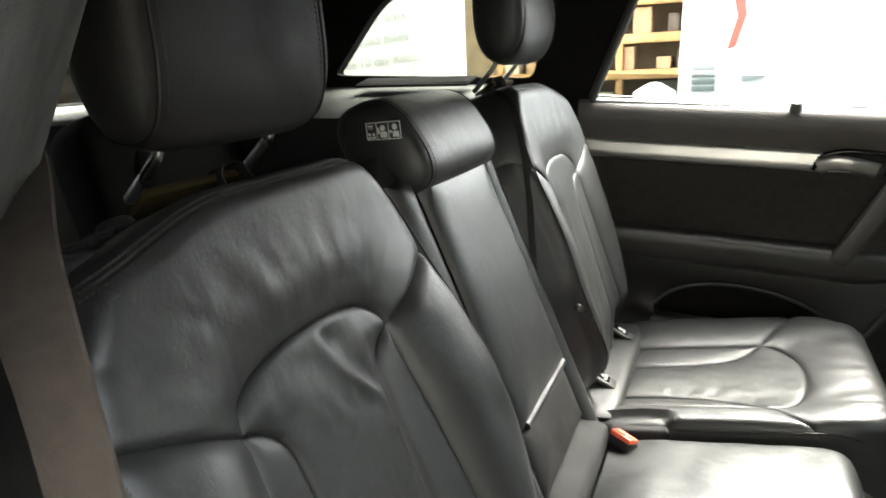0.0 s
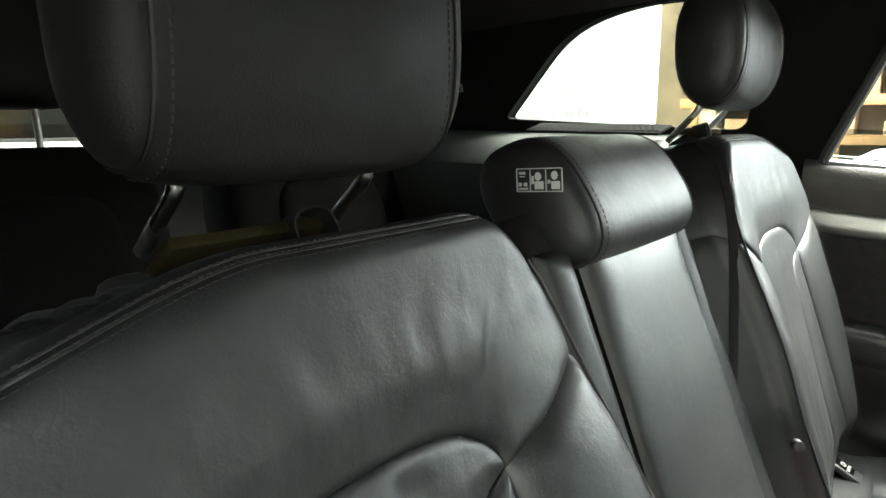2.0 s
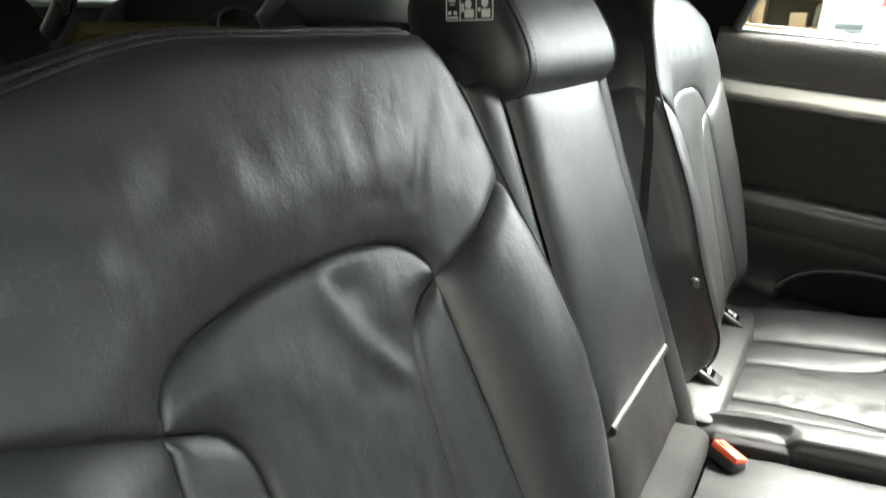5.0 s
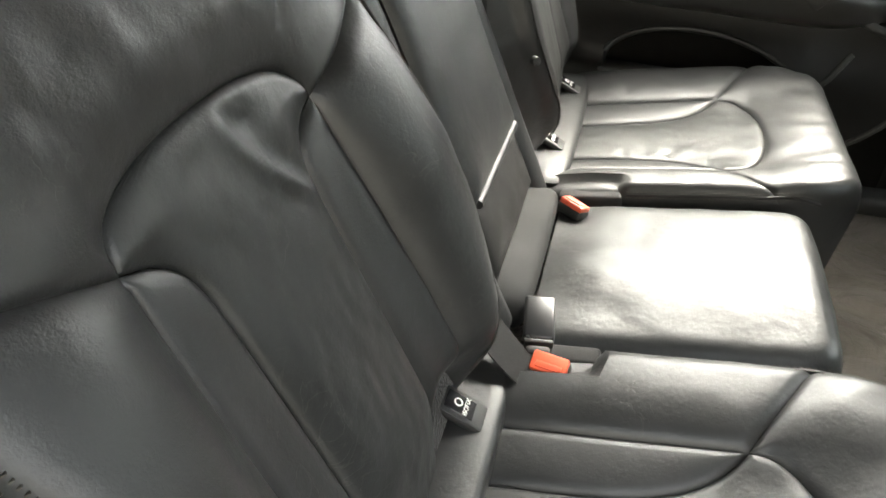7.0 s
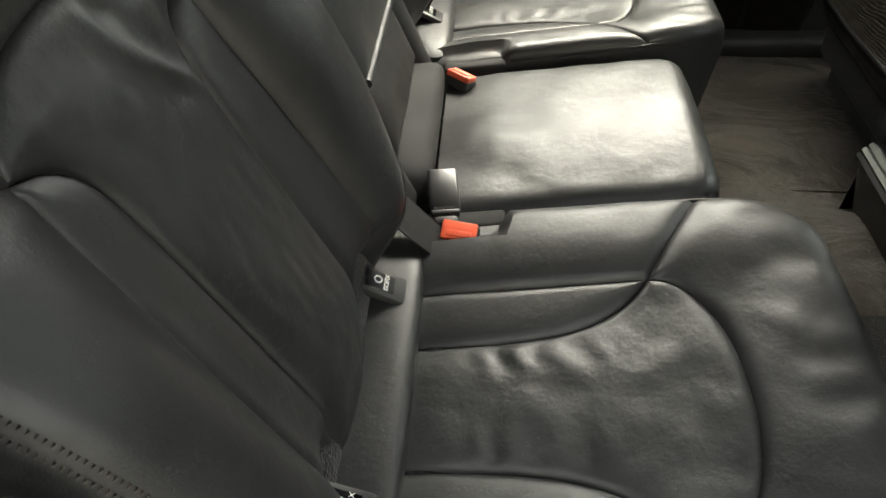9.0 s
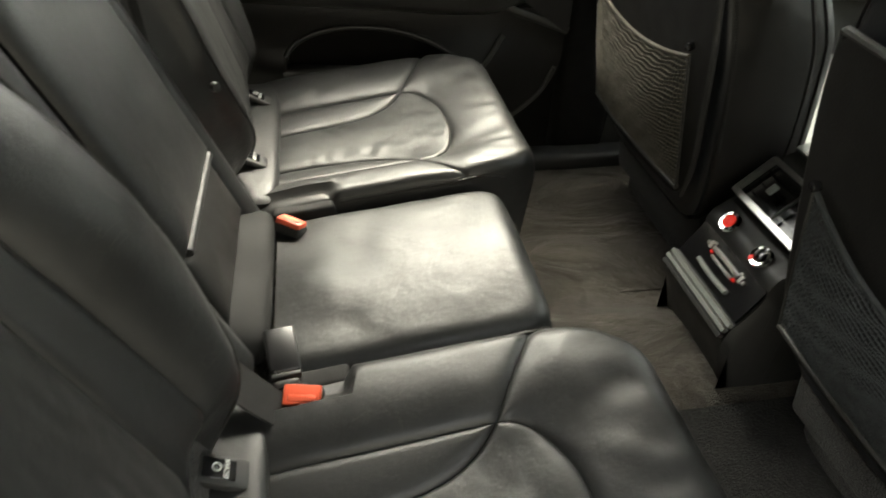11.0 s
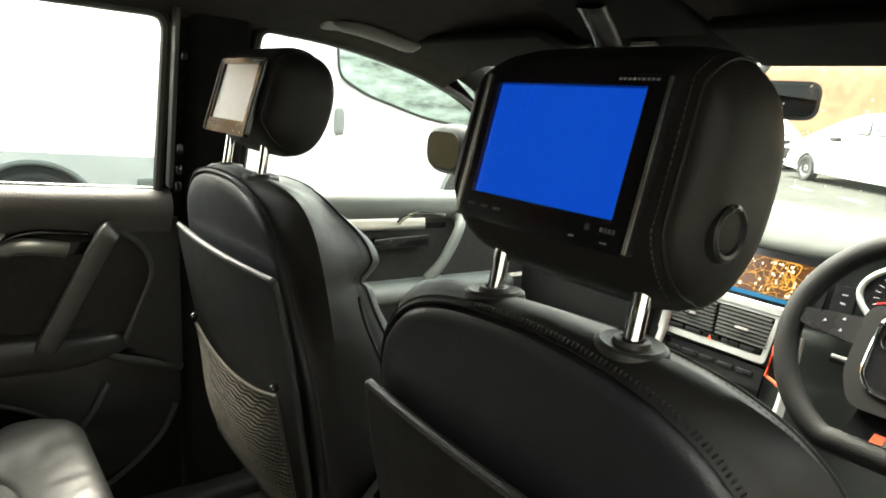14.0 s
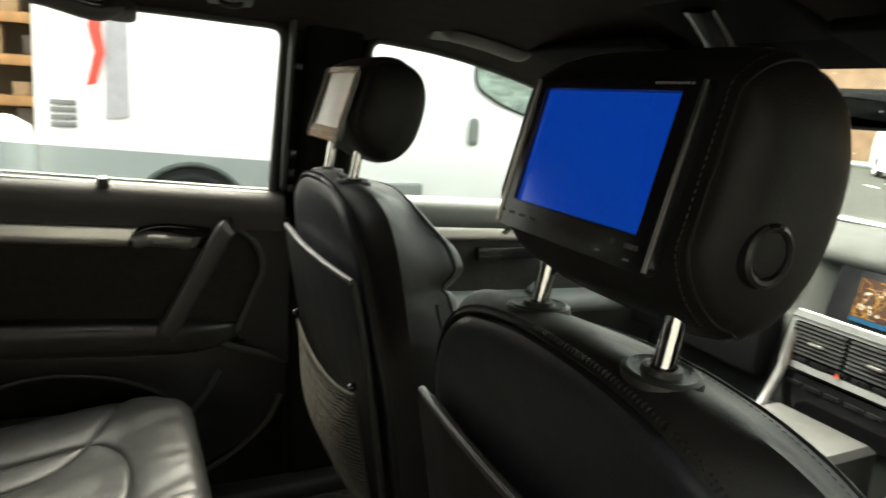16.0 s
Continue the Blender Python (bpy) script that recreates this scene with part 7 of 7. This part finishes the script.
def panel_van(name, at, heading, length, height, label, prof, glass_lines, wheels, wide=1.8):
    """A van from its side outline (along, up), at the foot of its rear corner; heading in degrees from +x."""
    van = thing(name, at, label, "van")
    m = Matrix.Translation(at) @ pose(0, 0, 0, 0, 0, heading)
    ol = [(p.x, p.y) for p in smooth_path([(a, b, 0) for a, b in prof] + [(*prof[0], 0)], 3)[:-1]]
    rows = []
    for y, k in ((0.0, 0.94), (0.03, 0.985), (0.12, 1.0), (wide / 2, 1.006), (wide - 0.12, 1.0), (wide - 0.03, 0.985), (wide, 0.94)):
        rows.append([m @ Vector((length / 2 + (a - length / 2) * (0.97 + 0.03 * k), -y - 0.10 * (wide / 2 - y) * bump(b, height * 0.55, height) * 0.8, height * 0.45 + (b - height * 0.45) * k)) for a, b in ol])
    part("body", grid(rows, closed_u=True, caps=True), WHITE_PAINT, van, "white painted body")
    for x, r in wheels:
        for y in (-0.06, -wide + 0.06):
            road_wheel(van, m @ Vector((x, y, r)), m.to_3x3() @ Vector((0, 1 if y > -0.5 else -1, 0)), r)
        arch = [m @ Vector((x + (r + 0.06) * math.cos(radians(a)), 0.005, r + (r + 0.06) * math.sin(radians(a)))) for a in range(0, 181, 9)]
        part("wheel_arch", sweep(arch, ring(0.03, 8), up=m.to_3x3() @ Vector((0, 1, 0))), GREY_PLASTIC, van, "grey wheel arch lip")
        disc = [m @ Vector((x + (r + 0.05) * math.cos(radians(a)), 0.004, max(0.16, r + (r + 0.05) * math.sin(radians(a))))) for a in range(0, 360, 12)]
        part("wheel_well", mesh(disc, [tuple(range(len(disc)))]), TYRE, van, smooth=False)
    for loop, ins in glass_lines:
        pts = rounded(loop, 0.05)
        lean = lambda a, b, d: m @ Vector((a, 0.012 + d - 0.08 * bump(b, height * 0.55, height), b))
        w = part("side_window", plate(pts, [], lean, 0.006), material("dark_van_glass", (0.10, 0.13, 0.13), 0.06, vary=0.3, vary_scale=3), van, "dark side window", smooth=False)
        part("window_seal", sweep([lean(a, b, 0.006) for a, b in pts], ring(0.012, 6), closed=True), TYRE, w)
    return van, m


# large white van beside the car; its side faces the car
VY = 4.6
bigprof = [(0.0, 0.35), (0.02, 1.2), (0.05, 2.25), (0.12, 2.42), (0.4, 2.46), (2.6, 2.46), (3.3, 2.40), (3.95, 2.15), (4.75, 1.45), (5.45, 1.18), (5.75, 0.95), (5.78, 0.40), (5.6, 0.30), (2.5, 0.30), (0.1, 0.28)]


def big_van():
    van = thing("white_panel_van", (-0.30, VY, 0.0), "large white panel van parked alongside, grey lower trim", "van")
    o = Vector((-0.30, VY, 0))
    ol = [(p.x, p.y) for p in smooth_path([(a, b, 0) for a, b in bigprof] + [(*bigprof[0], 0)], 3)[:-1]]
    rows = [[o + Vector((2.5 + (a - 2.5) * k, y + 0.10 * bump(b, 1.3, 2.4) * (1 if y < 1 else -1), 1.2 + (b - 1.2) * k)) for a, b in ol] for y, k in ((0.0, 0.95), (0.02, 0.985), (0.10, 1.0), (1.0, 1.0), (1.9, 1.0), (1.98, 0.985), (2.0, 0.95))]
    part("body", grid(rows, closed_u=True, caps=True), WHITE_PAINT, van, "white painted body")
    for x in (1.02, 4.95):
        road_wheel(van, o + Vector((x, 0.07, 0.36)), (0, -1, 0), 0.36, 0.22)
        disc = [o + Vector((x + 0.42 * math.cos(radians(a)), -0.006, max(0.30, 0.36 + 0.42 * math.sin(radians(a))))) for a in range(0, 360, 10)]
        part("wheel_well", mesh(disc, [tuple(range(len(disc)))]), TYRE, van, smooth=False)
        arch = [o + Vector((x + 0.43 * math.cos(radians(a)), -0.008, 0.36 + 0.43 * math.sin(radians(a)))) for a in range(0, 181, 9)]
        part("wheel_arch", sweep(arch, ring(0.02, 8), up=(0, 1, 0)), GREY_PLASTIC, van)
    part("rub_strip", box(2.0, VY - 0.015, 0.60, 1.2, 0.05, 0.12, 0.02, 3), GREY_PLASTIC, van, "grey rubbing strip")
    part("skirt", box(2.32, VY - 0.004, 0.42, 2.2, 0.04, 0.20, 0.02, 3), LIGHT_GREY, van, "pale grey lower skirt")
    lean = lambda a, b, d: Vector((a, VY - 0.012 - d + 0.10 * bump(b, 1.3, 2.4), b))
    glass_ = [(3.06, 1.50), (3.06, 2.05), (3.9, 2.02), (4.60, 1.45), (4.55, 1.08), (3.95, 1.18), (3.33, 1.36)]
    # stretched light and dark blotches paint reflections on the cab glass
    w = part("side_window", plate(rounded(glass_, 0.10), [], lean, 0.008), material("van_glass_with_reflections", (0.20, 0.25, 0.22), 0.05, vary=0.75, vary_scale=4.0, stretch=(0.7, 1, 2.2)), van, "green cab window with reflections painted in its colour", smooth=False)
    part("window_seal", sweep([lean(a, b, 0.008) for a, b in rounded(glass_, 0.10)], ring(0.012, 6), up=(0, 1, 0), closed=True), TYRE, w)
    h = part("door_handle", soft_block((3.06, VY - 0.03, 1.12), (0.045, 0.022, 0.12), 0.5, 0.5, None, 24, 14), GREY_PLASTIC, van, "grey upright door handle")
    part("handle_lock", lathe([(0.0, 0.003), (0.02, 0.002), (0.024, 0.0)], (3.06, VY - 0.052, 1.05), (0, -1, 0), 16), LIGHT_GREY, h)
    part("mirror", soft_block((4.70, VY - 0.20, 1.62), (0.09, 0.12, 0.20), 0.6, 0.6, None, 24, 16), LIGHT_GREY, van, "grey van door mirror")
    part("mirror_arm", tube([(4.72, VY - 0.12, 1.50), (4.74, VY - 0.04, 1.42), (4.76, VY + 0.02, 1.40)], 0.03, 8), PLASTIC, van)
    for x in (1.75,):
        part("door_seam", box(x, VY - 0.003 + 0.02, 1.2, 0.008, 0.05, 1.5, 0, 1), GREY_PLASTIC, van)
    part("side_tape", plate([(0.16, 1.10), (0.31, 1.12), (0.32, 2.1), (0.20, 2.1)], [], lean, 0.006), TAPE_GREY, van, "torn grey tape", smooth=False)
    part("red_tape", plate([(0.05, 1.32), (0.11, 1.34), (0.17, 1.55), (0.15, 1.72), (0.20, 1.95), (0.20, 2.15), (0.12, 2.15), (0.12, 1.90), (0.07, 1.72), (0.11, 1.55)], [], lambda a, b, d: lean(a, b, d + 0.006), 0.004), TAPE_RED, van, "red tape", smooth=False)
    part("side_grille", join(*[box(-0.10, VY - 0.006, 1.05 + 0.05 * i, 0.16, 0.02, 0.035, 0.004) for i in range(4)]), GREY_PLASTIC, van, "grey slotted side grille")


big_van()

# white boards with the garage's price list beyond the quarter window
tagged(part("wall_yard", box(-4.7, 5.15, 1.6, 5.0, 0.16, 3.2, 0.01), WALL_WHITE), "white painted boarded wall", "wall", kind="structure")
for i in range(11):
    tagged(part("board_batten", box(-2.24, 5.06 - 0.002 * (i % 2), 0.25 + 0.27 * i, 0.035, 0.03, 0.22, 0.004), WALL_WHITE), "white block edge of the boarded wall", "trim", kind="structure")
sign = thing("price_sign", (-3.6, 5.04, 0.0), "white garage price board with dark lettering", "sign")
part("board", box(-3.85, 5.045, 2.05, 2.3, 0.03, 1.75, 0.006, 2, pose(0, 0, 0, 0, -3, 0)), WALL_WHITE, sign)
INK = material("sign_ink", (0.42, 0.42, 0.41), 0.7, vary=0.15)


def lettering(text, x, z, size):
    cu_ = bpy.data.curves.new("lettering", "FONT")
    cu_.body, cu_.size, cu_.extrude = text, size, 0.001
    cu_.align_x = 'RIGHT'
    tmp = bpy.data.objects.new("tmp", cu_)
    scene.collection.objects.link(tmp)
    me = bpy.data.meshes.new_from_object(tmp.evaluated_get(bpy.context.evaluated_depsgraph_get()))
    bpy.data.objects.remove(tmp)
    bm = bmesh.new()
    bm.from_mesh(me)
    bmesh.ops.transform(bm, matrix=Matrix.Translation((x, 5.022, z)) @ pose(0, 0, 0, 90, 0, 0) @ pose(0, 0, 0, 0, 0, 4), verts=bm.verts)
    return part("lettering", bm, INK, sign, smooth=False)


lettering("8 seats", -2.70, 1.74, 0.125)
lettering("Quad Bikes", -2.68, 1.555, 0.125)
lettering("Free 10 day Retest", -2.53, 1.37, 0.125)

# timber racking with pallets and sheets, further back
rack = thing("timber_rack", (-1.2, 6.8, 0.0), "orange pine racking with stored boards", "rack")
for x in (-2.3, -1.65, -1.0, -0.35, 0.3):
    part("upright", box(x, 6.6, 1.7, 0.07, 0.09, 3.4, 0.006), TIMBER, rack)
for z in (0.75, 1.12, 1.48, 1.85, 2.35, 2.9):
    part("rail", box(-1.0, 6.57, z, 2.9, 0.05, 0.08, 0.006), TIMBER, rack)
    part("shelf", box(-1.0, 6.76, z + 0.045, 2.9, 0.40, 0.02, 0.004), TIMBER, rack)
stock = random.Random(9)
for z in (0.75, 1.12, 1.48, 1.85):
    x = -2.35
    while x < 0.25:
        w, h = stock.uniform(0.10, 0.30), stock.uniform(0.12, 0.27)
        single("stored_box", box(x + w / 2, 6.74, z + 0.055 + h / 2, w, 0.28, h, 0.008), STOCK[stock.randrange(3)], "dusty carton stored on the racking", "carton", "cartons on the rack")
        x += w + stock.uniform(0.03, 0.25)
single("plywood_sheet", box(-1.2, 6.95, 1.6, 3.4, 0.06, 3.2, 0.01), YARD_DARK, "weathered plywood sheets behind the rack", "plywood")
# rounded white bollard near the van's rear end
single("bollard_post", lathe([(0.0, 1.12), (0.05, 1.11), (0.15, 1.05), (0.17, 0.95), (0.17, 0.05), (0.0, 0.0)], (-0.42, 4.35, 0.0), (0, 0, 1), 24), WHITE_PAINT, "white rounded bollard post", "bollard")
# yard fence behind the car
single("timber_stack", box(-6.5, 1.0, 0.75, 1.2, 5.0, 1.5, 0.03), TIMBER_YELLOW, "stack of orange timber behind the car", "timber")
for i in range(5):
    single("yard_pallet", box(-5.85, -1.6 + 1.25 * i, 0.9 + 0.1 * (i % 3), 0.12, 1.0, 1.7, 0.02), YARD_DARK if i % 2 else TIMBER_YELLOW, "upright pallet leaning on the stack", "pallet", "pallets")

# street ahead: brick wall, parked vans, road marks
wall = tagged(part("wall_street", box(25.5, 9.0, 2.6, 0.3, 40.0, 5.2, 0.02, 1), BRICK), "orange-brown brick boundary wall", "wall", kind="structure")
verts, faces = [], []
for r in range(34):
    for c in range(70):
        y, z = 2.0 + 0.235 * c + (0.117 if r % 2 else 0), 0.10 + 0.082 * r
        k = len(verts)
        p = 0.010 + 0.006 * noise.noise(Vector((c * 3.1, r * 2.7, 0)))
        verts += [Vector((25.35 - d, y + a, z + b)) for d in (0, p) for a, b in ((-0.108, -0.034), (0.108, -0.034), (0.108, 0.034), (-0.108, 0.034))]
        faces += [(k + 4, k + 5, k + 6, k + 7), (k, k + 1, k + 5, k + 4), (k + 1, k + 2, k + 6, k + 5), (k + 2, k + 3, k + 7, k + 6), (k + 3, k, k + 4, k + 7)]
tagged(part("brick_courses", mesh(verts, faces), BRICK, wall, smooth=False), kind="stuff")
smallprof = [(0.0, 0.35), (0.02, 1.0), (0.08, 1.48), (0.25, 1.55), (1.41, 1.57), (2.19, 1.53), (2.70, 1.44), (3.22, 1.28), (3.77, 1.08), (4.31, 0.84), (4.55, 0.60), (4.62, 0.36), (4.50, 0.22), (2.0, 0.17), (0.2, 0.20)]
small, sm = panel_van("small_white_van", (14.0, 3.25, 0.0), 58.4, 4.62, 1.57, "small white van with a sloping bonnet parked at the kerb", smallprof,
                      [([(2.05, 1.12), (2.05, 1.38), (2.42, 1.36), (3.0, 1.13)], 0), ([(1.15, 1.12), (1.17, 1.37), (1.75, 1.38), (1.90, 1.12)], 0)], ((0.75, 0.28), (3.83, 0.28)), 1.7)
part("door_mirror", soft_block(sm @ Vector((2.86, 0.10, 0.98)), (0.15, 0.07, 0.055), 0.6, 0.6, pose(0, 0, 0, 0, 0, 58.4), 20, 12), TYRE, small, "dark door mirror")
part("side_moulding", sweep([sm @ Vector((3.13, 0.012, 0.44)), sm @ Vector((1.15, 0.012, 0.52))], ring(0.018, 8)), GREY_PLASTIC, small, "grey rub strip")
for x in (1.98, 3.15):
    part("door_seam", sweep([sm @ Vector((x, 0.006, 0.22)), sm @ Vector((x, -0.012, 1.10))], ring(0.006, 6)), GREY_PLASTIC, small)
parked, pm = panel_van("parked_van", (21.66, 10.97, 0.0), 225.0, 4.62, 1.57, "white van parked nose outward with a dark bumper", smallprof, [], ((0.75, 0.28), (3.83, 0.28)), 1.7)
turn = pose(0, 0, 0, 0, 0, 225)
for name, at, size, mat_, text in (("bumper", (4.60, -0.85, 0.40), (0.14, 1.62, 0.40), TYRE, "dark plastic bumper"), ("grille", (4.47, -0.85, 0.735), (0.16, 0.95, 0.10), TYRE, "dark grille slot"),
                                   ("number_plate", (4.675, -0.85, 0.46), (0.012, 0.52, 0.11), WHITE_PRINT, "blank pale number plate"), ("badge", (4.56, -0.85, 0.735), (0.02, 0.09, 0.12), RIM, "silver badge")):
    c = pm @ Vector(at)
    part(name, box(c.x, c.y, c.z, *size, 0.02 if name == "bumper" else 0.004, 2, turn), mat_, parked, text)
for y in (-0.22, -1.48):
    c = pm @ Vector((4.36, y, 0.78))
    part("headlight", soft_block(c, (0.12, 0.16, 0.09), 0.6, 0.6, turn, 20, 12), material("headlamp_glass", (0.55, 0.57, 0.58), 0.1, vary=0.1), parked, "clear headlight")
for i in range(6):
    tagged(part("road_mark", box(12.35 + 0.82 * i, 3.05 + 1.28 * i, 0.004, 0.62, 0.075, 0.006, 0, 1, pose(0, 0, 0, 0, 0, 57)), ROAD_PAINT), "worn white road dash", "road mark", "road marks")
tagged(part("pavement", box(24.2, 9.0, 0.06, 2.3, 40.0, 0.12, 0.02, 2), GREY_PLASTIC), "grey kerbed pavement by the wall", "pavement", kind="structure")


# plain wall added out of view, to cut sky light at the open door
tagged(part("wall_light_block", box(1.0, -4.2, 2.2, 26.0, 0.3, 4.4, 0.02, 1), BLOCKER_WALL), "added plain wall, out of view, that cuts sky light", "wall", kind="structure")
